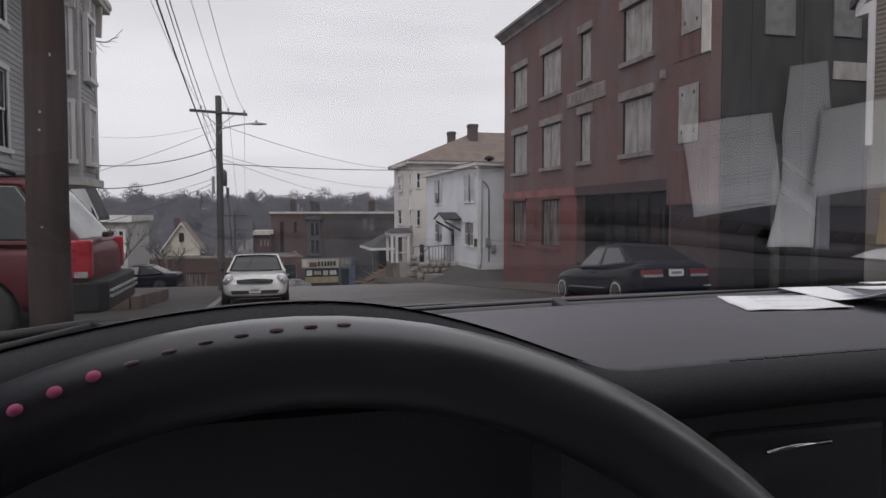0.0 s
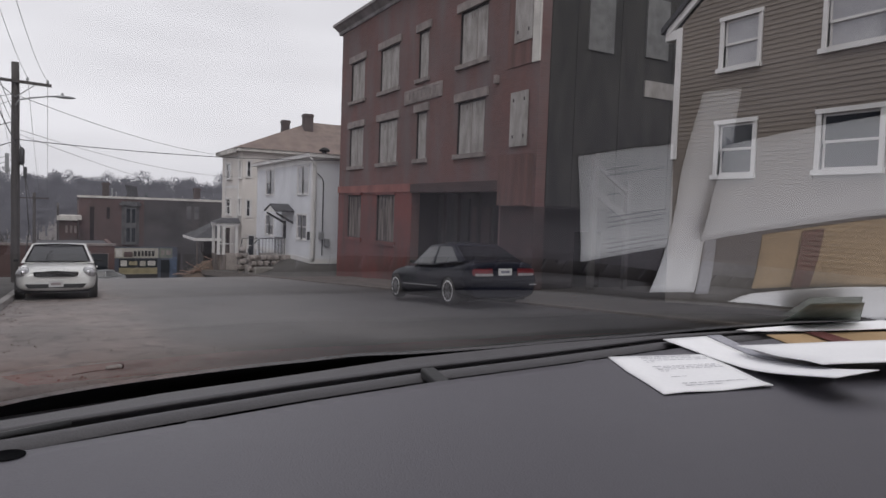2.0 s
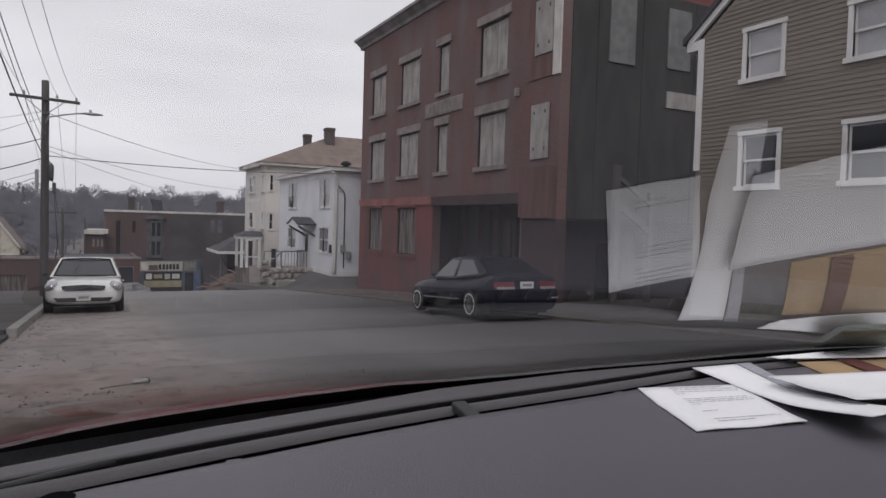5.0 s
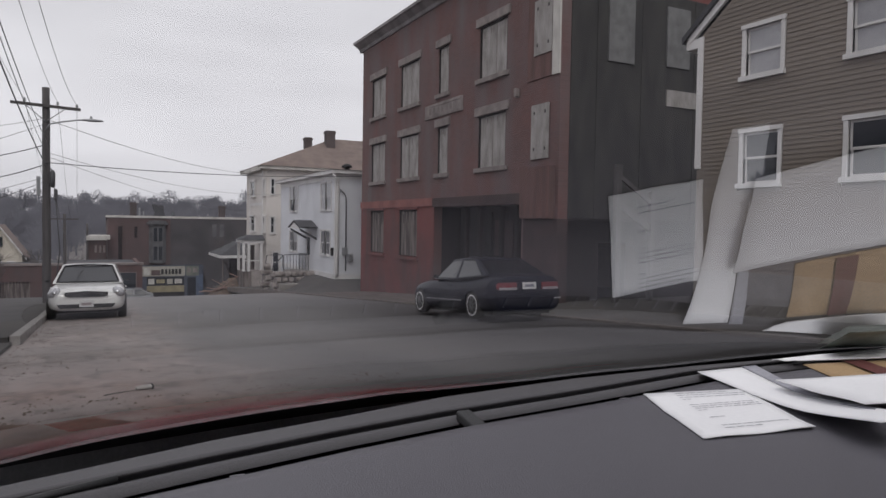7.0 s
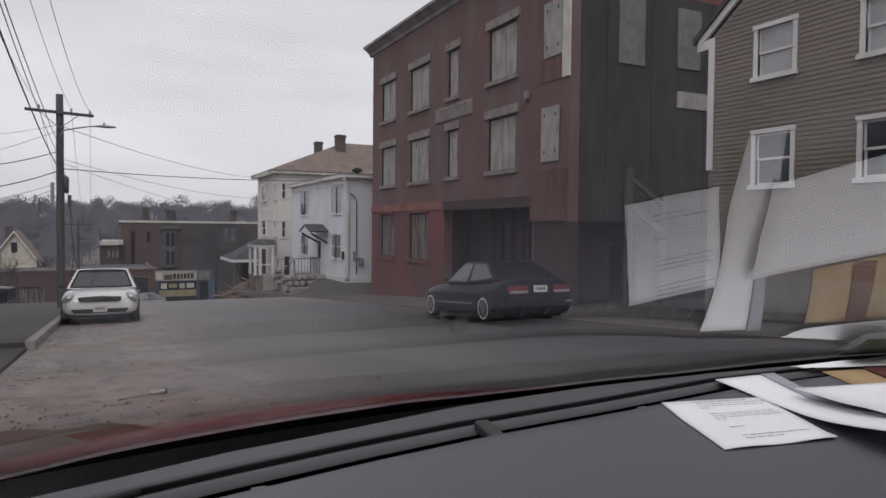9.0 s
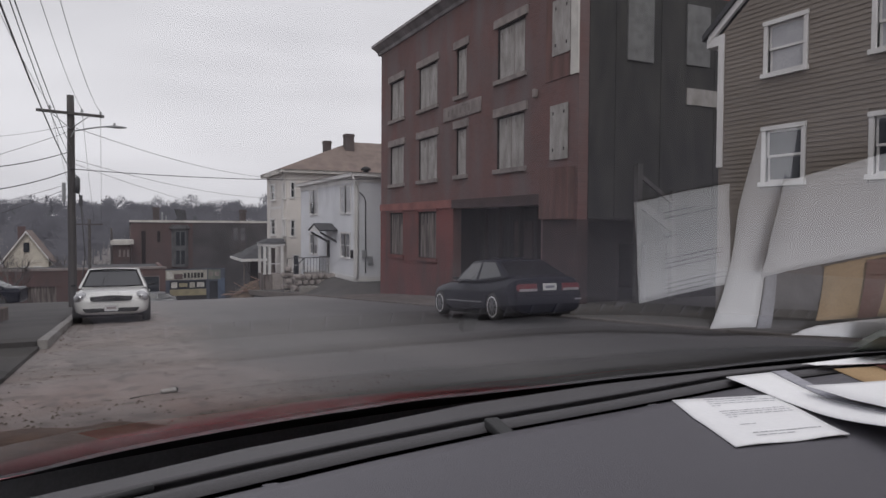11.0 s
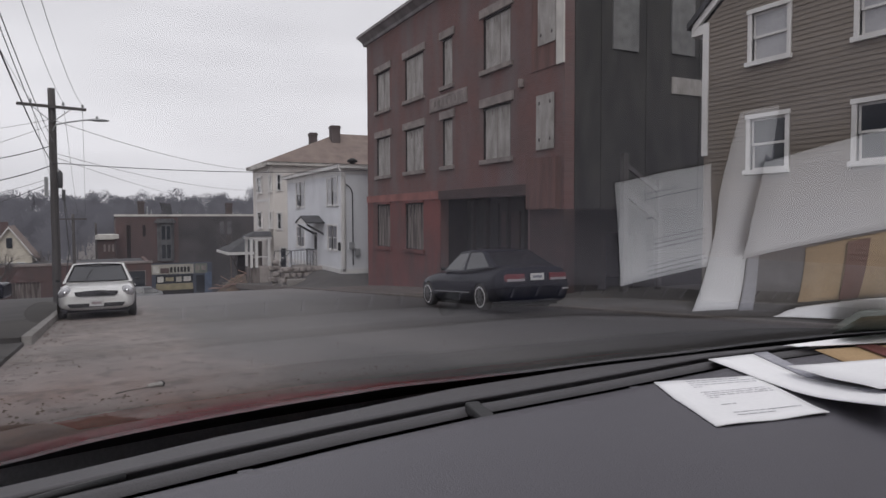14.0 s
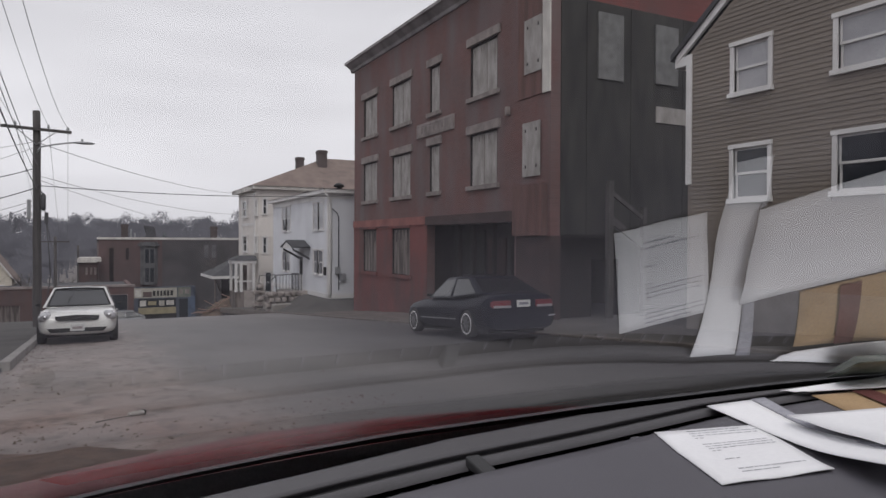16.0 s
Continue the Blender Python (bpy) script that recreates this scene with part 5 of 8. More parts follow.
def shop_block():
    root = thing("corner_shop_building", "three-storey dark brick building with a shopfront at street level", "building")
    X0, X1, Y = 1.3, 16.0, 79.0
    m = wall_frame(X0, Y, 0, "-y")
    wins = [(1.0, 1.4, -3.0, 0.65), (2.55, 2.85, -0.55, 0.65)]
    bm = bmesh.new()
    wall(bm, 0, X1 - X0, -8.5, 1.55, wins, 0.35)
    part("front_wall", bm, BRICK_FAR, root, m=m)
    for w in wins:
        q = bx("window", (w[0], w[1], 0.1, 0.16, w[2], w[3]), DARK_WOOD, root, "narrow window boarded dark", m=m)
        bx("sill", (w[0] - 0.06, w[1] + 0.06, -0.05, 0.1, w[2] - 0.1, w[2]), BRICK_FAR, q, m=m)
    bx("coping", (-0.15, X1 - X0 + 0.15, -0.12, 0.4, 1.58, 1.8), TRIM_GREY, root, "pale roof coping", m=m)
    bx("roof", (0, X1 - X0, 0.35, 12, 1.3, 1.5), SHINGLE_GREY, root, m=m)
    bx("side_wall", (0, 0.35, 0.35, 12, -8.5, 1.55), BRICK_FAR, root, m=m)
    # oriel bay with pale trim
    grey = mat("oriel_grey", (0.11, 0.11, 0.115), (0.07, 0.07, 0.075), rough=0.8, scale=1.5)
    bm = bmesh.new()
    prism(bm, [(3.95, 0, -3.2), (4.3, -0.6, -3.2), (5.3, -0.6, -3.2), (5.65, 0, -3.2)], (0, 0, 4.1))
    o = part("oriel", bm, grey, root, "grey wooden oriel bay", m=m)
    bm = bmesh.new()
    prism(bm, [(3.7, 0, 0.9), (4.1, -0.8, 0.9), (5.5, -0.8, 0.9), (5.9, 0, 0.9)], (0, 0, 0.22))
    prism(bm, [(3.9, 0, 1.12), (4.25, -0.6, 1.12), (5.35, -0.6, 1.12), (5.7, 0, 1.12)], (0, 0, 0.2))
    part("oriel_cornice", bm, grey, o, m=m)
    for z in (-2.9, -0.9):
        for u in (4.38, 4.88):
            w = bx("oriel_window", (u, u + 0.36, -0.63, -0.605, z, z + 1.45), PANE, o, m=m)
            bm = bmesh.new()
            for a, b, c, d in ((u - 0.05, u, z, z + 1.45), (u + 0.36, u + 0.41, z, z + 1.45), (u - 0.05, u + 0.41, z + 1.45, z + 1.53), (u - 0.05, u + 0.41, z - 0.08, z)):
                box(bm, a, b, -0.64, -0.605, c, d)
            part("frame", bm, grey, w, m=m)
    # darker half, covered by one grey-brown sheet
    bx("dark_half", (6.1, X1 - X0 - 0.05, -0.05, -0.005, -8.4, 1.5), mat("dark_grey_sheet", (0.07, 0.064, 0.068), (0.045, 0.043, 0.046), rough=0.9, scale=0.5, fine=6, bump=0.3), root, "dark grey sheet over the right half of the wall", m=m)
    for u in (10.4, 11.2):
        bx("dim_window", (u, u + 0.45, -0.09, -0.055, -0.4, 1.0), grey, root, m=m)
    for cx, zt in ((2.55, 3.25), (11.8, 3.1)):
        bm = bmesh.new()
        box(bm, cx - 0.32, cx + 0.32, 2.0, 2.8, 1.3, zt)
        box(bm, cx - 0.4, cx + 0.4, 1.92, 2.88, zt - 0.25, zt - 0.1)
        part("chimney", bm, CHIMNEY_BRICK, root, m=m)
    bm = bmesh.new()
    prism(bm, [(4.4, 2, 1.4), (5.75, 2, 1.4), (5.55, 2, 2.95), (4.5, 2, 3.1), (4.75, 2, 2.2)], (0, 1.5, 0))
    part("roof_hatch", bm, SHINGLE_GREY, root, m=m)
    bm = bmesh.new()
    tube(bm, [(3.2, 3, 1.4), (3.2, 3, 2.7)], 0.1, 6)
    tube(bm, [(3.6, 3, 1.4), (3.6, 3, 2.3)], 0.08, 6)
    part("vent_pipe", bm, GALV, root, m=m)
    # shopfront with its sign, the lettering as plain bars
    front = bx("shopfront", (3.1, 9.4, -0.7, -0.06, -8.2, -3.45), BLUE_FRONT, root, "blue-grey wooden shopfront", m=m)
    cream = mat("cream_sign", (0.36, 0.34, 0.3), (0.27, 0.26, 0.23), rough=0.6, scale=2, fine=30, bump=0.0)
    bx("sign_board", (3.25, 7.5, -0.78, -0.71, -4.6, -3.55), cream, front, "cream sign board with dark lettering", m=m)
    bx("sign_panel", (3.4, 4.0, -0.82, -0.785, -4.45, -3.7), TRIM_GREY, front, m=m)
    bx("sign_picture", (4.15, 5.0, -0.81, -0.785, -4.5, -3.95), BRICK_FAR, front, m=m)
    for u, w_ in ((5.1, 0.26), (5.5, 0.22), (5.85, 0.2), (6.15, 0.26), (6.5, 0.24), (6.85, 0.26)):
        bx("sign_bar", (u, u + w_, -0.8, -0.785, -4.4, -3.85), DARK_PLASTIC, front, m=m)
    bx("sign_panel", (7.6, 8.9, -0.78, -0.71, -4.6, -3.55), mat("faded_green_sign", (0.16, 0.17, 0.14), (0.1, 0.11, 0.1), rough=0.7), front, m=m)
    for u, w_ in ((7.75, 0.35), (8.3, 0.45)):
        bx("sign_bar", (u, u + w_, -0.8, -0.785, -4.25, -3.8), STONE, front, m=m)
    shop = bx("shop_window", (3.7, 7.4, -0.76, -0.71, -5.6, -4.7), PANE, front, m=m)
    for u, w_, z0, z1, mt in ((3.85, 0.6, -5.45, -4.85, TRIM_GREY), (4.65, 0.8, -5.35, -4.95, SIGN_YELLOW), (5.7, 0.55, -5.45, -4.9, cream), (6.45, 0.75, -5.4, -4.9, TRIM_GREY)):
        bx("poster", (u, u + w_, -0.79, -0.765, z0, z1), mt, shop, m=m)
    bx("ochre_panel", (3.7, 7.4, -0.8, -0.71, -6.3, -5.62), SIGN_YELLOW, front, "ochre panel below the shop window", m=m)
    bx("stall_riser", (3.3, 7.45, -0.78, -0.71, -7.2, -6.32), BLACK_VOID, front, m=m)
    bx("shop_door", (7.75, 8.6, -0.75, -0.71, -7.2, -4.8), PANE, front, m=m)
    bx("blue_panel", (8.65, 9.35, -0.77, -0.71, -7.0, -4.5), mat("blue_board_paint", (0.07, 0.1, 0.16), (0.05, 0.07, 0.11), rough=0.7), front, "blue painted boarding", m=m)


shop_block()


def porch_cottage():
    root = thing("porch_cottage", "house corner with a grey hipped porch roof and white fascia", "house")
    x0, x1, y = 10.6, 16.0, 63.5
    bm = bmesh.new()
    v = [bm.verts.new(p) for p in ((x0 - 0.6, y - 0.6, -1.7), (x1, y - 0.6, -1.7), (x1, y + 6, -1.7), (x0 - 0.6, y + 6, -1.7), (x0 + 2.8, y + 2.2, 0.35), (x1, y + 2.2, 0.4))]
    for f in ((0, 1, 5, 4), (1, 2, 5), (2, 3, 4, 5), (3, 0, 4), (0, 3, 2, 1)):
        bm.faces.new([v[i] for i in f])
    part("porch_roof", bm, SHINGLE_GREY, root)
    bx("fascia", (x0 - 0.62, x1, y - 0.62, y - 0.5, -1.92, -1.68), WHITE_PAINT, root)
    bx("fascia", (x0 - 0.62, x0 - 0.5, y - 0.5, y + 6, -1.92, -1.68), WHITE_PAINT, root)
    for px in (x0 - 0.3, x0 + 1.3, x0 + 2.6):
        bx("porch_post", (px - 0.06, px + 0.06, y - 0.4, y - 0.28, -6.5, -2.0), BOARD_DARK, root)
    bx("back_wall", (x0 + 0.6, x1, y + 1.6, y + 1.8, -7, -1.8), DARK_WOOD, root)


porch_cottage()


YARD_STONE = mat("brown_grey_fieldstone", (0.36, 0.325, 0.305), (0.17, 0.145, 0.135), rough=0.95, scale=2.5, fine=14, bump=0.6)


# ---- steps, railings and yard walls by the far houses ----
def handrail(label, pts, drop=0.9, each=0.3, material=CABLE):
    root = thing("handrail", label, "railing")
    bm = bmesh.new()
    tube(bm, pts, 0.03, 6)
    part("top_rail", bm, material, root)
    for a, b in zip(pts, pts[1:]):
        a, b = Vector(a), Vector(b)
        n = max(1, int((b - a).length / each))
        for k in range(n + 1):
            p = a.lerp(b, k / n)
            bm = bmesh.new()
            tube(bm, [p, p - Vector((0, 0, drop))], 0.016, 5)
            part("baluster", bm, material, root)


def driveway():
    """Patched asphalt that climbs from the street to the white house."""
    bm = bmesh.new()
    ny, nx, g = 22, 16, []
    for i in range(ny + 1):
        y = 32.8 + 9.6 * i / ny
        row = []
        for k in range(nx + 1):
            x = 9.3 + 8.0 * (k / nx) ** 1.6
            t = min(1.0, (x - 9.3) / 2.3)
            low, high = ground_z(10, y) + 0.03, -1.66 - 0.42 * max(0.0, (35.4 - y) / 2.6)
            row.append(bm.verts.new((x, y, low + (high - low) * t * t * (3 - 2 * t) + 0.03 * noise.noise(Vector((x, y, 2))))))
        g.append(row)
    for r0, r1 in zip(g, g[1:]):
        for k in range(nx):
            bm.faces.new((r0[k], r0[k + 1], r1[k + 1], r1[k]))
    tagged(part("driveway", bm, PAVING, smooth=True), "dark patched asphalt driveway beside the white house", "driveway", kind="structure")


driveway()
bm = bmesh.new()
for k in range(4):
    box(bm, 9.6 + k * 0.3, 11.0, 40.2, 41.7, -3.2, -2.35 + k * 0.2)
tagged(part("concrete_steps", bm, CONCRETE), "grey concrete steps up to the white house door", "steps")
tagged(bx("stoop", (10.5, 11.68, 39.6, 42.2, -3.0, -1.52), CONCRETE, bevel=0.02), "concrete stoop at the white house door", "stoop")
handrail("black iron railing along the rubble wall of the stoop", [(10.02, 40.0, -0.54), (11.5, 40.0, -0.5)], 0.98, 0.17)
handrail("black iron railing of the stoop", [(11.5, 40.05, -0.5), (11.5, 42.2, -0.55)], 0.98, 0.25)
handrail("black iron handrail sloping down the stoop steps", [(9.98, 40.0, -0.56), (9.35, 40.0, -1.2)], 0.9, 0.4)
handrail("black iron handrail at the cream house steps", [(10.6, 42.7, -0.66), (9.62, 42.7, -0.68), (9.38, 42.7, -2.0)], 0.8, 0.6)
handrail("dark pipe handrail down to the porch", [(9.4, 56.2, -2.9), (7.9, 56.8, -4.6)], 1.0, 0.8)
handrail("dark pipe handrail down to the porch", [(9.4, 58.4, -3.0), (7.6, 59.0, -4.9)], 1.0, 0.8)


def rough_stone(rnd, parent, x, y, z, sx, sy, sz):
    """One weathered block with knocked corners."""
    bm = bmesh.new()
    bmesh.ops.create_icosphere(bm, subdivisions=2, radius=1.0)
    o = Vector((rnd.uniform(0, 90), rnd.uniform(0, 90), 0))
    for v in bm.verts:
        c = v.co
        k = 1.0 / max(abs(c.x), abs(c.y), abs(c.z)) ** 0.88
        v.co = c * k * (0.86 + 0.14 * noise.noise(c * 1.6 + o))
    part("stone", bm, YARD_STONE, parent, m=Matrix.Translation((x, y, z)) @ Matrix.Rotation(rnd.uniform(-0.2, 0.2), 4, "Z") @ Matrix.Diagonal((sx, sy, sz, 1)))


def yard_wall(label, x0, x1, y, top, rows, across):
    """A dry wall of rough stones that looks up the street."""
    rnd = random.Random(int(x0 * 31 + y))
    root = thing("yard_wall", label, "wall", group="yard walls")
    base = ground_z(10, y) - 0.15
    dz, dx = (top - base) / rows, (x1 - x0) / across
    for r in range(rows):
        for c in range(across + (1 if r % 2 else 0)):
            x = x0 + dx * (c + (0.0 if r % 2 else 0.5))
            rough_stone(rnd, root, min(max(x, x0 + 0.1), x1 - 0.1), y + rnd.uniform(-0.06, 0.06), base + dz * (r + 0.5), dx * 0.54 * rnd.uniform(0.85, 1.1), 0.34, dz * 0.56)


yard_wall("pale weathered fieldstone pier beside the driveway", 9.42, 9.95, 42.9, -1.2, 5, 1)
yard_wall("pale rough fieldstone wall under the stoop railing", 9.3, 11.62, 39.4, -1.45, 4, 6)
yard_wall("low rough fieldstone wall along the driveway", 10.0, 11.6, 43.2, -1.9, 3, 4)
tagged(bx("kerb_block", (9.35, 10.45, 38.2, 38.6, -2.9, -2.08), CONCRETE, bevel=0.05), "low grey concrete edging block by the driveway", "edging")


def lumber_heap():
    """Loose planks and boards over a heap of brown earth by the porch steps."""
    rnd = random.Random(21)
    bm = bmesh.new()
    n, g = 12, []
    for i in range(n + 1):
        row = []
        for k in range(n + 1):
            x, y = 7.5 + 2.9 * k / n, 52.6 + 3.4 * i / n
            u, v = 2 * k / n - 1, 2 * i / n - 1
            row.append(bm.verts.new((x, y, ground_z(x, y) + max(0.0, 1 - u * u) * max(0.0, 1 - v * v) * (1.15 + 0.45 * noise.noise(Vector((k * 0.7, i * 0.7, 1)))) - 0.03)))
        g.append(row)
    for r0, r1 in zip(g, g[1:]):
        for k in range(n):
            bm.faces.new((r0[k], r0[k + 1], r1[k + 1], r1[k]))
    tagged(part("earth_heap", bm, DIRT, smooth=True), "heap of brown earth and rubble by the porch", "heap", kind="stuff")
    wood = mat("weathered_pinkish_lumber", (0.3, 0.2, 0.165), (0.2, 0.13, 0.11), rough=0.9, scale=3, fine=30, bump=0.2, stretch=(1, 4, 4))
    for k in range(15):
        bm = bmesh.new()
        L = rnd.uniform(1.0, 2.0)
        box(bm, -L / 2, L / 2, -0.06, 0.06, -0.02, 0.02)
        x, y = rnd.uniform(7.8, 9.9), rnd.uniform(52.8, 54.6)
        a = rnd.uniform(-0.1, 0.75) * rnd.choice((1, -1, -1))
        z = ground_z(x, y) + 0.75 + L / 2 * abs(math.sin(a)) * 0.6
        tagged(part("plank", bm, wood, m=Matrix.Translation((x, y, z)) @ Matrix.Rotation(rnd.uniform(-0.5, 0.5), 4, "Z") @ Matrix.Rotation(a, 4, "Y")), "weathered loose plank on the earth heap", "plank", group="loose planks")


lumber_heap()
tagged(bx("pale_roof_slab", (-0.3, 1.5, 76.0, 80.0, -0.65, -0.25), TRIM_GREY), "pale flat roof of a far low building", "roof")
low = thing("far_low_building", "far low brick building with a pale flat roof edge", "building")
bx("wall", (-0.6, 1.25, 84.0, 88.0, -8.5, -0.95), BRICK_FAR, low)
bx("roof_edge", (-0.7, 1.28, 83.7, 88.1, -0.95, -0.45), TRIM_GREY, low, "pale flat roof edge")
for u in (0.1, 0.55, 0.95):
    bx("window", (u, u + 0.22, 83.96, 84.0, -2.3, -1.5), STONE, low)


# ---- winter woods on the hill across the valley ----
def woods():
    rnd = random.Random(5)
    verts, faces = [], []

    def ribbon(p, q, w0, w1):
        n = len(verts)
        verts.extend([(p[0] - w0, p[1], p[2]), (p[0] + w0, p[1], p[2]), (q[0] + w1, q[1], q[2]), (q[0] - w1, q[1], q[2])])
        faces.append((n, n + 1, n + 2, n + 3))

    for row, (yy, count, span) in enumerate(((140, 70, 70), (170, 90, 85), (205, 110, 105), (245, 120, 125), (290, 130, 150), (335, 150, 175), (390, 160, 200))):
        for _ in range(count):
            x = rnd.uniform(-span, span) + 10
            y = yy + rnd.uniform(-14, 14)
            z, h = road_z(y), rnd.uniform(6, 10.5) * (1.15 if row > 4 else 1) * (1.25 if rnd.random() < 0.12 else 1)
            ribbon((x, y, z), (x + rnd.uniform(-0.5, 0.5), y, z + h * 0.75), 0.2, 0.06)
            # a rounded crown of fine twigs that fan out from its middle
            rw, rh = h * rnd.uniform(0.26, 0.4), h * rnd.uniform(0.34, 0.42)
            cz = z + h - rh
            for _ in range(420):
                a, e = rnd.uniform(0, math.tau), math.asin(rnd.uniform(-0.75, 1.0))
                k = rnd.uniform(0.15, 1.0) ** 0.6
                L = h * rnd.uniform(0.035, 0.08)
                dx, dz = math.cos(a) * math.cos(e), math.sin(e)
                p = (x + rw * k * dx, y + rw * 0.6 * k * math.sin(a) * math.cos(e), cz + rh * k * dz)
                t = math.atan2(dx, dz + 0.6) + rnd.uniform(-1.1, 1.1)
                ribbon(p, (p[0] + math.sin(t) * L, p[1], p[2] + math.cos(t) * L), 0.13, 0.05)
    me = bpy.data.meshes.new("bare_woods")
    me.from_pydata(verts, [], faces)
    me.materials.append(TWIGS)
    tagged(new("bare_woods", me), "leafless winter woods on the far hill, coloured grey for haze", "trees", kind="stuff")
    verts, faces = [], []
    for _ in range(46):
        y = rnd.uniform(200, 380)
        x = rnd.uniform(-0.5, 0.5) * y + 10
        z, h = road_z(y), rnd.uniform(6, 10.5)
        for k in range(16):
            t = k / 16
            r = (1 - t) * h * 0.2 + 0.2
            for j in range(7):
                a = rnd.uniform(0, math.tau)
                n = len(verts)
                c, s = math.cos(a), math.sin(a)
                zz = z + h * (0.12 + 0.88 * t)
                verts.extend([(x, y, zz + 0.5), (x + r * c - 0.5 * s, y + r * s + 0.5 * c, zz - 0.4), (x + r * c + 0.5 * s, y + r * s - 0.5 * c, zz - 0.5)])
                faces.append((n, n + 1, n + 2))
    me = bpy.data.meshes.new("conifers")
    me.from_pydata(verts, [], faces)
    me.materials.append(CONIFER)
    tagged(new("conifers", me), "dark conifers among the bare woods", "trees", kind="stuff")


woods()


def bare_tree(x, y, z, h, seed, spread=0.5, label="small leafless tree with dense grey twigs"):
    """A trunk that forks again and again into thin twigs."""
    rnd = random.Random(seed)
    root = thing("bare_tree", label, "tree", group="leafless trees")
    bt, bb = bmesh.new(), bmesh.new()
    tube(bt, [(x, y, z - 0.2), (x + 0.03, y, z + h * 0.15), (x, y, z + h * 0.3)], h * 0.025, 8, 0.75)

    def grow(p, d, L, r, depth):
        mid = p + d * L * 0.5 + Vector((rnd.uniform(-1, 1), rnd.uniform(-1, 1), rnd.uniform(-0.3, 0.6))) * L * 0.08
        q = p + d * L
        tube(bb, [p, mid, q], r, 5 if depth > 2 else 4, 0.6)
        if depth:
            for _ in range(rnd.choice((2, 3, 3))):
                nd = (d + Vector((rnd.uniform(-1, 1), rnd.uniform(-1, 1), rnd.uniform(-0.4, 0.7))) * spread * 1.3).normalized()
                grow(p + (q - p) * rnd.uniform(0.6, 1), nd, L * rnd.uniform(0.6, 0.82), r * 0.58, depth - 1)

    for _ in range(4):
        d = Vector((rnd.uniform(-1, 1), rnd.uniform(-1, 1), 1.2)).normalized()
        grow(Vector((x, y, z + h * rnd.uniform(0.2, 0.3))), d, h * 0.27, h * 0.013, 4)
    part("trunk", bt, BARK, root, smooth=True)
    part("crown", bb, BARK, root)


for k, (tx, ty, top) in enumerate(((-5.6, 46.0, 0.8), (-8.2, 43.5, 1.4), (-6.6, 56.0, -0.5), (-0.2, 74.0, -1.3), (12.8, 70.0, 1.5), (-3.6, 66.0, -0.5), (-1.7, 72.0, -1.6), (0.4, 77.5, -1.9))):
    tz = ground_z(tx, ty) - 0.05
    bare_tree(tx, ty, tz, top - tz, 3 + k)


def leaning_tree():
    """A bare tree behind the grey house whose twigs reach past its corner."""
    root = thing("bare_tree", "leafless tree with thin twigs behind the grey house", "tree", group="leafless trees")
    bm = bmesh.new()
    tube(bm, [(-6.3, 22.7, ground_z(-6.3, 22.7) - 0.2), (-6.25, 22.7, 2.0), (-6.1, 22.6, 5.6)], 0.1, 8, 0.5)
    part("trunk", bm, BARK, root, smooth=True)
    bm = bmesh.new()
    tube(bm, [(-6.1, 22.6, 5.6), (-5.2, 22.5, 6.4), (-4.7, 22.5, 6.55), (-4.3, 22.5, 6.54), (-4.05, 22.5, 6.72), (-3.84, 22.5, 6.96)], 0.03, 6, 0.2)
    for a, b, c in (((-4.7, 6.55), (-4.55, 6.4), (-4.36, 6.2)), ((-4.5, 6.55), (-4.42, 6.42), (-4.2, 6.4)), ((-4.3, 6.54), (-4.15, 6.58), (-3.98, 6.56)), ((-4.7, 6.55), (-4.6, 6.3), (-4.58, 6.12)), ((-4.12, 6.66), (-4.0, 6.7), (-3.9, 6.74))):
        tube(bm, [(p[0], 22.5, p[1]) for p in (a, b, c)], 0.011, 5, 0.35)
    part("twigs", bm, BARK, root)


leaning_tree()


# ---- things low in the street ----
def litter_piece():
    """A torn paper cup with a dark lid, and a thin twig beside it."""
    bm = bmesh.new()
    lathe(bm, [(0.02, -0.07), (0.03, -0.06), (0.036, 0.03), (0.04, 0.07), (0.034, 0.07)], 12, "x")
    for v in bm.verts:
        v.co.z = v.co.z * 0.6 + 0.006 * noise.noise(v.co * 30)
    x, y = 0.5, 7.15
    tilt = math.atan(0.0735)
    m = Matrix.Translation((x, y, ground_z(x, y) + 0.028)) @ Matrix.Rotation(-tilt, 4, "X") @ Matrix.Rotation(radians(28), 4, "Z")
    root = thing("litter", "crushed pale paper cup lying on the road", "litter")
    part("cup", bm, LITTER, root, m=m, smooth=True)
    bm = bmesh.new()
    lathe(bm, [(0.042, 0.0), (0.044, 0.012), (0.03, 0.02), (0.001, 0.022)], 12, "x")
    part("lid", bm, DARK_PLASTIC, root, "dark lid", m=m @ Matrix.Translation((0.072, 0, 0)) @ Matrix.Diagonal((1, 1, 0.6, 1)))
    bm = bmesh.new()
    pts = [(0.16, 6.92), (0.26, 7.0), (0.36, 7.05), (0.46, 7.1)]
    tube(bm, [(a, b, ground_z(a, b) + 0.02) for a, b in pts], 0.006, 5, 0.5)
    tagged(part("twig", bm, BARK), "thin dark twig lying on the road", "twig")


litter_piece()


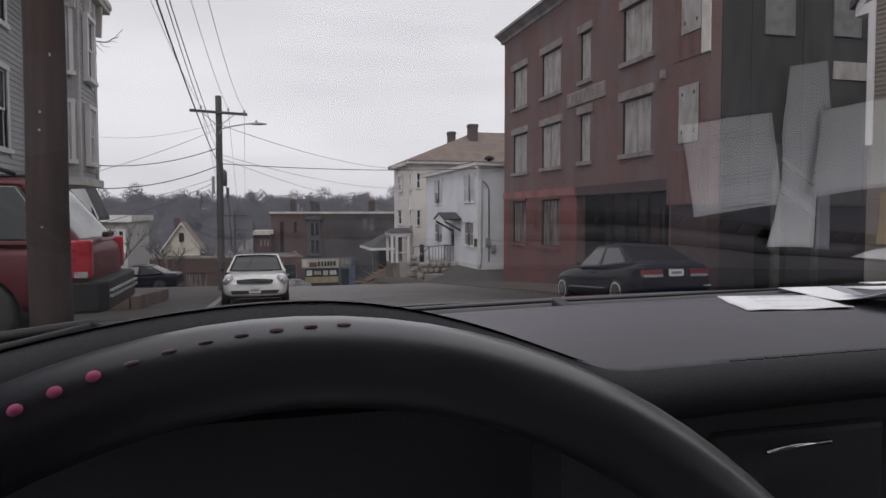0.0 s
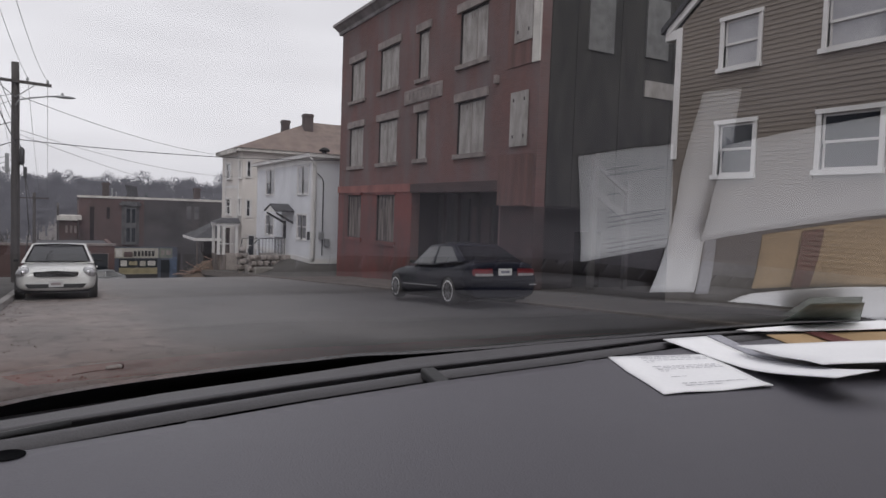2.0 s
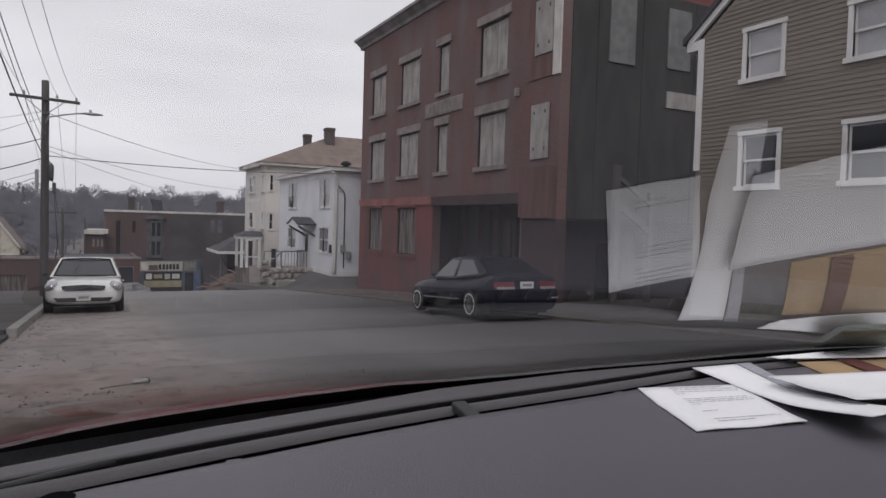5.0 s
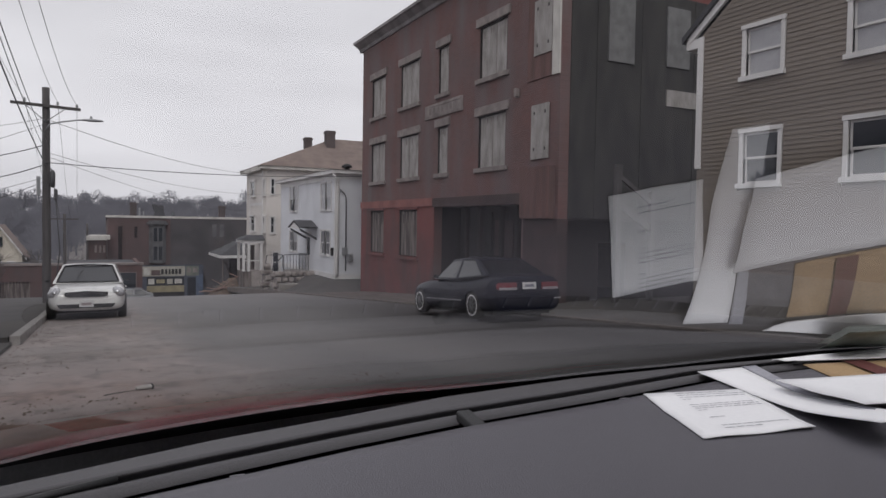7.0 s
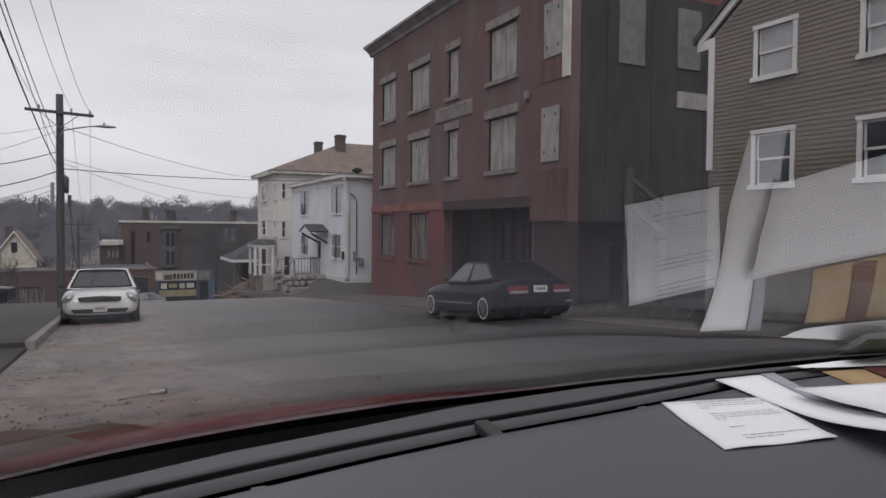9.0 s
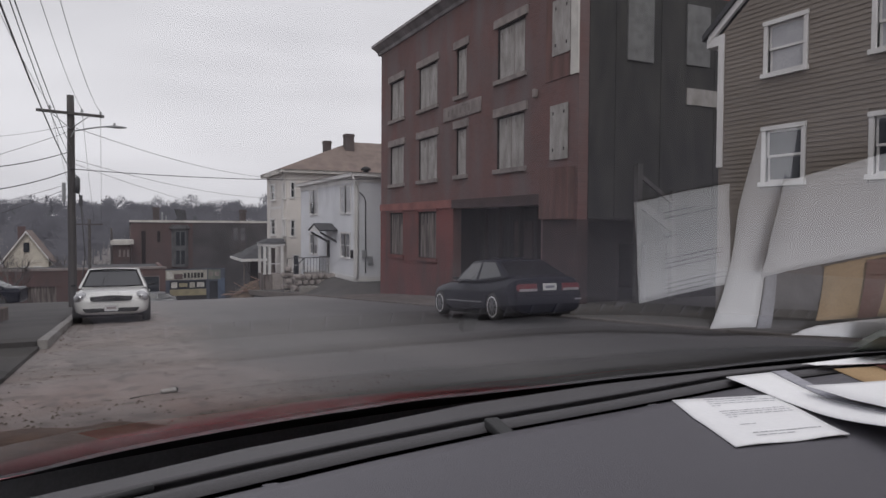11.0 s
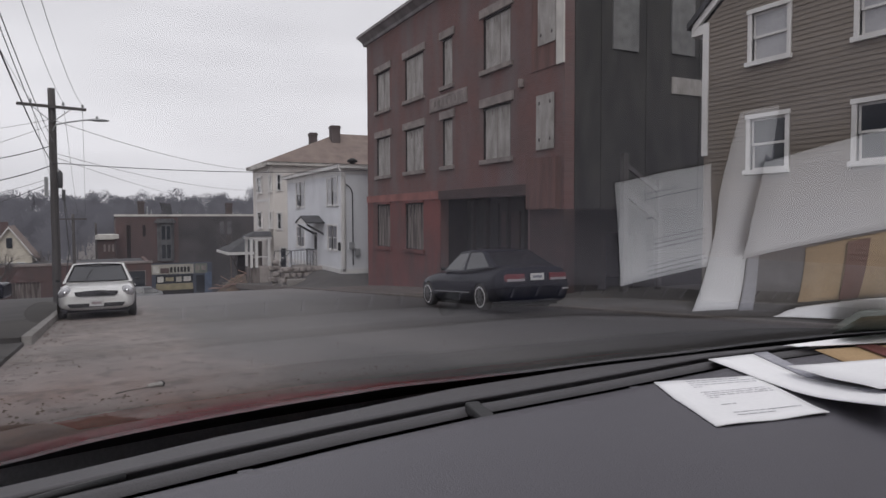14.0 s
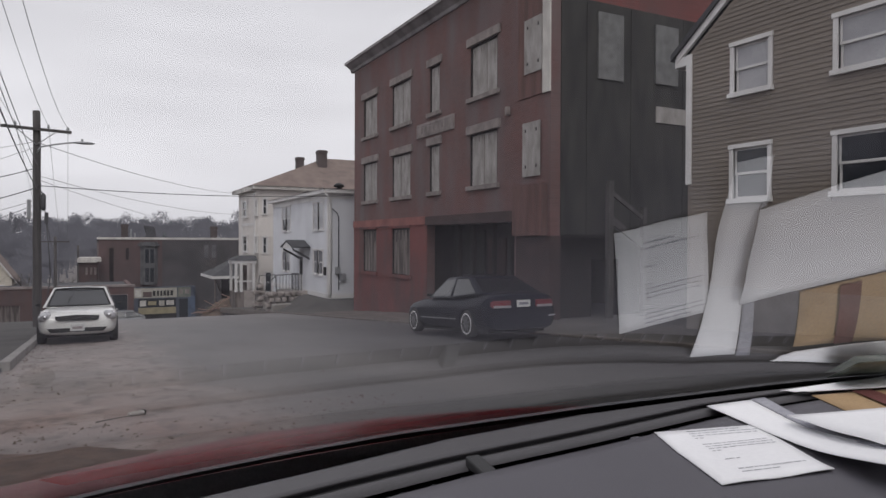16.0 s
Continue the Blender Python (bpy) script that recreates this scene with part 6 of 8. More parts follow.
def soil_mound():
    """A low spread heap of brown earth at the gutter, with clods on it."""
    rnd = random.Random(33)
    bm = bmesh.new()
    n, g = 46, []
    cx, cy = -0.4, 5.2
    for i in range(n + 1):
        row = []
        for k in range(n + 1):
            u, v = 2 * k / n - 1, 2 * i / n - 1
            x, y = cx + 1.15 * u, cy + 1.0 * v
            d = 1.0 - math.hypot(u, v) + 0.3 * noise.noise(Vector((x * 2.2, y * 2.2, 4)))
            h = max(0.0, min(1.0, d * 1.6))
            q = noise.noise(Vector((x * 7, y * 7, 1))) + 0.6 * noise.noise(Vector((x * 17, y * 17, 2)))
            row.append(bm.verts.new((x, y, ground_z(x, y) - 0.025 + h * (0.085 + 0.034 * q))))
        g.append(row)
    for r0, r1 in zip(g, g[1:]):
        for k in range(n):
            bm.faces.new((r0[k], r0[k + 1], r1[k + 1], r1[k]))
    tagged(part("soil_mound", bm, SOIL, smooth=True), "low spread of wet brown earth on the road", "soil", kind="stuff")


SOIL = mat("wet_brown_soil", (0.15, 0.09, 0.066), (0.07, 0.042, 0.033), rough=0.95, scale=5.0, fine=60, bump=0.8, amount=0.4)
soil_mound()


def debris(name, label, x0, x1, y0, y1, n, size, material, seed, lift=0.0):
    """Scattered grit and crumbs, one loose mesh."""
    rnd = random.Random(seed)
    verts, faces = [], []
    for _ in range(n):
        x, y = x0 + (x1 - x0) * rnd.random() ** 1.3, rnd.uniform(y0, y1)
        s = size * rnd.uniform(0.3, 1.0) ** 2
        z = ground_z(x, y) + lift
        k = len(verts)
        a = rnd.uniform(0, 3.14)
        c, d = math.cos(a) * s, math.sin(a) * s
        verts.extend([(x - c, y - d, z), (x + d, y - c, z), (x + c, y + d, z), (x - d * 0.8, y + c, z), (x + rnd.uniform(-0.3, 0.3) * s, y, z + s * rnd.uniform(0.35, 0.8))])
        faces.extend([(k, k + 1, k + 4), (k + 1, k + 2, k + 4), (k + 2, k + 3, k + 4), (k + 3, k, k + 4)])
    me = bpy.data.meshes.new(name)
    me.from_pydata(verts, [], faces)
    me.materials.append(material)
    return tagged(new(name, me), label, "debris", kind="stuff")


debris("road_grit", "brown grit and crumbs along the near kerb", -0.95, 3.2, 2.2, 7.0, 1500, 0.022, DIRT, 11)
debris("road_grit", "scattered grit on the worn street", -0.9, 4.5, 6.5, 18.0, 700, 0.02, DIRT, 12)
debris("leaf_litter", "dead leaves and grit in the gutter", -1.0, -0.6, 3.0, 30.0, 350, 0.03, DIRT, 13)
debris("leaf_litter", "dead leaves and dirt before the brick building", 9.3, 12.0, 10.0, 50.0, 700, 0.05, DIRT, 14, 0.045)


def verge():
    """Uneven washed-out dirt between the street and the brick building."""
    bm = bmesh.new()
    ny, nx, g = 60, 14, []
    for i in range(ny + 1):
        y = 15.5 + 18.0 * i / ny
        row = []
        for k in range(nx + 1):
            x = 9.22 + 2.9 * k / nx
            edge = min(1.0, 5 * k / nx, 5 * i / ny, 5 * (1 - i / ny))
            row.append(bm.verts.new((x, y, ground_z(10, y) + 0.04 + edge * (0.035 + 0.05 * noise.noise(Vector((x * 1.5, y * 0.9, 7))) + 0.03 * noise.noise(Vector((x * 6, y * 6, 8)))))))
        g.append(row)
    for r0, r1 in zip(g, g[1:]):
        for k in range(nx):
            bm.faces.new((r0[k], r0[k + 1], r1[k + 1], r1[k]))
    tagged(part("verge", bm, mat("washed_out_dirt", (0.13, 0.103, 0.092), (0.06, 0.049, 0.045), rough=0.97, scale=1.6, fine=30, bump=0.7, amount=0.5), smooth=True), "uneven dirt and broken paving before the brick building", "verge", kind="structure")


verge()
EARTH_BLOCK = mat("brown_stained_block", (0.16, 0.115, 0.095), (0.1, 0.07, 0.058), rough=0.95, scale=2, fine=30, bump=0.4)


def planter():
    """A raised bed of rough blocks beside the sidewalk, filled with brown earth."""
    root = thing("raised_bed", "low block-walled bed of bare brown earth beside the sidewalk", "planter")
    for k in range(9):
        y = 16.2 + k * 0.55
        z = ground_z(-3, y) + 0.14
        bx("block", (-2.75, -2.55, y, y + 0.53, z - 0.2, z + 0.3), EARTH_BLOCK, root, bevel=0.02)
    for k in range(4):
        x = -4.6 + k * 0.46
        bx("block", (x, x + 0.45, 16.2, 16.42, ground_z(-3, 16.2), ground_z(-3, 16.2) + 0.45), EARTH_BLOCK, root, bevel=0.02)
    bm = bmesh.new()
    n, g = 10, []
    for i in range(n + 1):
        g.append([bm.verts.new((-4.9 + 2.2 * k / n, 16.35 + 4.8 * i / n, ground_z(-3, 16.35 + 4.8 * i / n) + 0.38 + 0.05 * noise.noise(Vector((k * 0.6, i * 0.6, 3))))) for k in range(n + 1)])
    for r0, r1 in zip(g, g[1:]):
        for k in range(n):
            bm.faces.new((r0[k], r0[k + 1], r1[k + 1], r1[k]))
    part("earth", bm, DIRT, root, smooth=True)


planter()


# ---- the car that the camera sits in ----
def lerp_curve(table, x):
    """A smooth value at x from a few (x, value) pairs."""
    xs, ys = [p[0] for p in table], [p[1] for p in table]
    return float(np.interp(x, xs, ys))


GLASS_EDGE = [(-0.6, 0.02), (-0.3, 0.3), (-0.2, 0.44), (-0.11, 0.6), (-0.01, 0.683), (0.077, 0.708), (0.185, 0.742), (0.318, 0.768), (0.47, 0.803), (0.69, 0.822), (0.93, 0.818), (1.2, 0.798), (1.7, 0.7)]
SEAM = [(-0.034, 0.452), (-0.03, 0.512), (-0.02, 0.572), (0.0, 0.604), (0.075, 0.623), (0.174, 0.647), (0.295, 0.672), (0.43, 0.694), (0.63, 0.713), (0.87, 0.742), (1.2, 0.74), (1.6, 0.665)]
BORDER = [(-0.7, -0.2), (-0.1, -0.175), (-0.01, -0.15), (0.03, -0.095), (0.06, -0.068), (0.13, -0.042), (0.2, -0.034), (0.3, -0.028), (0.38, -0.034), (0.43, -0.024), (0.48, -0.04), (0.55, -0.062), (0.7, -0.075), (0.82, -0.054), (0.96, -0.045), (1.08, -0.004), (1.24, 0.03), (1.75, 0.05)]


def hood_bump(x, y):
    """The instrument hood: a rounded rise over the dials."""
    u = min(1.0, abs(x - 0.062) / (0.166 if x > 0.062 else 0.225))
    g = (1 - u * u) ** 1.5
    t = min(1.0, max(0.0, (0.42 - y) / 0.27))
    return 0.042 * g * t * t * (3 - 2 * t)


def lift_line(x, y):
    """The plane that loose papers lie along."""
    return (1.262 - 0.1 * y if y < 0.62 else 1.2 - 0.005 * (y - 0.62)) + hood_bump(x, y)


def dash_z(x, y):
    t = min(1.0, max(0.0, (y - 0.42) / 0.22))
    return lift_line(x, y) + 0.0085 * t * t * (3 - 2 * t)


def dash_front(x):
    """Where the dash top ends towards the seats."""
    g = math.exp(-abs((x - 0.06) / 0.17) ** 4)
    return 0.14 + 0.06 * min(0.25, max(0.0, x - 0.15)) - 0.012 * g


def strip(bm, x0, x1, n, f0, f1, z0, z1, m=4):
    """A lofted ribbon across the car between two lines y = f0(x), f1(x), with heights z0(x, y), z1(x, y)."""
    rows = []
    for i in range(n + 1):
        x = x0 + (x1 - x0) * i / n
        row = []
        for k in range(m + 1):
            t = k / m
            y = f0(x) + (f1(x) - f0(x)) * t
            row.append(bm.verts.new((x, y, z0(x, y) * (1 - t) + z1(x, y) * t)))
        rows.append(row)
    for a, b in zip(rows, rows[1:]):
        for k in range(m):
            bm.faces.new((a[k], b[k], b[k + 1], a[k + 1]))


def thicken(ob, d):
    if sum(p.normal.z for p in ob.data.polygons) < 0:
        ob.data.flip_normals()
    s = ob.modifiers.new("solidify", "SOLIDIFY")
    s.thickness, s.offset = d, -1.0
    return ob


def own_car():
    root = thing("car_cabin", "front of a red car seen from its driver's seat, charcoal dashboard", "car")
    seam = lambda x: lerp_curve(SEAM, x)
    edge = lambda x: lerp_curve(GLASS_EDGE, x)
    # main top pad, from the front edge to the defroster slot
    bm = bmesh.new()
    back = lambda x: min(seam(x) - 0.032, edge(x) - 0.08) if x > -0.034 else min(0.47, edge(x) - 0.06)
    strip(bm, -0.62, 1.75, 150, dash_front, back, dash_z, dash_z, 26)
    dash = thicken(part("dash_top", bm, DASH, root, "charcoal grained vinyl dash top", smooth=True), 0.012)
    # black instrument hood over the dials
    bm = bmesh.new()
    strip(bm, -0.45, 0.205, 70, lambda x: dash_front(x) - 0.001, lambda x: 0.36 - 0.1 * max(0.0, (x - 0.12) / 0.085) ** 2, lambda x, y: dash_z(x, y) + 0.0009, lambda x, y: dash_z(x, y) + 0.0009, 22)
    part("instrument_hood", bm, DASH_DARK, root, "black vinyl instrument hood", smooth=True)
    # rounded front lip with a stitched seam
    bm = bmesh.new()
    rows = []
    for i in range(151):
        x = -0.62 + 2.37 * i / 150
        y = dash_front(x)
        z = dash_z(x, y)
        rows.append([bm.verts.new(p) for p in ((x, y, z), (x, y - 0.007, z - 0.004), (x, y - 0.011, z - 0.012), (x, y - 0.009, z - 0.022), (x, y + 0.004, z - 0.03), (x, y + 0.06, z - 0.034))])
    for a, b in zip(rows, rows[1:]):
        for k in range(5):
            bm.faces.new((a[k], b[k], b[k + 1], a[k + 1]))
    part("dash_lip", bm, DEEP, root, "black front roll of the dash", smooth=True)
    bm = bmesh.new()
    for off, w in ((0.004, 0.0012),):
        for i in range(87):
            x = 0.3 + i * 0.0125
            y = dash_front(x) + off
            z = dash_z(x, y) + 0.0012
            box(bm, x, x + 0.009, y - w, y + w, z - 0.002, z - 0.0004)
    part("stitching", bm, DASH_DARK, dash, "dark thread stitching")
    bm = bmesh.new()
    strip(bm, 0.29, 1.7, 60, lambda x: dash_front(x) + 0.0065, lambda x: dash_front(x) + 0.009, lambda x, y: dash_z(x, y) + 0.0009, lambda x, y: dash_z(x, y) + 0.0009, 1)
    part("seam_groove", bm, DASH_DARK, dash)
    # defroster: an open vent with vanes, a rounded bar along its far side, a slot, then the far pad
    bm = bmesh.new()
    rows = []
    prof = ((0.0015, -0.0085), (0.003, -0.0055), (0.007, -0.0025), (0.013, -0.0015), (0.019, -0.003), (0.0225, -0.006), (0.0235, -0.014))
    for x in np.linspace(-0.02, 1.75, 110):
        rows.append([bm.verts.new((x, seam(x) + dy, dash_z(x, seam(x)) + dz)) for dy, dz in prof])
    for p, q in zip(rows, rows[1:]):
        for k in range(len(prof) - 1):
            bm.faces.new((p[k], q[k], q[k + 1], p[k + 1]))
    part("defroster_bar", bm, BAR, root, "grey rounded defroster bar", smooth=True)
    bm = bmesh.new()
    strip(bm, -0.034, 1.75, 90, lambda x: back(x) - 0.004, lambda x: seam(x) + 0.042, lambda x, y: dash_z(x, y) - 0.024, lambda x, y: dash_z(x, y) - 0.024, 1)
    vent = part("defroster_trough", bm, BAR, root, "black defroster trough")
    bm = bmesh.new()
    strip(bm, -0.03, 1.75, 90, lambda x: seam(x) + 0.0225, lambda x: seam(x) + 0.038, lambda x, y: dash_z(x, y) - 0.009, lambda x, y: dash_z(x, y) - 0.009, 1)
    part("slot_floor", bm, BAR, vent, smooth=True)
    bm = bmesh.new()
    strip(bm, -0.034, 1.75, 90, lambda x: seam(x) + 0.039, lambda x: seam(x) + 0.0415, lambda x, y: dash_z(x, y) - 0.024, lambda x, y: dash_z(x, y) - 0.004, 1)
    part("trough_wall", bm, BAR, vent)
    for k in range(34):
        x = 0.09 + k * 0.0375
        y = seam(x)
        z = dash_z(x, y)
        bx("vane", (x - 0.0012, x + 0.0012, back(x) - 0.003, y, z - 0.016, z - 0.0125), DASH, vent)
    for x in (0.19, 0.668):
        y = back(x)
        bx("tab", (x - 0.007, x + 0.006, y - 0.003, y + 0.01, dash_z(x, y) - 0.008, dash_z(x, y) - 0.002), DASH, root, bevel=0.001)
    # far pad up to the glass
    bm = bmesh.new()
    strip(bm, -0.034, 1.75, 110, lambda x: min(seam(x) + 0.034, edge(x) - 0.012), edge, lambda x, y: dash_z(x, y), lambda x, y: dash_z(x, y) - 0.006, 5)
    thicken(part("far_pad", bm, BAR, root, smooth=True), 0.003)
    bm = bmesh.new()
    strip(bm, -0.62, -0.034, 40, lambda x: min(0.47, edge(x) - 0.06) - 0.0005, edge, dash_z, lambda x, y: dash_z(x, y) - 0.004, 6)
    thicken(part("corner_pad", bm, DASH_DARK, root, smooth=True), 0.01)
    # groove that curls round the driver's end of the defroster
    bm = bmesh.new()
    pts = [(x, y, dash_z(x, y) - 0.0022) for x, y in ((-0.036, 0.46), (-0.034, 0.5), (-0.028, 0.555), (-0.012, 0.6), (0.01, 0.625), (0.05, 0.642), (0.1, 0.66))]
    tube(bm, pts, 0.0032, 6)
    part("end_groove", bm, DASH_DARK, dash, smooth=True)
    # light sensor bracket and small oval grille
    y = seam(0.445)
    z = dash_z(0.445, y)
    bm = bmesh.new()
    v = box(bm, 0.436, 0.454, y - 0.034, y + 0.008, z - 0.008, z + 0.006)
    for k in (4, 5):
        v[k].co.z -= 0.007
    part("sensor_bracket", bm, DASH_DARK, root, "black plastic sensor bracket", bevel=0.003)
    bm = bmesh.new()
    lathe(bm, [(0.001, 0.0), (0.021, 0.0), (0.023, -0.002), (0.023, -0.004)], 24, "z")
    part("oval_grille", bm, mat("black_mesh", (0.006, 0.006, 0.007), (0.01, 0.01, 0.011), rough=1.0, scale=90, fine=900, bump=0.2, spec=0.0), root, m=Matrix.Translation((0.062, 0.58, dash_z(0.062, 0.58) + 0.0017)) @ Matrix.Rotation(radians(-3.2), 4, "X") @ Matrix.Diagonal((0.5, 0.55, 0.3, 1)))
    # the pad dips behind its crest and runs on below the glass
    bm = bmesh.new()
    strip(bm, -0.62, 1.75, 90, lambda x: edge(x) + 0.001, lambda x: edge(x) + 0.13, lambda x, y: dash_z(x, y) - 0.008, lambda x, y: dash_z(x, y) - 0.053, 3)
    thicken(part("pad_dip", bm, COWL, root, smooth=True), 0.01)
    # black sheets added below the glass to block the red hood's reflection
    bm = bmesh.new()
    strip(bm, -0.7, 0.02, 20, lambda x: edge(x) + 0.128, lambda x: 1.035, lambda x, y: 1.13, lambda x, y: 1.02, 4)
    thicken(part("mirror_block_end", bm, COWL, root, "black sheet added below the glass end against the hood's reflection"), 0.01)
    bm = bmesh.new()
    strip(bm, 0.02, 1.75, 45, lambda x: edge(x) + 0.128, lambda x: 1.035, lambda x, y: 1.13, lambda x, y: 1.02, 4)
    thicken(part("mirror_block", bm, COWL, root, "black sheet added below the glass against the hood's reflection"), 0.01)
    bm = bmesh.new()
    tube(bm, [(-0.3, 0.5, 1.206), (-0.2, 0.57, 1.212), (-0.13, 0.625, 1.214), (-0.115, 0.635, 1.2)], 0.006, 6)
    tube(bm, [(-0.26, 0.45, 1.207), (-0.19, 0.5, 1.21), (-0.13, 0.612, 1.213)], 0.004, 6)
    part("wiper_arm", bm, DASH_DARK, root, "black wiper arm at rest", smooth=True)
    bm = bmesh.new()
    crest = [(-0.45, 0.845), (-0.12, 0.906), (0.04, 0.927), (0.2, 0.943), (0.34, 0.953), (0.5, 0.96), (0.65, 0.961), (0.8, 0.96), (1.0, 0.951), (1.2, 0.941), (1.5, 0.92)]
    hx = lambda x, y: lerp_curve(crest, x) - 0.17 * (y - 1.8) - 0.5 * max(0.0, y - 1.8) ** 1.5
    strip(bm, -0.42, 1.45, 60, lambda x: 1.045, lambda x: 2.1 - 0.2 * ((x - 0.5) / 0.9) ** 2, hx, hx, 14)
    # paler than the car's red: glass haze and sky sheen put into the colour
    thicken(part("hood", bm, mat("hazed_red_hood_paint", (0.42, 0.06, 0.072), (0.34, 0.058, 0.068), rough=0.34, scale=2.0, fine=150, bump=0.0, coat=0.7, spec=0.5), root, "red painted hood", smooth=True), 0.03)
    bm = bmesh.new()
    box(bm, -0.4, 1.43, 1.18, 1.95, 0.1, 0.68)
    part("front_body", bm, RED_CAR, root, "red front body below the hood", bevel=0.08)
    # dark fascia under the lip, vent with a bright tab, instrument binnacle
    bm = bmesh.new()
    box(bm, 0.2, 1.7, 0.16, 0.2, 0.75, 1.222)
    box(bm, -0.62, -0.24, 0.16, 0.2, 0.75, 1.222)
    box(bm, -0.24, 0.2, 0.2, 0.24, 0.75, 1.22)
    part("fascia", bm, DEEP, root, "black dash fascia")
    bm = bmesh.new()
    tube(bm, [(x, 0.151, 1.226 + 0.012 * (x - 0.2)) for x in np.linspace(0.2, 1.2, 20)], 0.0013, 6)
    part("trim_line", bm, LEATHER, root, smooth=True)
    v = bx("vent", (0.29, 0.41, 0.152, 0.162, 1.12, 1.205), DEEP, root, "black air vent", bevel=0.004)
    bm = bmesh.new()
    tube(bm, [(0.3165, 0.143, 1.1965), (0.333, 0.142, 1.1988), (0.36, 0.143, 1.199)], 0.0016, 8)
    part("vent_tab", bm, CHROME, v, "bright metal vent tab", smooth=True)
    # steering wheel: leather rim with pink stitching, spokes and hub
    wm = Matrix.Translation((0.0545, -0.044, 1.1268)) @ Matrix.Rotation(radians(-20), 4, "X")
    R, r = 0.173, 0.0125
    rings = []
    for i in range(96):
        a = math.tau * i / 96
        rings.append([((R + r * math.cos(b)) * math.cos(a), 1.15 * r * math.sin(b), (R + r * math.cos(b)) * math.sin(a)) for b in (math.tau * k / 16 for k in range(16))])
    seam_b = lambda a: 50 + 1.15 * (math.degrees(a) - 86.3)
    bm = bmesh.new()
    vs = [[bm.verts.new(p) for p in ring] for ring in rings]
    for i in range(96):
        p, q = vs[i], vs[(i + 1) % 96]
        for k in range(16):
            bm.faces.new((p[k], q[k], q[(k + 1) % 16], p[(k + 1) % 16]))
    rim = part("steering_rim", bm, LEATHER, root, "black leather steering wheel rim with pink stitching", m=wm, smooth=True)
    # greyer pink for the first seven, thinner stitches
    GREY_PINK = mat("greyish_pink_thread", (0.36, 0.25, 0.29), (0.22, 0.15, 0.18), rough=0.9, scale=60, fine=400, bump=0.1)
    for i in range(24):
        a = radians(86.3 + i * 2.75)
        bm = bmesh.new()
        bmesh.ops.create_icosphere(bm, subdivisions=2, radius=0.00145 if i > 6 else 0.00085)
        bmesh.ops.scale(bm, vec=(1.2, 1.0, 1.0) if i > 6 else (2.2, 0.7, 0.7), verts=bm.verts)
        b = radians(min(85.0, seam_b(a)))
        at = Vector(((R + r * math.cos(b)) * math.cos(a), -1.15 * r * math.sin(b), (R + r * math.cos(b)) * math.sin(a)))
        part("stitch", bm, PINK if i > 6 else GREY_PINK, rim, m=wm @ Matrix.Translation(at) @ Matrix.Rotation(-a + radians(90), 4, "Y"), smooth=True)
    bm = bmesh.new()
    box(bm, -0.168, 0.168, -0.006, 0.012, -0.03, 0.02)
    box(bm, -0.02, 0.02, -0.006, 0.012, -0.17, -0.02)
    part("spokes", bm, HUB, root, m=wm, bevel=0.006)
    bm = bmesh.new()
    lathe(bm, [(0.001, -0.03), (0.06, -0.028), (0.075, -0.01), (0.07, 0.03), (0.03, 0.12)], 28, "y")
    part("hub", bm, HUB, root, m=wm, smooth=True)
    # windscreen, and plain panels that close the cabin
    pane = lambda x, d, off=0.0: (x, 0.879 - 0.181 * (x - 0.682) ** 2 - d - 0.37 * off, 1.2 + 0.3984 * d + 0.147 * d * d - 0.93 * off)
    bm = bmesh.new()
    rows = []
    for i in range(81):
        x = -0.72 + 2.5 * i / 80
        rows.append([bm.verts.new(pane(x, d)) for d in np.linspace(-0.27, 0.98, 30)])
    for a, b in zip(rows, rows[1:]):
        for k in range(29):
            bm.faces.new((a[k], b[k], b[k + 1], a[k + 1]))
    ws = part("windscreen", bm, screen_glass(), root, "raked clear windscreen mirroring the dash", smooth=True)
    if ws.data.polygons[0].normal.z > 0:
        ws.data.flip_normals()
    ws.visible_shadow = False
    # black printed border along the foot of the glass
    bm = bmesh.new()
    rows = []
    for i in range(101):
        x = -0.7 + 2.45 * i / 100
        top = sum(lerp_curve(BORDER, x + k * 0.012) for k in range(-2, 3)) / 5
        rows.append([bm.verts.new(pane(x, top + (-0.255 - top) * k / 8, 0.002)) for k in range(9)])
    for a, b in zip(rows, rows[1:]):
        for k in range(8):
            bm.faces.new((a[k], b[k], b[k + 1], a[k + 1]))
    part("glass_border", bm, mat("dark_glass_border", (0.07, 0.07, 0.074), (0.085, 0.085, 0.09), rough=0.95, scale=20, fine=300, bump=0.0, spec=0.0), ws, "black printed border of the windscreen", smooth=True)
    bm = bmesh.new()
    rows = []
    for i in range(61):
        x = -0.7 + 2.45 * i / 60
        p = pane(x, -0.235, 0.0022)
        rows.append([bm.verts.new(p), bm.verts.new((x, p[1] + 0.004, 0.98))])
    for a, b in zip(rows, rows[1:]):
        bm.faces.new((a[0], b[0], b[1], a[1]))
    # unlit pit: the missing light is put into a pale bulkhead colour
    part("bulkhead", bm, mat("lightened_bulkhead_plastic", (0.46, 0.46, 0.49), (0.38, 0.38, 0.4), rough=0.85, scale=6, fine=200, bump=0.15, spec=0.2), root, "bulkhead below the glass, coloured pale to lift its shade")
    top_y, top_z = -0.15, 1.72
    bm = bmesh.new()
    box(bm, -0.7, 1.8, -2.2, top_y + 0.06, top_z - 0.02, top_z + 0.05)
    box(bm, -0.7, 1.8, -2.3, -2.2, 0.3, top_z)
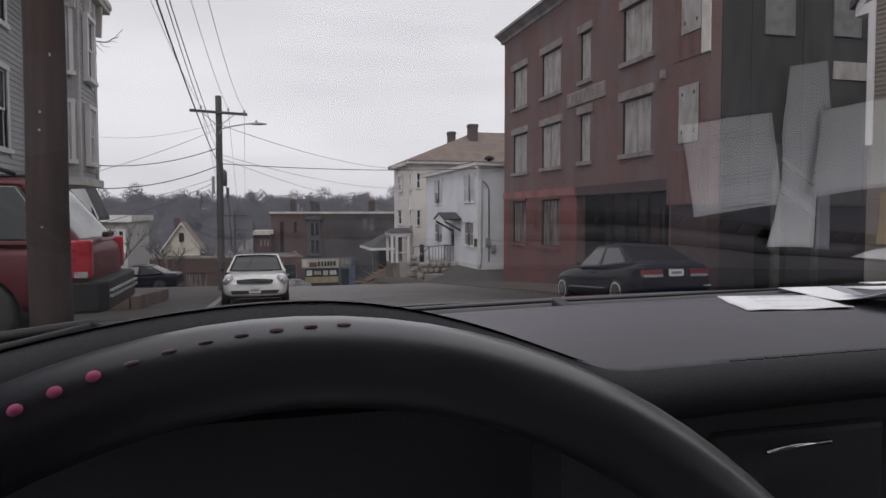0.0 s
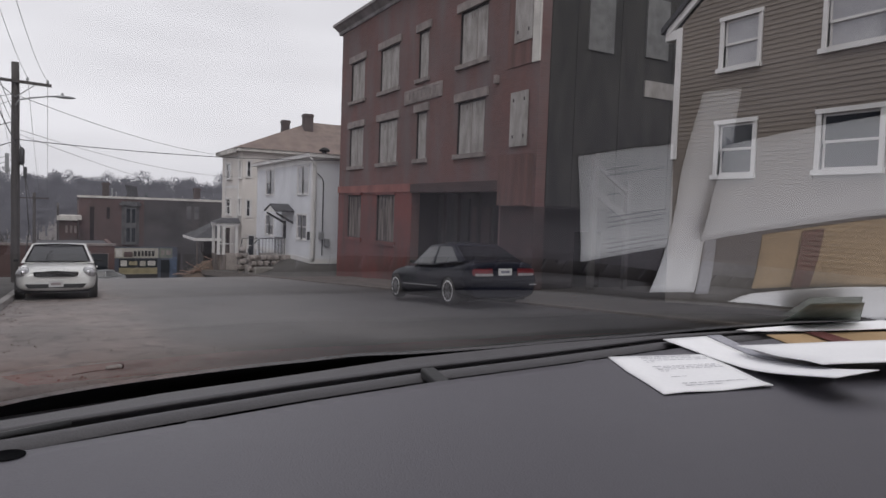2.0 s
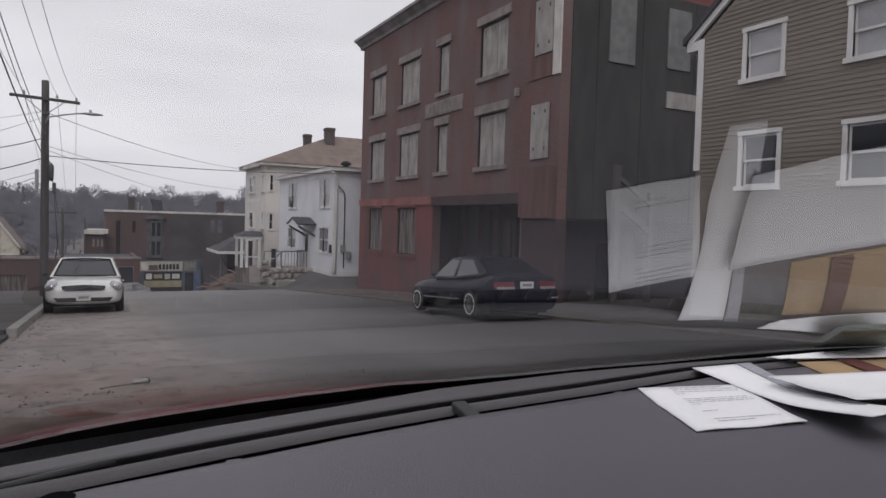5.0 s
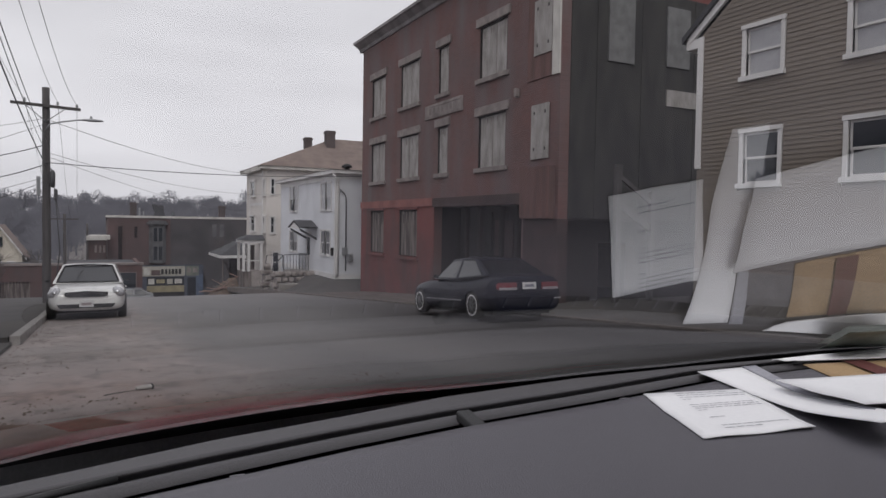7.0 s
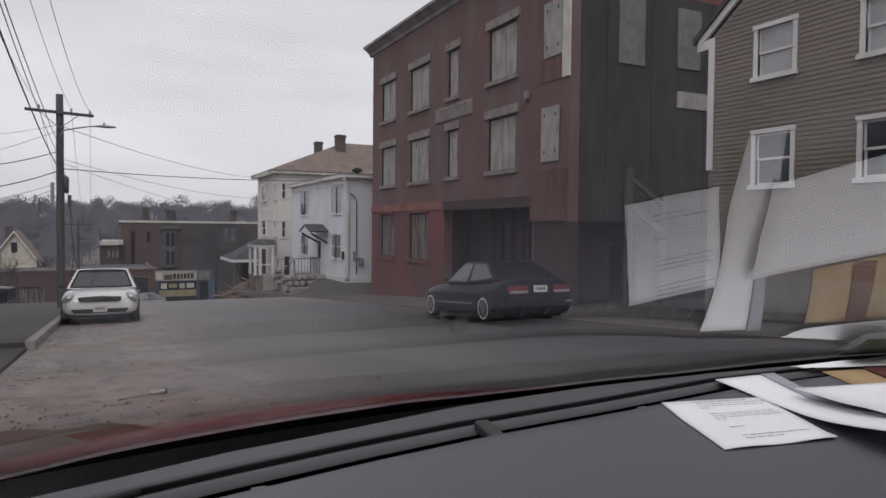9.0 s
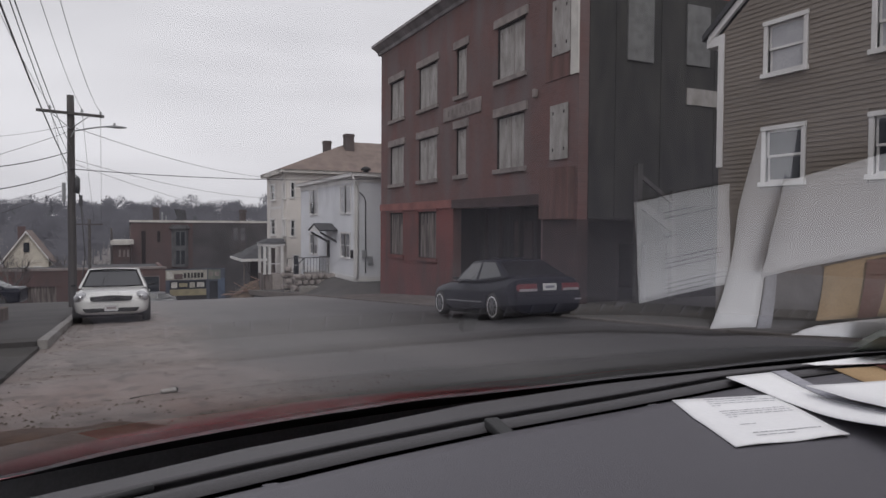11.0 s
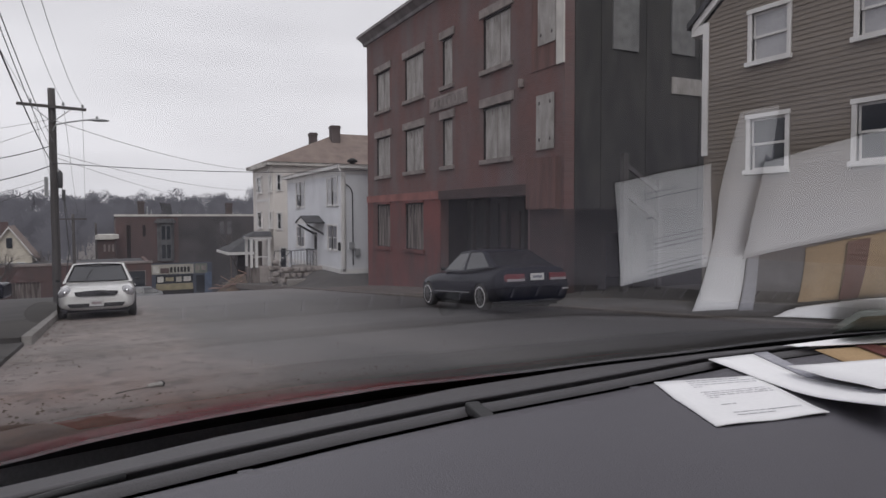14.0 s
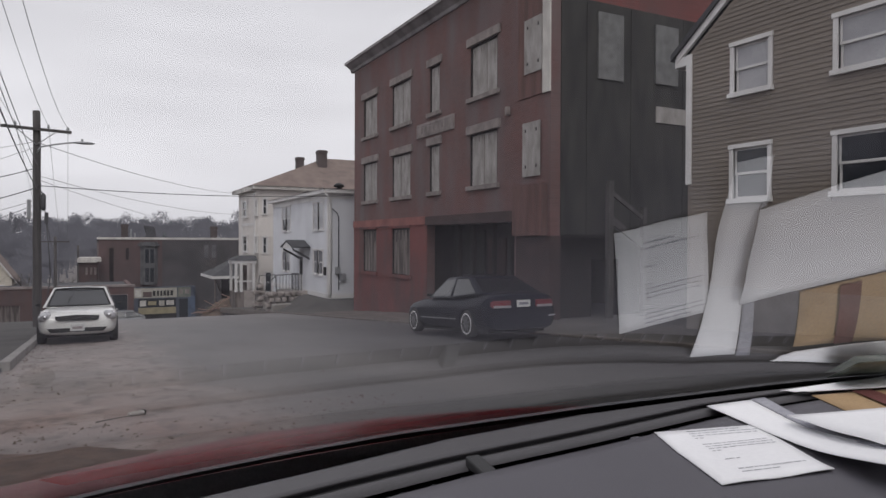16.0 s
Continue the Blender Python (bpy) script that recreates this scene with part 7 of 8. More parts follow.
    part("cabin_roof", bm, mat("grey_headliner", (0.45, 0.44, 0.43), (0.4, 0.39, 0.38), rough=0.95, scale=5, fine=300, bump=0.1), root, "grey cloth headliner")
    bm = bmesh.new()
    for x in (-0.72, 1.78):
        box(bm, x, x + 0.06, -2.2, 0.5, 0.3, 1.15)
        box(bm, x, x + 0.06, -1.0, -0.9, 1.15, top_z)
        prism(bm, [(x, 0.45, 1.15), (x, 0.6, 1.15), (x, top_y + 0.1, top_z), (x, top_y, top_z)], (0.06, 0, 0))
    box(bm, -0.66, 1.78, -2.2, 0.3, 0.3, 0.36)
    part("cabin_side", bm, DASH_DARK, root)
    bx("outer_roof", (-0.71, 1.82, -2.31, top_y + 0.05, top_z + 0.052, top_z + 0.075), RED_CAR, root, "red painted roof panel", bevel=0.01)
    for x in (-0.745, 1.842):
        bx("outer_door", (x - 0.02, x + 0.02, -2.25, 0.5, 0.42, 1.12), RED_CAR, root, "red painted door panel", bevel=0.015)
    for x in (0.02, 0.92):
        bm = bmesh.new()
        box(bm, x - 0.25, x + 0.25, -0.85, -0.4, 0.36, 0.75)
        box(bm, x - 0.25, x + 0.25, -1.0, -0.8, 0.6, 1.35)
        part("seat", bm, HUB, root, bevel=0.05)


own_car()


# ---- papers on the dash ----
def sheet(name, label, category, material, corners, lift, curl=0.0, lines=(), n=10):
    """A sheet of paper by its four corners on the dash, lifted and curled a little, with bars for its print."""
    a, b, c, d = [Vector((*p, 0)) for p in corners]
    bm = bmesh.new()
    at = lambda u, v: (a * (1 - u) * (1 - v) + b * u * (1 - v) + c * u * v + d * (1 - u) * v)
    rise = lambda u, v: lift + curl * (u * u * v + 0.3 * math.sin(5 * u) * v * (1 - v)) + 0.0008 * math.sin(9 * u + 5 * v)
    grid = []
    for i in range(n + 1):
        row = []
        for k in range(n + 1):
            p = at(i / n, k / n)
            row.append(bm.verts.new((p.x, p.y, max(lift_line(p.x, p.y) + rise(i / n, k / n), dash_z(p.x, p.y) + 0.0015))))
        grid.append(row)
    for r0, r1 in zip(grid, grid[1:]):
        for k in range(n):
            bm.faces.new((r0[k], r1[k], r1[k + 1], r0[k + 1]))
    ob = tagged(part(name, bm, material, smooth=True), label, category)
    s = ob.modifiers.new("solidify", "SOLIDIFY")
    s.thickness, s.offset = 0.0012, 0.0
    rnd = random.Random(17)
    for u0, u1, v in lines:
        bm = bmesh.new()
        u = u0
        while u < u1 - 0.02:
            w = min(u1 - u, rnd.choice((0.03, 0.05, 0.07, 0.09)))
            q = []
            for uu, vv in ((u, v - 0.005), (u + w, v - 0.005), (u + w, v + 0.005), (u, v + 0.005)):
                p = at(uu, vv)
                q.append(bm.verts.new((p.x, p.y, max(lift_line(p.x, p.y) + rise(uu, vv), dash_z(p.x, p.y) + 0.0015) + 0.0011)))
            bm.faces.new(q)
            u += w + 0.014
        part("print_line", bm, PRINT, ob)
    return ob


LETTER_LINES = [(0.28, 0.62, 0.14), (0.28, 0.9, 0.19), (0.28, 0.42, 0.36), (0.28, 0.36, 0.53), (0.28, 0.92, 0.58), (0.28, 0.95, 0.63), (0.28, 0.9, 0.68), (0.28, 0.36, 0.8), (0.28, 0.92, 0.85), (0.28, 0.95, 0.9), (0.28, 0.8, 0.95)]
sheet("letter", "white printed letter lying on the dashboard", "letter", PAPER, [(0.605, 0.513), (0.735, 0.488), (0.835, 0.655), (0.694, 0.688)], 0.005, 0.0, LETTER_LINES)


def ribbon(name, label, category, material, left, right, n=16):
    """A curling strip of paper between two edges, each a few (x, y, lift) points."""
    def along(pts, t):
        k = t * (len(pts) - 1)
        i = min(int(k), len(pts) - 2)
        f = k - i
        p0, p1, p2, p3 = [Vector(pts[max(0, min(len(pts) - 1, j))]) for j in (i - 1, i, i + 1, i + 2)]
        return 0.5 * (2 * p1 + (p2 - p0) * f + (2 * p0 - 5 * p1 + 4 * p2 - p3) * f * f + (3 * p1 - p0 - 3 * p2 + p3) * f ** 3)
    bm = bmesh.new()
    rows = []
    for i in range(n + 1):
        l, r = along(left, i / n), along(right, i / n)
        row = []
        for k in range(5):
            p = l.lerp(r, k / 4)
            row.append(bm.verts.new((p.x, p.y, max(lift_line(p.x, p.y) + p.z, dash_z(p.x, p.y) + 0.003))))
        rows.append(row)
    for r0, r1 in zip(rows, rows[1:]):
        for k in range(4):
            bm.faces.new((r0[k], r1[k], r1[k + 1], r0[k + 1]))
    ob = tagged(part(name, bm, material, smooth=True), label, category)
    s = ob.modifiers.new("solidify", "SOLIDIFY")
    s.thickness, s.offset = 0.0008, 0.0
    return ob


ribbon("paper_strip", "curled white paper strip across the letter", "paper", PAPER, [(0.857, 0.752, 0.009), (0.805, 0.6, 0.009), (0.757, 0.511, 0.014), (0.708, 0.408, 0.026)], [(0.945, 0.748, 0.009), (0.88, 0.625, 0.01), (0.825, 0.5, 0.015), (0.752, 0.395, 0.031)])
ribbon("paper_strip", "thin grey paper strip beside the white one", "paper", INK, [(0.95, 0.752, 0.005), (0.895, 0.65, 0.006), (0.85, 0.56, 0.01), (0.79, 0.46, 0.02)], [(0.978, 0.75, 0.005), (0.912, 0.64, 0.006), (0.868, 0.56, 0.01), (0.8, 0.455, 0.02)])
sheet("paper_sheet", "white paper sheet lying on the dashboard", "paper", PAPER, [(0.862, 0.63), (0.79, 0.472), (1.2, 0.338), (1.27, 0.5)], 0.0245, 0.0)
env = sheet("envelope", "brown kraft envelope with a maroon band on the dashboard", "envelope", KRAFT, [(1.06, 0.73), (0.995, 0.62), (1.36, 0.5), (1.44, 0.66)], 0.008, 0.0)
bm = bmesh.new()
q = [bm.verts.new((x, y, dash_z(x, y) + 0.0045)) for x, y in ((1.135, 0.715), (1.062, 0.6), (1.1, 0.588), (1.172, 0.706))]
bm.faces.new(q)
part("band", bm, mat("maroon_print", (0.13, 0.04, 0.035), rough=0.8, scale=20, fine=200), env, "maroon printed band")
sheet("paper_sheet", "long white paper sheet by the windscreen", "paper", PAPER, [(1.03, 0.762), (1.06, 0.738), (1.45, 0.64), (1.42, 0.75)], 0.014, 0.004)


def windscreen_sticker():
    bm = bmesh.new()
    rows = []
    for i in range(7):
        u = i / 6
        row = []
        for k in range(5):
            v = k / 4
            x = 1.173 + 0.17 * u - 0.075 * v + (-0.06 * u * v)
            d = 0.05 + 0.11 * v
            y = 0.879 - 0.181 * (x - 0.682) ** 2 - d - 0.004
            row.append(bm.verts.new((x, y, 1.2 + 0.3984 * d + 0.147 * d * d - 0.003)))
        rows.append(row)
    for a, b in zip(rows, rows[1:]):
        for k in range(4):
            bm.faces.new((a[k], b[k], b[k + 1], a[k + 1]))
    ob = tagged(part("windscreen_sticker", bm, mat("pale_green_sticker", (0.15, 0.17, 0.15), (0.1, 0.12, 0.105), rough=0.6, scale=20, fine=200), smooth=True), "pale greenish sticker on the inside of the windscreen", "sticker")
    s = ob.modifiers.new("solidify", "SOLIDIFY")
    s.thickness = 0.0006


windscreen_sticker()


# ---- vehicles ----
def carve(ob, cutters):
    """Cuts the wheel arches out of a body, for good."""
    for c in cutters:
        b = ob.modifiers.new("cut", "BOOLEAN")
        b.object, b.operation, b.solver = c, "DIFFERENCE", "EXACT"
    bpy.context.view_layer.update()
    dg = bpy.context.evaluated_depsgraph_get()
    me = bpy.data.meshes.new_from_object(ob.evaluated_get(dg))
    ob.modifiers.clear()
    ob.data = me
    me.polygons.foreach_set("use_smooth", [True] * len(me.polygons))
    me.set_sharp_from_angle(angle=radians(38))
    for c in cutters:
        bpy.data.objects.remove(c)


def body_loft(stations, round_top=0.86):
    """Rings of a car's body; each station: y, half width, sill height, deck height."""
    bm = bmesh.new()
    rings = []
    for y, w, zl, zt in stations:
        h = zt - zl
        half = [(0.55 * w, zl), (0.93 * w, zl + 0.03), (0.985 * w, zl + 0.3 * h), (w, zl + 0.55 * h), (0.975 * w, zl + 0.8 * h), (round_top * w, zt - 0.015), (0.45 * w, zt + 0.012)]
        pts = half + [(-x, z) for x, z in half[::-1]]
        rings.append([bm.verts.new((x, y, z)) for x, z in pts])
    n = len(rings[0])
    for a, b in zip(rings, rings[1:]):
        for k in range(n):
            bm.faces.new((a[k], a[(k + 1) % n], b[(k + 1) % n], b[k]))
    bm.faces.new(rings[0][::-1])
    bm.faces.new(rings[-1])
    return bm


def wheel(parent, m, side, radius, width, spokes, rim_mat, rim_r=0.66):
    """Tyre and rim under a wheel part, side +1 or -1 being the way out."""
    bm = bmesh.new()
    h = width / 2
    lathe(bm, [(radius * rim_r, -h), (radius * 0.93, -h), (radius, -h * 0.7), (radius, h * 0.7), (radius * 0.93, h), (radius * rim_r, h)], 32, "x")
    w = part("wheel", bm, RUBBER, parent, "black tyre on its rim", m=m, smooth=True)
    bm = bmesh.new()
    r = radius * rim_r
    lathe(bm, [(r * 1.03, h * 0.96 * side), (r * 1.0, h * 1.04 * side), (r * 0.96, h * 1.05 * side), (r * 0.74, h * 0.92 * side), (r * 0.72, -h * side)] if rim_r > 0.7 else [(r * 1.02, h * 0.96 * side), (r * 0.94, h * 1.02 * side), (r * 0.9, h * 0.6 * side), (r * 0.88, -h * side)], 32, "x")
    part("rim", bm, rim_mat, w, m=m, smooth=True)
    bm = bmesh.new()
    for k in range(spokes):
        a = math.tau * k / spokes
        c, s = math.cos(a), math.sin(a)
        d, o = r * 0.92, r * (0.11 if spokes < 8 else 0.085)
        f_ = (0.92 if rim_r > 0.7 else 0.7) * h * side
        prism(bm, [(f_, 0.12 * r * c - o * s, 0.12 * r * s + o * c), (f_, d * c - o * 0.6 * s, d * s + o * 0.6 * c), (f_, d * c + o * 0.6 * s, d * s - o * 0.6 * c), (f_, 0.12 * r * c + o * s, 0.12 * r * s - o * c)], (0.02 * side, 0, 0))
    lathe(bm, [(r * 0.2, h * 0.72 * side), (r * 0.16, h * 0.88 * side), (0.001, h * 0.9 * side)], 16, "x")
    part("spokes", bm, RIM_DARK if rim_r > 0.7 else rim_mat, w, m=m)
    # black disc drawn for the shade behind the spokes
    bm = bmesh.new()
    lathe(bm, [(r * 0.86, h * 0.1 * side), (0.001, h * 0.08 * side)], 24, "x")
    part("brake_shadow", bm, BLACK_VOID, w, m=m)
    return w


def cabin(parent, m, paint, pts, glass=None, rear_glass=None, tail=0.1):
    """Roof, pillars and glass over the belt line as one smooth skin, then split by what each face is made of.
    pts: (y, half width, z) for belt and roof at screen, pillar and tail."""
    glass, rear_glass = glass or CAR_GLASS, rear_glass or glass or CAR_GLASS
    (a0, b0, c0), (a1, b1, c1) = [[Vector((p[1], p[0], p[2])) for p in row] for row in pts]
    stations = [(a0, a1, b0, b1, t) for t in (0.0, 0.03, 0.22, 0.8, 0.975)] + [(c0, c1, b0, b1, t) for t in (0.975, 0.8, 0.3, tail, 0.0)]
    rows = (0.0, 0.04, 0.22, 0.75, 0.93, 1.0)
    cross = (-1.0, -0.93, -0.72, 0.72, 0.93, 1.0)
    last, ns = len(rows) - 1, len(stations)
    bm = bmesh.new()
    names = bm.faces.layers.int.new("piece")
    cols = []
    for p0, p1, q0, q1, t in stations:
        lo, hi = p0.lerp(q0, t), p1.lerp(q1, t)
        cols.append([lo.lerp(hi, v) for v in rows])
    right = [[bm.verts.new(p) for p in c] for c in cols]
    left = [[bm.verts.new((-p.x, p.y, p.z)) for p in c] for c in cols]

    def quad(q, k):
        f = bm.faces.new(q)
        f[names] = k

    for side, base in ((right, 3), (left, 5)):
        for i in range(ns - 1):
            for k in range(last):
                piece = 0
                if 0 < k < last - 1:
                    piece = base if 0 < i < 4 else base + 1 if 4 < i < ns - 2 else 0
                quad((side[i][k], side[i][k + 1], side[i + 1][k + 1], side[i + 1][k]), piece)
    ends = []
    for i, kind, bow in ((0, 1, 1.0), (ns - 1, 2, -1.0)):
        line = [left[i]]
        for s in cross[1:-1]:
            line.append([bm.verts.new((cols[i][k].x * s, cols[i][k].y + bow * 0.09 * (1 - s * s) * (1 - rows[k] * 0.5), cols[i][k].z + 0.035 * (1 - s * s) * rows[k])) for k in range(last + 1)])
        line.append(right[i])
        for c in range(5):
            for k in range(last):
                quad((line[c][k], line[c + 1][k], line[c + 1][k + 1], line[c][k + 1]), kind if 0 < c < 4 and 0 < k < last - 1 else 0)
        ends.append(line)
    top = []
    for i in range(ns):
        if i in (0, ns - 1):
            top.append([v[last] for v in ends[0 if i == 0 else 1]])
        else:
            top.append([left[i][last], *[bm.verts.new((cols[i][last].x * s, cols[i][last].y, cols[i][last].z + 0.045 * (1 - s * s))) for s in cross[1:-1]], right[i][last]])
    for i in range(ns - 1):
        for c in range(5):
            quad((top[i][c], top[i + 1][c], top[i + 1][c + 1], top[i][c + 1]), 0)
    bmesh.ops.recalc_face_normals(bm, faces=bm.faces)
    me = bpy.data.meshes.new("cabin_cage")
    for f in bm.faces:
        f.material_index = f[names]
    bm.to_mesh(me)
    bm.free()
    for _ in range(7):
        me.materials.append(paint)
    cage = new("cabin_cage", me)
    sb = cage.modifiers.new("subsurf", "SUBSURF")
    sb.levels = sb.render_levels = 2
    bpy.context.view_layer.update()
    skin = bpy.data.meshes.new_from_object(cage.evaluated_get(bpy.context.evaluated_depsgraph_get()))
    bpy.data.objects.remove(cage)
    roof = None
    for k, name in enumerate(("cabin", "windscreen", "rear_window", "side_window", "side_window", "side_window", "side_window")):
        bm = bmesh.new()
        bm.from_mesh(skin)
        bmesh.ops.delete(bm, geom=[f for f in bm.faces if f.material_index != k], context="FACES")
        for f in bm.faces:
            f.material_index = 0
        ob = part(name, bm, paint if k == 0 else rear_glass if k == 2 else glass, parent, m=m, smooth=True)
        sd = ob.modifiers.new("solidify", "SOLIDIFY")
        sd.thickness, sd.offset = (0.012, 0.0) if k == 0 else (0.004, 0.0)
        roof = roof or ob
    return roof


def sedan(name, label, m, paint, L, W, H, belt, hoodz, trunkz, clear, y_screen, y_roof0, y_roof1, y_tail, wheels, spokes, rim_mat, coupe=False, radius=0.31):
    root = tagged(new(name), label, "car", group="parked cars")
    root.matrix_world = Matrix.Identity(4)
    w = W / 2
    f, r = L / 2, -L / 2
    st = [(r, w * 0.86, clear + 0.08, trunkz - 0.12), (r + 0.04, w * 0.95, clear + 0.03, trunkz - 0.03), (r + 0.25, w * 0.985, clear, trunkz), (y_tail, w, clear, trunkz), (y_tail + 0.5, w, clear, belt), (0, w, clear, belt), (y_screen - 0.5, w, clear, belt), (y_screen, w, clear, belt - 0.02),
          (y_screen + 0.35, w * 0.99, clear, hoodz + 0.04), (f - 0.5, w * 0.96, clear, hoodz - 0.03), (f - 0.18, w * 0.9, clear + 0.02, hoodz - 0.1), (f - 0.03, w * 0.78, clear + 0.05, hoodz - 0.2), (f, w * 0.66, clear + 0.1, hoodz - 0.27)]
    body = part("body", body_loft(st), paint, root, smooth=True, sub=2)
    cut = []
    for y in wheels:
        bm = bmesh.new()
        lathe(bm, [(radius * 1.12, -w - 0.2), (radius * 1.12, w + 0.2)], 40, "x")
        cut.append(part("cut", bm, paint, m=Matrix.Translation((0, y, radius * 0.98))))
    carve(body, cut)
    body.data.transform(m)
    bx("underbody", (-w + 0.16, w - 0.16, r + 0.3, f - 0.3, clear - 0.02, clear + 0.3), BLACK_VOID, root, m=m)
    a0, b0, c0 = (y_screen, w * 0.9, belt - 0.02), ((y_roof0 + y_roof1) / 2, w * 0.94, belt - 0.02), (y_tail, w * 0.88, trunkz - 0.015)
    a1, b1, c1 = (y_roof0, w * 0.68, H - 0.06), ((y_roof0 + y_roof1) / 2, w * 0.71, H - 0.035), (y_roof1, w * 0.68, H - 0.06)
    roof = cabin(root, m, paint, ((a0, b0, c0), (a1, b1, c1)), TINTED, SMOKED if coupe else CAR_GLASS)
    for s in (1, -1):
        for k, y in enumerate(wheels):
            wheel(root, m @ Matrix.Translation((s * (w - 0.11), y, radius)), s, radius, 0.2, spokes, rim_mat, 0.76 if coupe else 0.66)
        bm = bmesh.new()
        box(bm, -0.06, 0.06, -0.04, 0.04, -0.035, 0.035)
        part("door_mirror", bm, DARK_PLASTIC, root, m=m @ Matrix.Translation((s * (w + 0.04), y_screen - 0.3, belt + 0.05)), bevel=0.03)
        for y in ((0.0, -0.95) if not coupe else (-0.35,)):
            bx("door_handle", (s * (w + 0.002) - 0.012, s * (w + 0.002) + 0.012, y, y + 0.18, belt - 0.16, belt - 0.12), paint, root, m=m, bevel=0.008)
        bm = bmesh.new()
        box(bm, s * w - 0.004, s * w + 0.006, min(wheels) + 0.45, max(wheels) - 0.45, clear + 0.25, clear + 0.275)
        part("rub_strip", bm, DARK_PLASTIC if not coupe else CHROME, root, m=m)
    return root


def white_sedan():
    y = 19.15 + 2.36
    z = ground_z(0, y)
    m = Matrix.Translation((-0.045, y, z)) @ Matrix.Rotation(radians(-4.1), 4, "X") @ Matrix.Rotation(math.pi + radians(-1.2), 4, "Z")
    root = sedan("white_sedan", "white four-door sedan parked at the kerb facing uphill", m, WHITE_CAR, 4.72, 1.86, 1.46, 0.92, 0.86, 1.02, 0.2, 0.95, 0.15, -0.85, -1.65, (-1.38, 1.46), 7, GALV, radius=0.325)
    f = 2.36
    # grille, intake, lamps, plate
    bm = bmesh.new()
    prism(bm, [(-0.49, f - 0.08, 0.69), (0.0, f - 0.06, 0.72), (0.49, f - 0.08, 0.69), (0.47, f - 0.06, 0.6), (0.4, f - 0.04, 0.575), (-0.4, f - 0.04, 0.575), (-0.47, f - 0.06, 0.6)], (0, 0.08, 0))
    g = part("grille", bm, DARK_PLASTIC, root, "dark radiator grille", m=m, bevel=0.01)
    bm = bmesh.new()
    for k in range(4):
        box(bm, -0.45 + 0.01 * k, 0.45 - 0.01 * k, f + 0.02, f + 0.026, 0.6 + k * 0.024, 0.606 + k * 0.024)
    part("grille_bar", bm, RIM_DARK, g, m=m)
    bm = bmesh.new()
    prism(bm, [(-0.66, f - 0.16, 0.4), (0.66, f - 0.16, 0.4), (0.58, f - 0.14, 0.3), (-0.58, f - 0.14, 0.3)], (0, 0.175, 0))
    part("intake", bm, DARK_PLASTIC, root, "dark lower intake", m=m, bevel=0.01)
    pl = bx("number_plate", (-0.16, 0.16, f + 0.02, f + 0.035, 0.325, 0.485), PLATE, root, "white plate with plain bars", m=m)
    bx("plate_bar", (-0.11, 0.11, f + 0.036, f + 0.038, 0.375, 0.435), mat("plate_print", (0.3, 0.25, 0.26)), pl, m=m)
    for s in (1, -1):
        bm = bmesh.new()
        bmesh.ops.create_uvsphere(bm, u_segments=16, v_segments=10, radius=1)
        bmesh.ops.scale(bm, vec=(0.165, 0.3, 0.125), verts=bm.verts)
        h = part("headlamp", bm, LAMP_GLASS, root, "clear headlamp", m=m @ Matrix.Translation((s * 0.72, f - 0.28, 0.68)) @ Matrix.Rotation(s * radians(30), 4, "Y"), smooth=True)
        bm = bmesh.new()
        bmesh.ops.create_uvsphere(bm, u_segments=12, v_segments=8, radius=0.06)
        part("bulb", bm, CHROME, h, m=m @ Matrix.Translation((s * 0.7, f - 0.03, 0.68)), smooth=True)
    bm = bmesh.new()
    tube(bm, [(0.28, 0.86, 0.96), (0.22, 0.68, 1.12), (0.12, 0.5, 1.25)], 0.008, 6)
    part("wiper", bm, DARK_PLASTIC, root, m=m @ Matrix.Translation((0, 0.06, 0.02)))
    # black seal round the windscreen
    lo, hi = Vector((0.837, 0.95, 0.9)), Vector((0.632, 0.15, 1.4))
    rim = []
    for q, v in [(-0.9, 0.06 + 0.86 * k / 6) for k in range(7)] + [(-0.9 + 1.8 * k / 8, 0.92) for k in range(1, 8)] + [(0.9, 0.92 - 0.86 * k / 6) for k in range(7)] + [(0.9 - 1.8 * k / 8, 0.06) for k in range(1, 9)]:
        p = lo.lerp(hi, v)
        rim.append((p.x * q, p.y + 0.09 * (1 - q * q) * (1 - v * 0.5) + 0.012, p.z + 0.035 * (1 - q * q) * v + 0.008))
    bm = bmesh.new()
    tube(bm, rim, 0.022, 6)
    part("windscreen_seal", bm, DARK_PLASTIC, root, m=m)


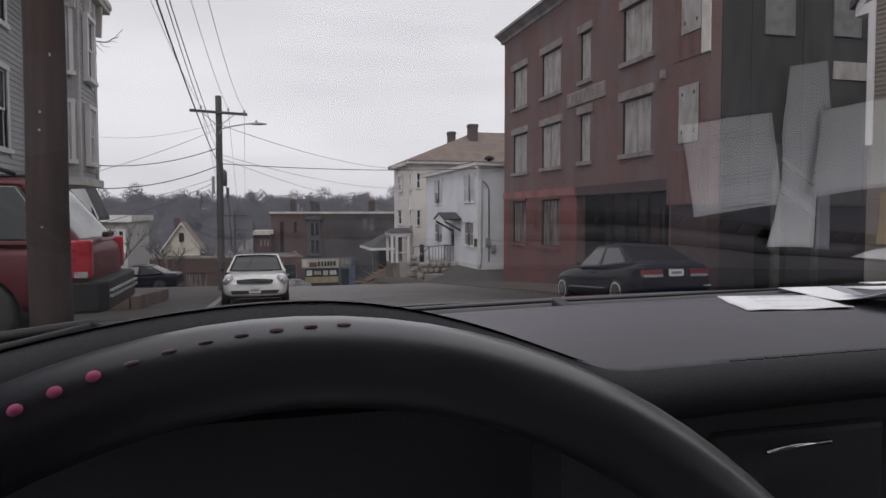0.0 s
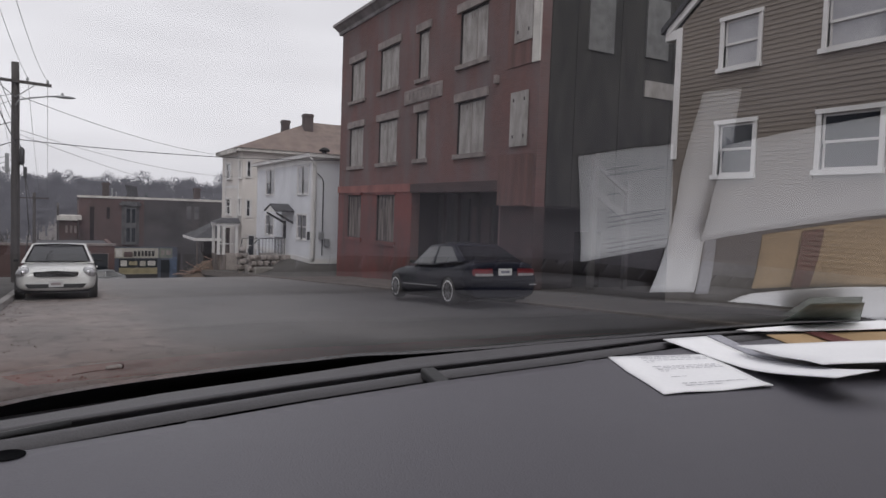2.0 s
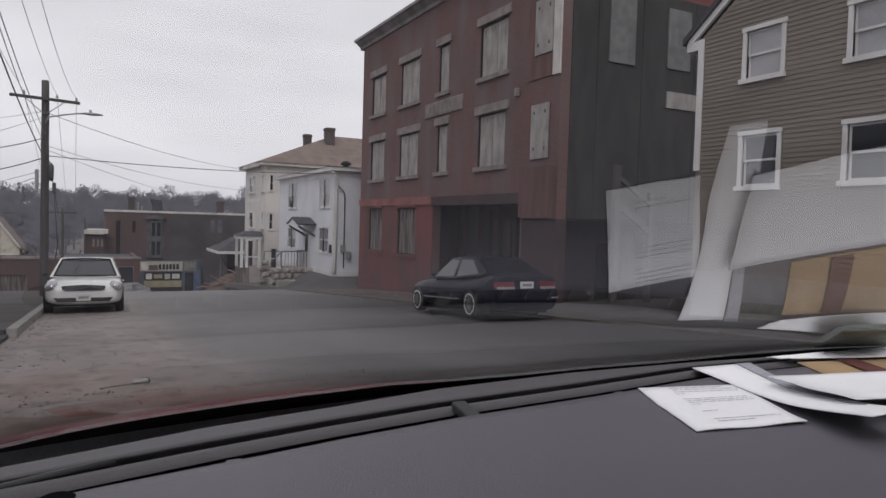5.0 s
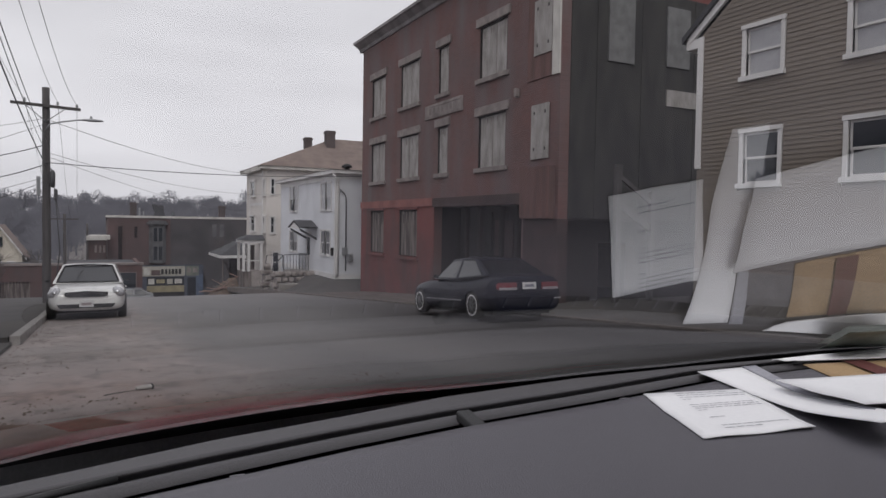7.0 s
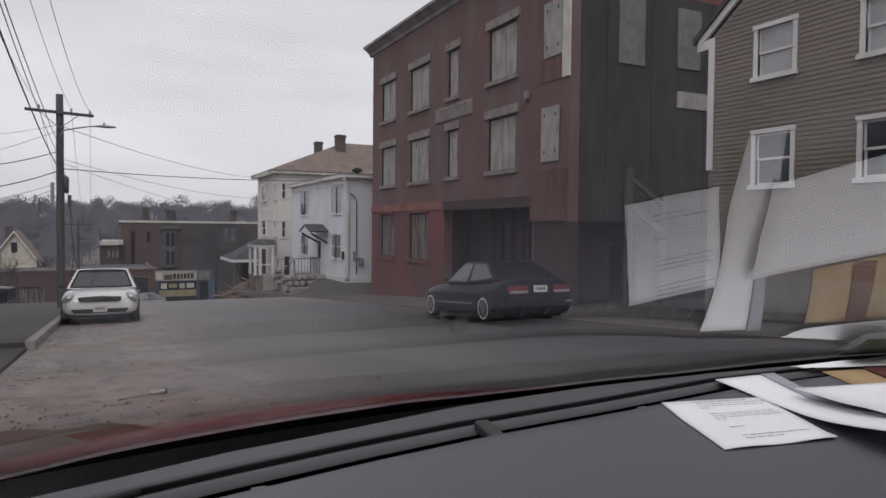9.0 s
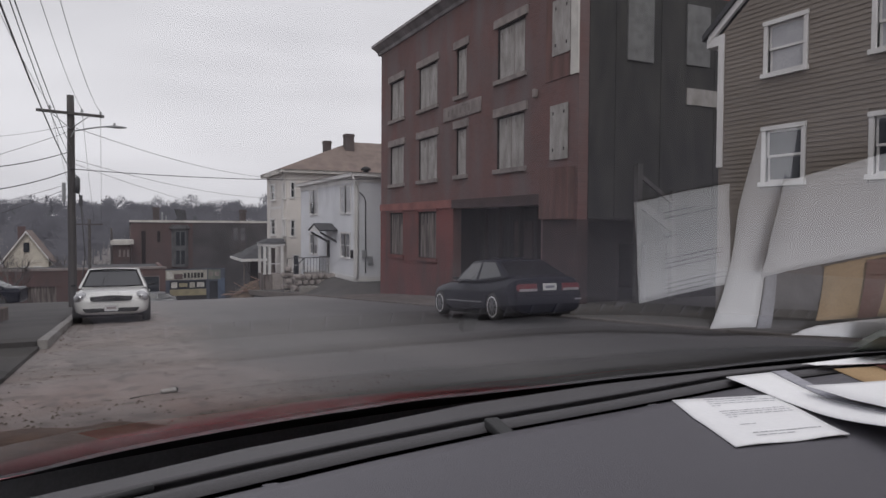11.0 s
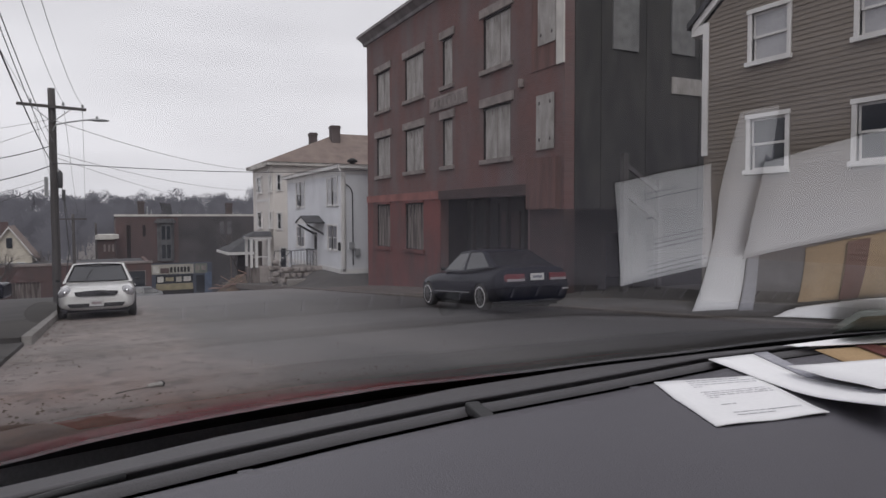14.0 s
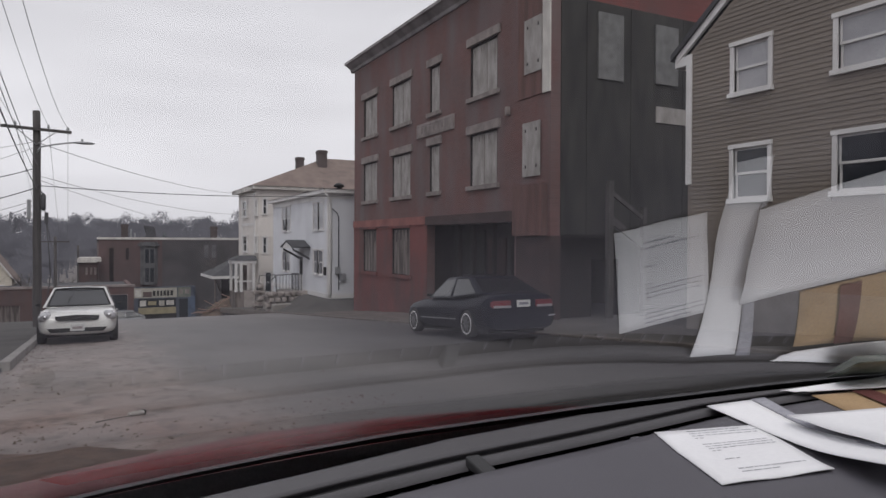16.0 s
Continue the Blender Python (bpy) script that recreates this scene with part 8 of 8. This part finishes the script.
def navy_coupe():
    x, y = 8.05, 13.75
    z = ground_z(8, y) + 0.05
    m = Matrix.Translation((x, y, z)) @ Matrix.Rotation(radians(-4.1), 4, "X") @ Matrix.Rotation(radians(-1.0), 4, "Z")
    root = sedan("navy_coupe", "lowered dark navy two-door coupe with polished rims parked at the kerb", m, NAVY_CAR, 4.3, 1.7, 1.33, 0.85, 0.8, 0.93, 0.12, 0.72, 0.06, -0.98, -1.68, (-1.22, 1.48), 9, RIM_SILVER, coupe=True, radius=0.29)
    r = -2.15
    for s in (1, -1):
        bm = bmesh.new()
        prism(bm, [(s * 0.3, r - 0.015, 0.62), (s * 0.72, r + 0.015, 0.625), (s * 0.76, r + 0.05, 0.65), (s * 0.755, r + 0.06, 0.74), (s * 0.7, r + 0.03, 0.77), (s * 0.3, r + 0.0, 0.77)], (0, 0.1, 0))
        t = part("tail_lamp", bm, TAIL_DIM, root, "red tail lamp with a clear lower strip", m=m @ Matrix.Translation((0, -0.02, 0)), bevel=0.015)
        bm = bmesh.new()
        prism(bm, [(s * 0.31, r - 0.04, 0.62), (s * 0.7, r - 0.018, 0.62), (s * 0.7, r - 0.014, 0.67), (s * 0.31, r - 0.036, 0.67)], (0, 0.03, 0))
        part("reverse_lamp", bm, LAMP_DULL, t, m=m)
    pl = bx("number_plate", (-0.16, 0.16, r - 0.02, r - 0.005, 0.63, 0.77), PLATE, root, "white plate with plain bars", m=m)
    bx("plate_bar", (-0.11, 0.11, r - 0.024, r - 0.021, 0.675, 0.725), mat("plate_print_dark", (0.2, 0.2, 0.25)), pl, m=m)
    bx("bumper_crease", (-0.78, 0.78, r - 0.012, r + 0.1, 0.5, 0.53), NAVY_CAR, root, m=m, bevel=0.01)
    bx("rear_reflector", (0.62, 0.78, r - 0.002, r + 0.03, 0.42, 0.445), LAMP_GLASS, root, m=m)
    bx("sunroof", (-0.36, 0.36, -0.6, -0.2, 1.325, 1.345), CAR_GLASS, root, m=m, bevel=0.008)


def red_suv():
    root = thing("red_suv", "red sport utility vehicle with dark lower cladding parked across the sidewalk", "suv", group="parked cars")
    x, y = -1.58, 8.15
    z = 0.0
    m = Matrix.Translation((x, y, z)) @ Matrix.Rotation(radians(SUV_YAW), 4, "Z") @ Matrix.Translation((0, 2.32, 0))
    w, L, clear, belt, H = 0.92, 4.65, 0.34, 1.08, 1.74
    f, r = L / 2, -L / 2
    st = [(r + 0.0, w * 0.86, clear + 0.12, belt - 0.12), (r + 0.06, w * 0.95, clear + 0.04, belt), (r + 0.3, w, clear, belt), (-1.0, w, clear, belt), (0.0, w, clear, belt), (1.0, w, clear, belt), (1.3, w, clear, belt - 0.02), (f - 0.5, w * 0.97, clear, 1.02), (f - 0.12, w * 0.9, clear + 0.05, 0.93), (f, w * 0.78, clear + 0.1, 0.82)]
    body = part("body", body_loft(st, 0.93), SUV_PAINT, root, smooth=True, sub=2)
    cut = []
    R = 0.37
    for yy in (r + 1.05, f - 0.85):
        bm = bmesh.new()
        lathe(bm, [(R * 1.14, -w - 0.2), (R * 1.14, w + 0.2)], 40, "x")
        cut.append(part("cut", bm, SUV_PAINT, m=Matrix.Translation((0, yy, R))))
    carve(body, cut)
    body.data.transform(m)
    bx("underbody", (-w + 0.16, w - 0.16, r + 0.3, f - 0.3, clear - 0.02, clear + 0.35), BLACK_VOID, root, m=m)
    a0, b0, c0 = (1.25, w * 0.95, belt - 0.03), (-0.3, w * 0.97, belt - 0.03), (r + 0.1, w * 0.95, belt - 0.03)
    a1, b1, c1 = (0.45, w * 0.8, H - 0.05), (-0.4, w * 0.81, H - 0.02), (r + 0.6, w * 0.78, H - 0.05)
    cabin(root, m, SUV_PAINT, ((a0, b0, c0), (a1, b1, c1)), CAR_GLASS, SKY_GLASS, 0.03)
    for s in (1, -1):
        for yy in (r + 1.05, f - 0.85):
            wheel(root, m @ Matrix.Translation((s * (w - 0.12), yy, R)), s, R, 0.23, 5, GALV)
        # tall wrap-round tail lamp with two grooves
        bm = bmesh.new()
        prism(bm, [(s * (w + 0.006), r + 0.4, 0.72), (s * (w + 0.006), r + 0.12, 0.72), (s * w * 0.93, r + 0.005, 0.72), (s * w * 0.8, r + 0.0, 0.72), (s * w * 0.8, r + 0.2, 0.72), (s * w * 0.9, r + 0.4, 0.72)], (0, 0, 0.37))
        lamp_ = part("tail_lamp", bm, TAIL_RED, root, "tall red tail lamp", m=m, bevel=0.02)
        for z0 in (0.9, 0.985):
            bm = bmesh.new()
            prism(bm, [(s * (w + 0.009), r + 0.38, z0), (s * (w + 0.009), r + 0.13, z0), (s * w * 0.9, r + 0.02, z0), (s * w * 0.88, r + 0.2, z0)], (0, 0, 0.012))
            part("groove", bm, SUV_PAINT, lamp_, m=m)
        bm = bmesh.new()
        prism(bm, [(s * (w + 0.012), r + 0.14, 0.72), (s * (w + 0.012), r + 0.02, 0.72), (s * (w + 0.012), r + 0.02, 0.78), (s * (w + 0.012), r + 0.14, 0.78)], (s * 0.004, 0, 0))
        part("side_reflector", bm, LAMP_DULL, root, m=m)
        bm = bmesh.new()
        tube(bm, [(s * w * 0.76, 0.2, H + 0.02), (s * w * 0.77, 0.0, H + 0.06), (s * w * 0.76, r + 0.85, H + 0.06), (s * w * 0.75, r + 0.7, H + 0.0)], 0.022, 8)
        part("roof_rail", bm, DARK_PLASTIC, root, "dark roof rail", m=m, smooth=True)
        bm = bmesh.new()
        box(bm, s * (w + 0.004) - 0.012, s * (w + 0.004) + 0.012, r + 1.6, f - 1.4, clear, clear + 0.22)
        part("side_cladding", bm, DARK_PLASTIC, root, m=m, bevel=0.01)
    bm = bmesh.new()
    prism(bm, [(-w * 0.99, r + 0.42, 0.36), (-w * 1.01, r + 0.3, 0.36), (-w * 0.96, r - 0.06, 0.36), (-w * 0.8, r - 0.13, 0.36), (w * 0.8, r - 0.13, 0.36), (w * 0.96, r - 0.06, 0.36), (w * 1.01, r + 0.3, 0.36), (w * 0.99, r + 0.42, 0.36)], (0, 0, 0.32))
    part("rear_bumper", bm, DARK_PLASTIC, root, "dark plastic rear bumper", m=m, bevel=0.03)
    bm = bmesh.new()
    box(bm, -0.72, 0.72, r - 0.165, r - 0.12, 0.5, 0.53)
    box(bm, -0.72, 0.72, r - 0.165, r - 0.12, 0.56, 0.58)
    part("bumper_step", bm, GALV, root, "bright step strips on the bumper", m=m)
    bx("wiper_motor", (-0.14, 0.14, r - 0.02, r + 0.05, 1.1, 1.16), DARK_PLASTIC, root, m=m, bevel=0.02)


def lot_cars():
    for k, (x, y, yaw, paint, lab) in enumerate(((-6.4, 40.0, 82, NAVY_CAR, "dark sedan parked in the side lot"), (-10.4, 37.0, 84, SILVER_CAR, "dusty silver sedan parked in the side lot"))):
        m = Matrix.Translation((x, y, ground_z(x, y) + 0.14)) @ Matrix.Rotation(radians(yaw), 4, "Z")
        sedan("parked_sedan", lab, m, paint, 4.5, 1.74, 1.42, 0.9, 0.85, 0.98, 0.2, 0.9, 0.15, -0.8, -1.6, (-1.35, 1.4), 7, GALV)
    m = Matrix.Translation((2.2, 59.5, ground_z(2.2, 59.5))) @ Matrix.Rotation(radians(90), 4, "Z")
    sedan("parked_hatchback", "small pale silver car parked below the crest of the street", m, SLATE_CAR, 4.2, 1.72, 1.34, 0.86, 0.8, 0.92, 0.18, 0.7, -0.1, -1.2, -1.95, (-1.3, 1.3), 7, GALV)


SUV_YAW = 90
SUV_PAINT = mat("dusty_crimson_paint", (0.095, 0.005, 0.011), (0.066, 0.009, 0.012), rough=0.5, scale=1.5, fine=120, bump=0.0, coat=0.1, spec=0.25)
# pale base colour stands for the sky mirrored in the SUV's rear window
SKY_GLASS = pane_mat("sky_pale_rear_glass", (0.16, 0.165, 0.17), 0.12)
white_sedan()
navy_coupe()
red_suv()
lot_cars()
own = bpy.data.objects["car_cabin"]
for s in (1, -1):
    for y in (1.5, -1.55):
        wheel(own, Matrix.Translation((0.53 + s * (0.9 if y > 0 else 1.22), y, road_z(y) + 0.3)), s, 0.3, 0.2, 7, GALV)
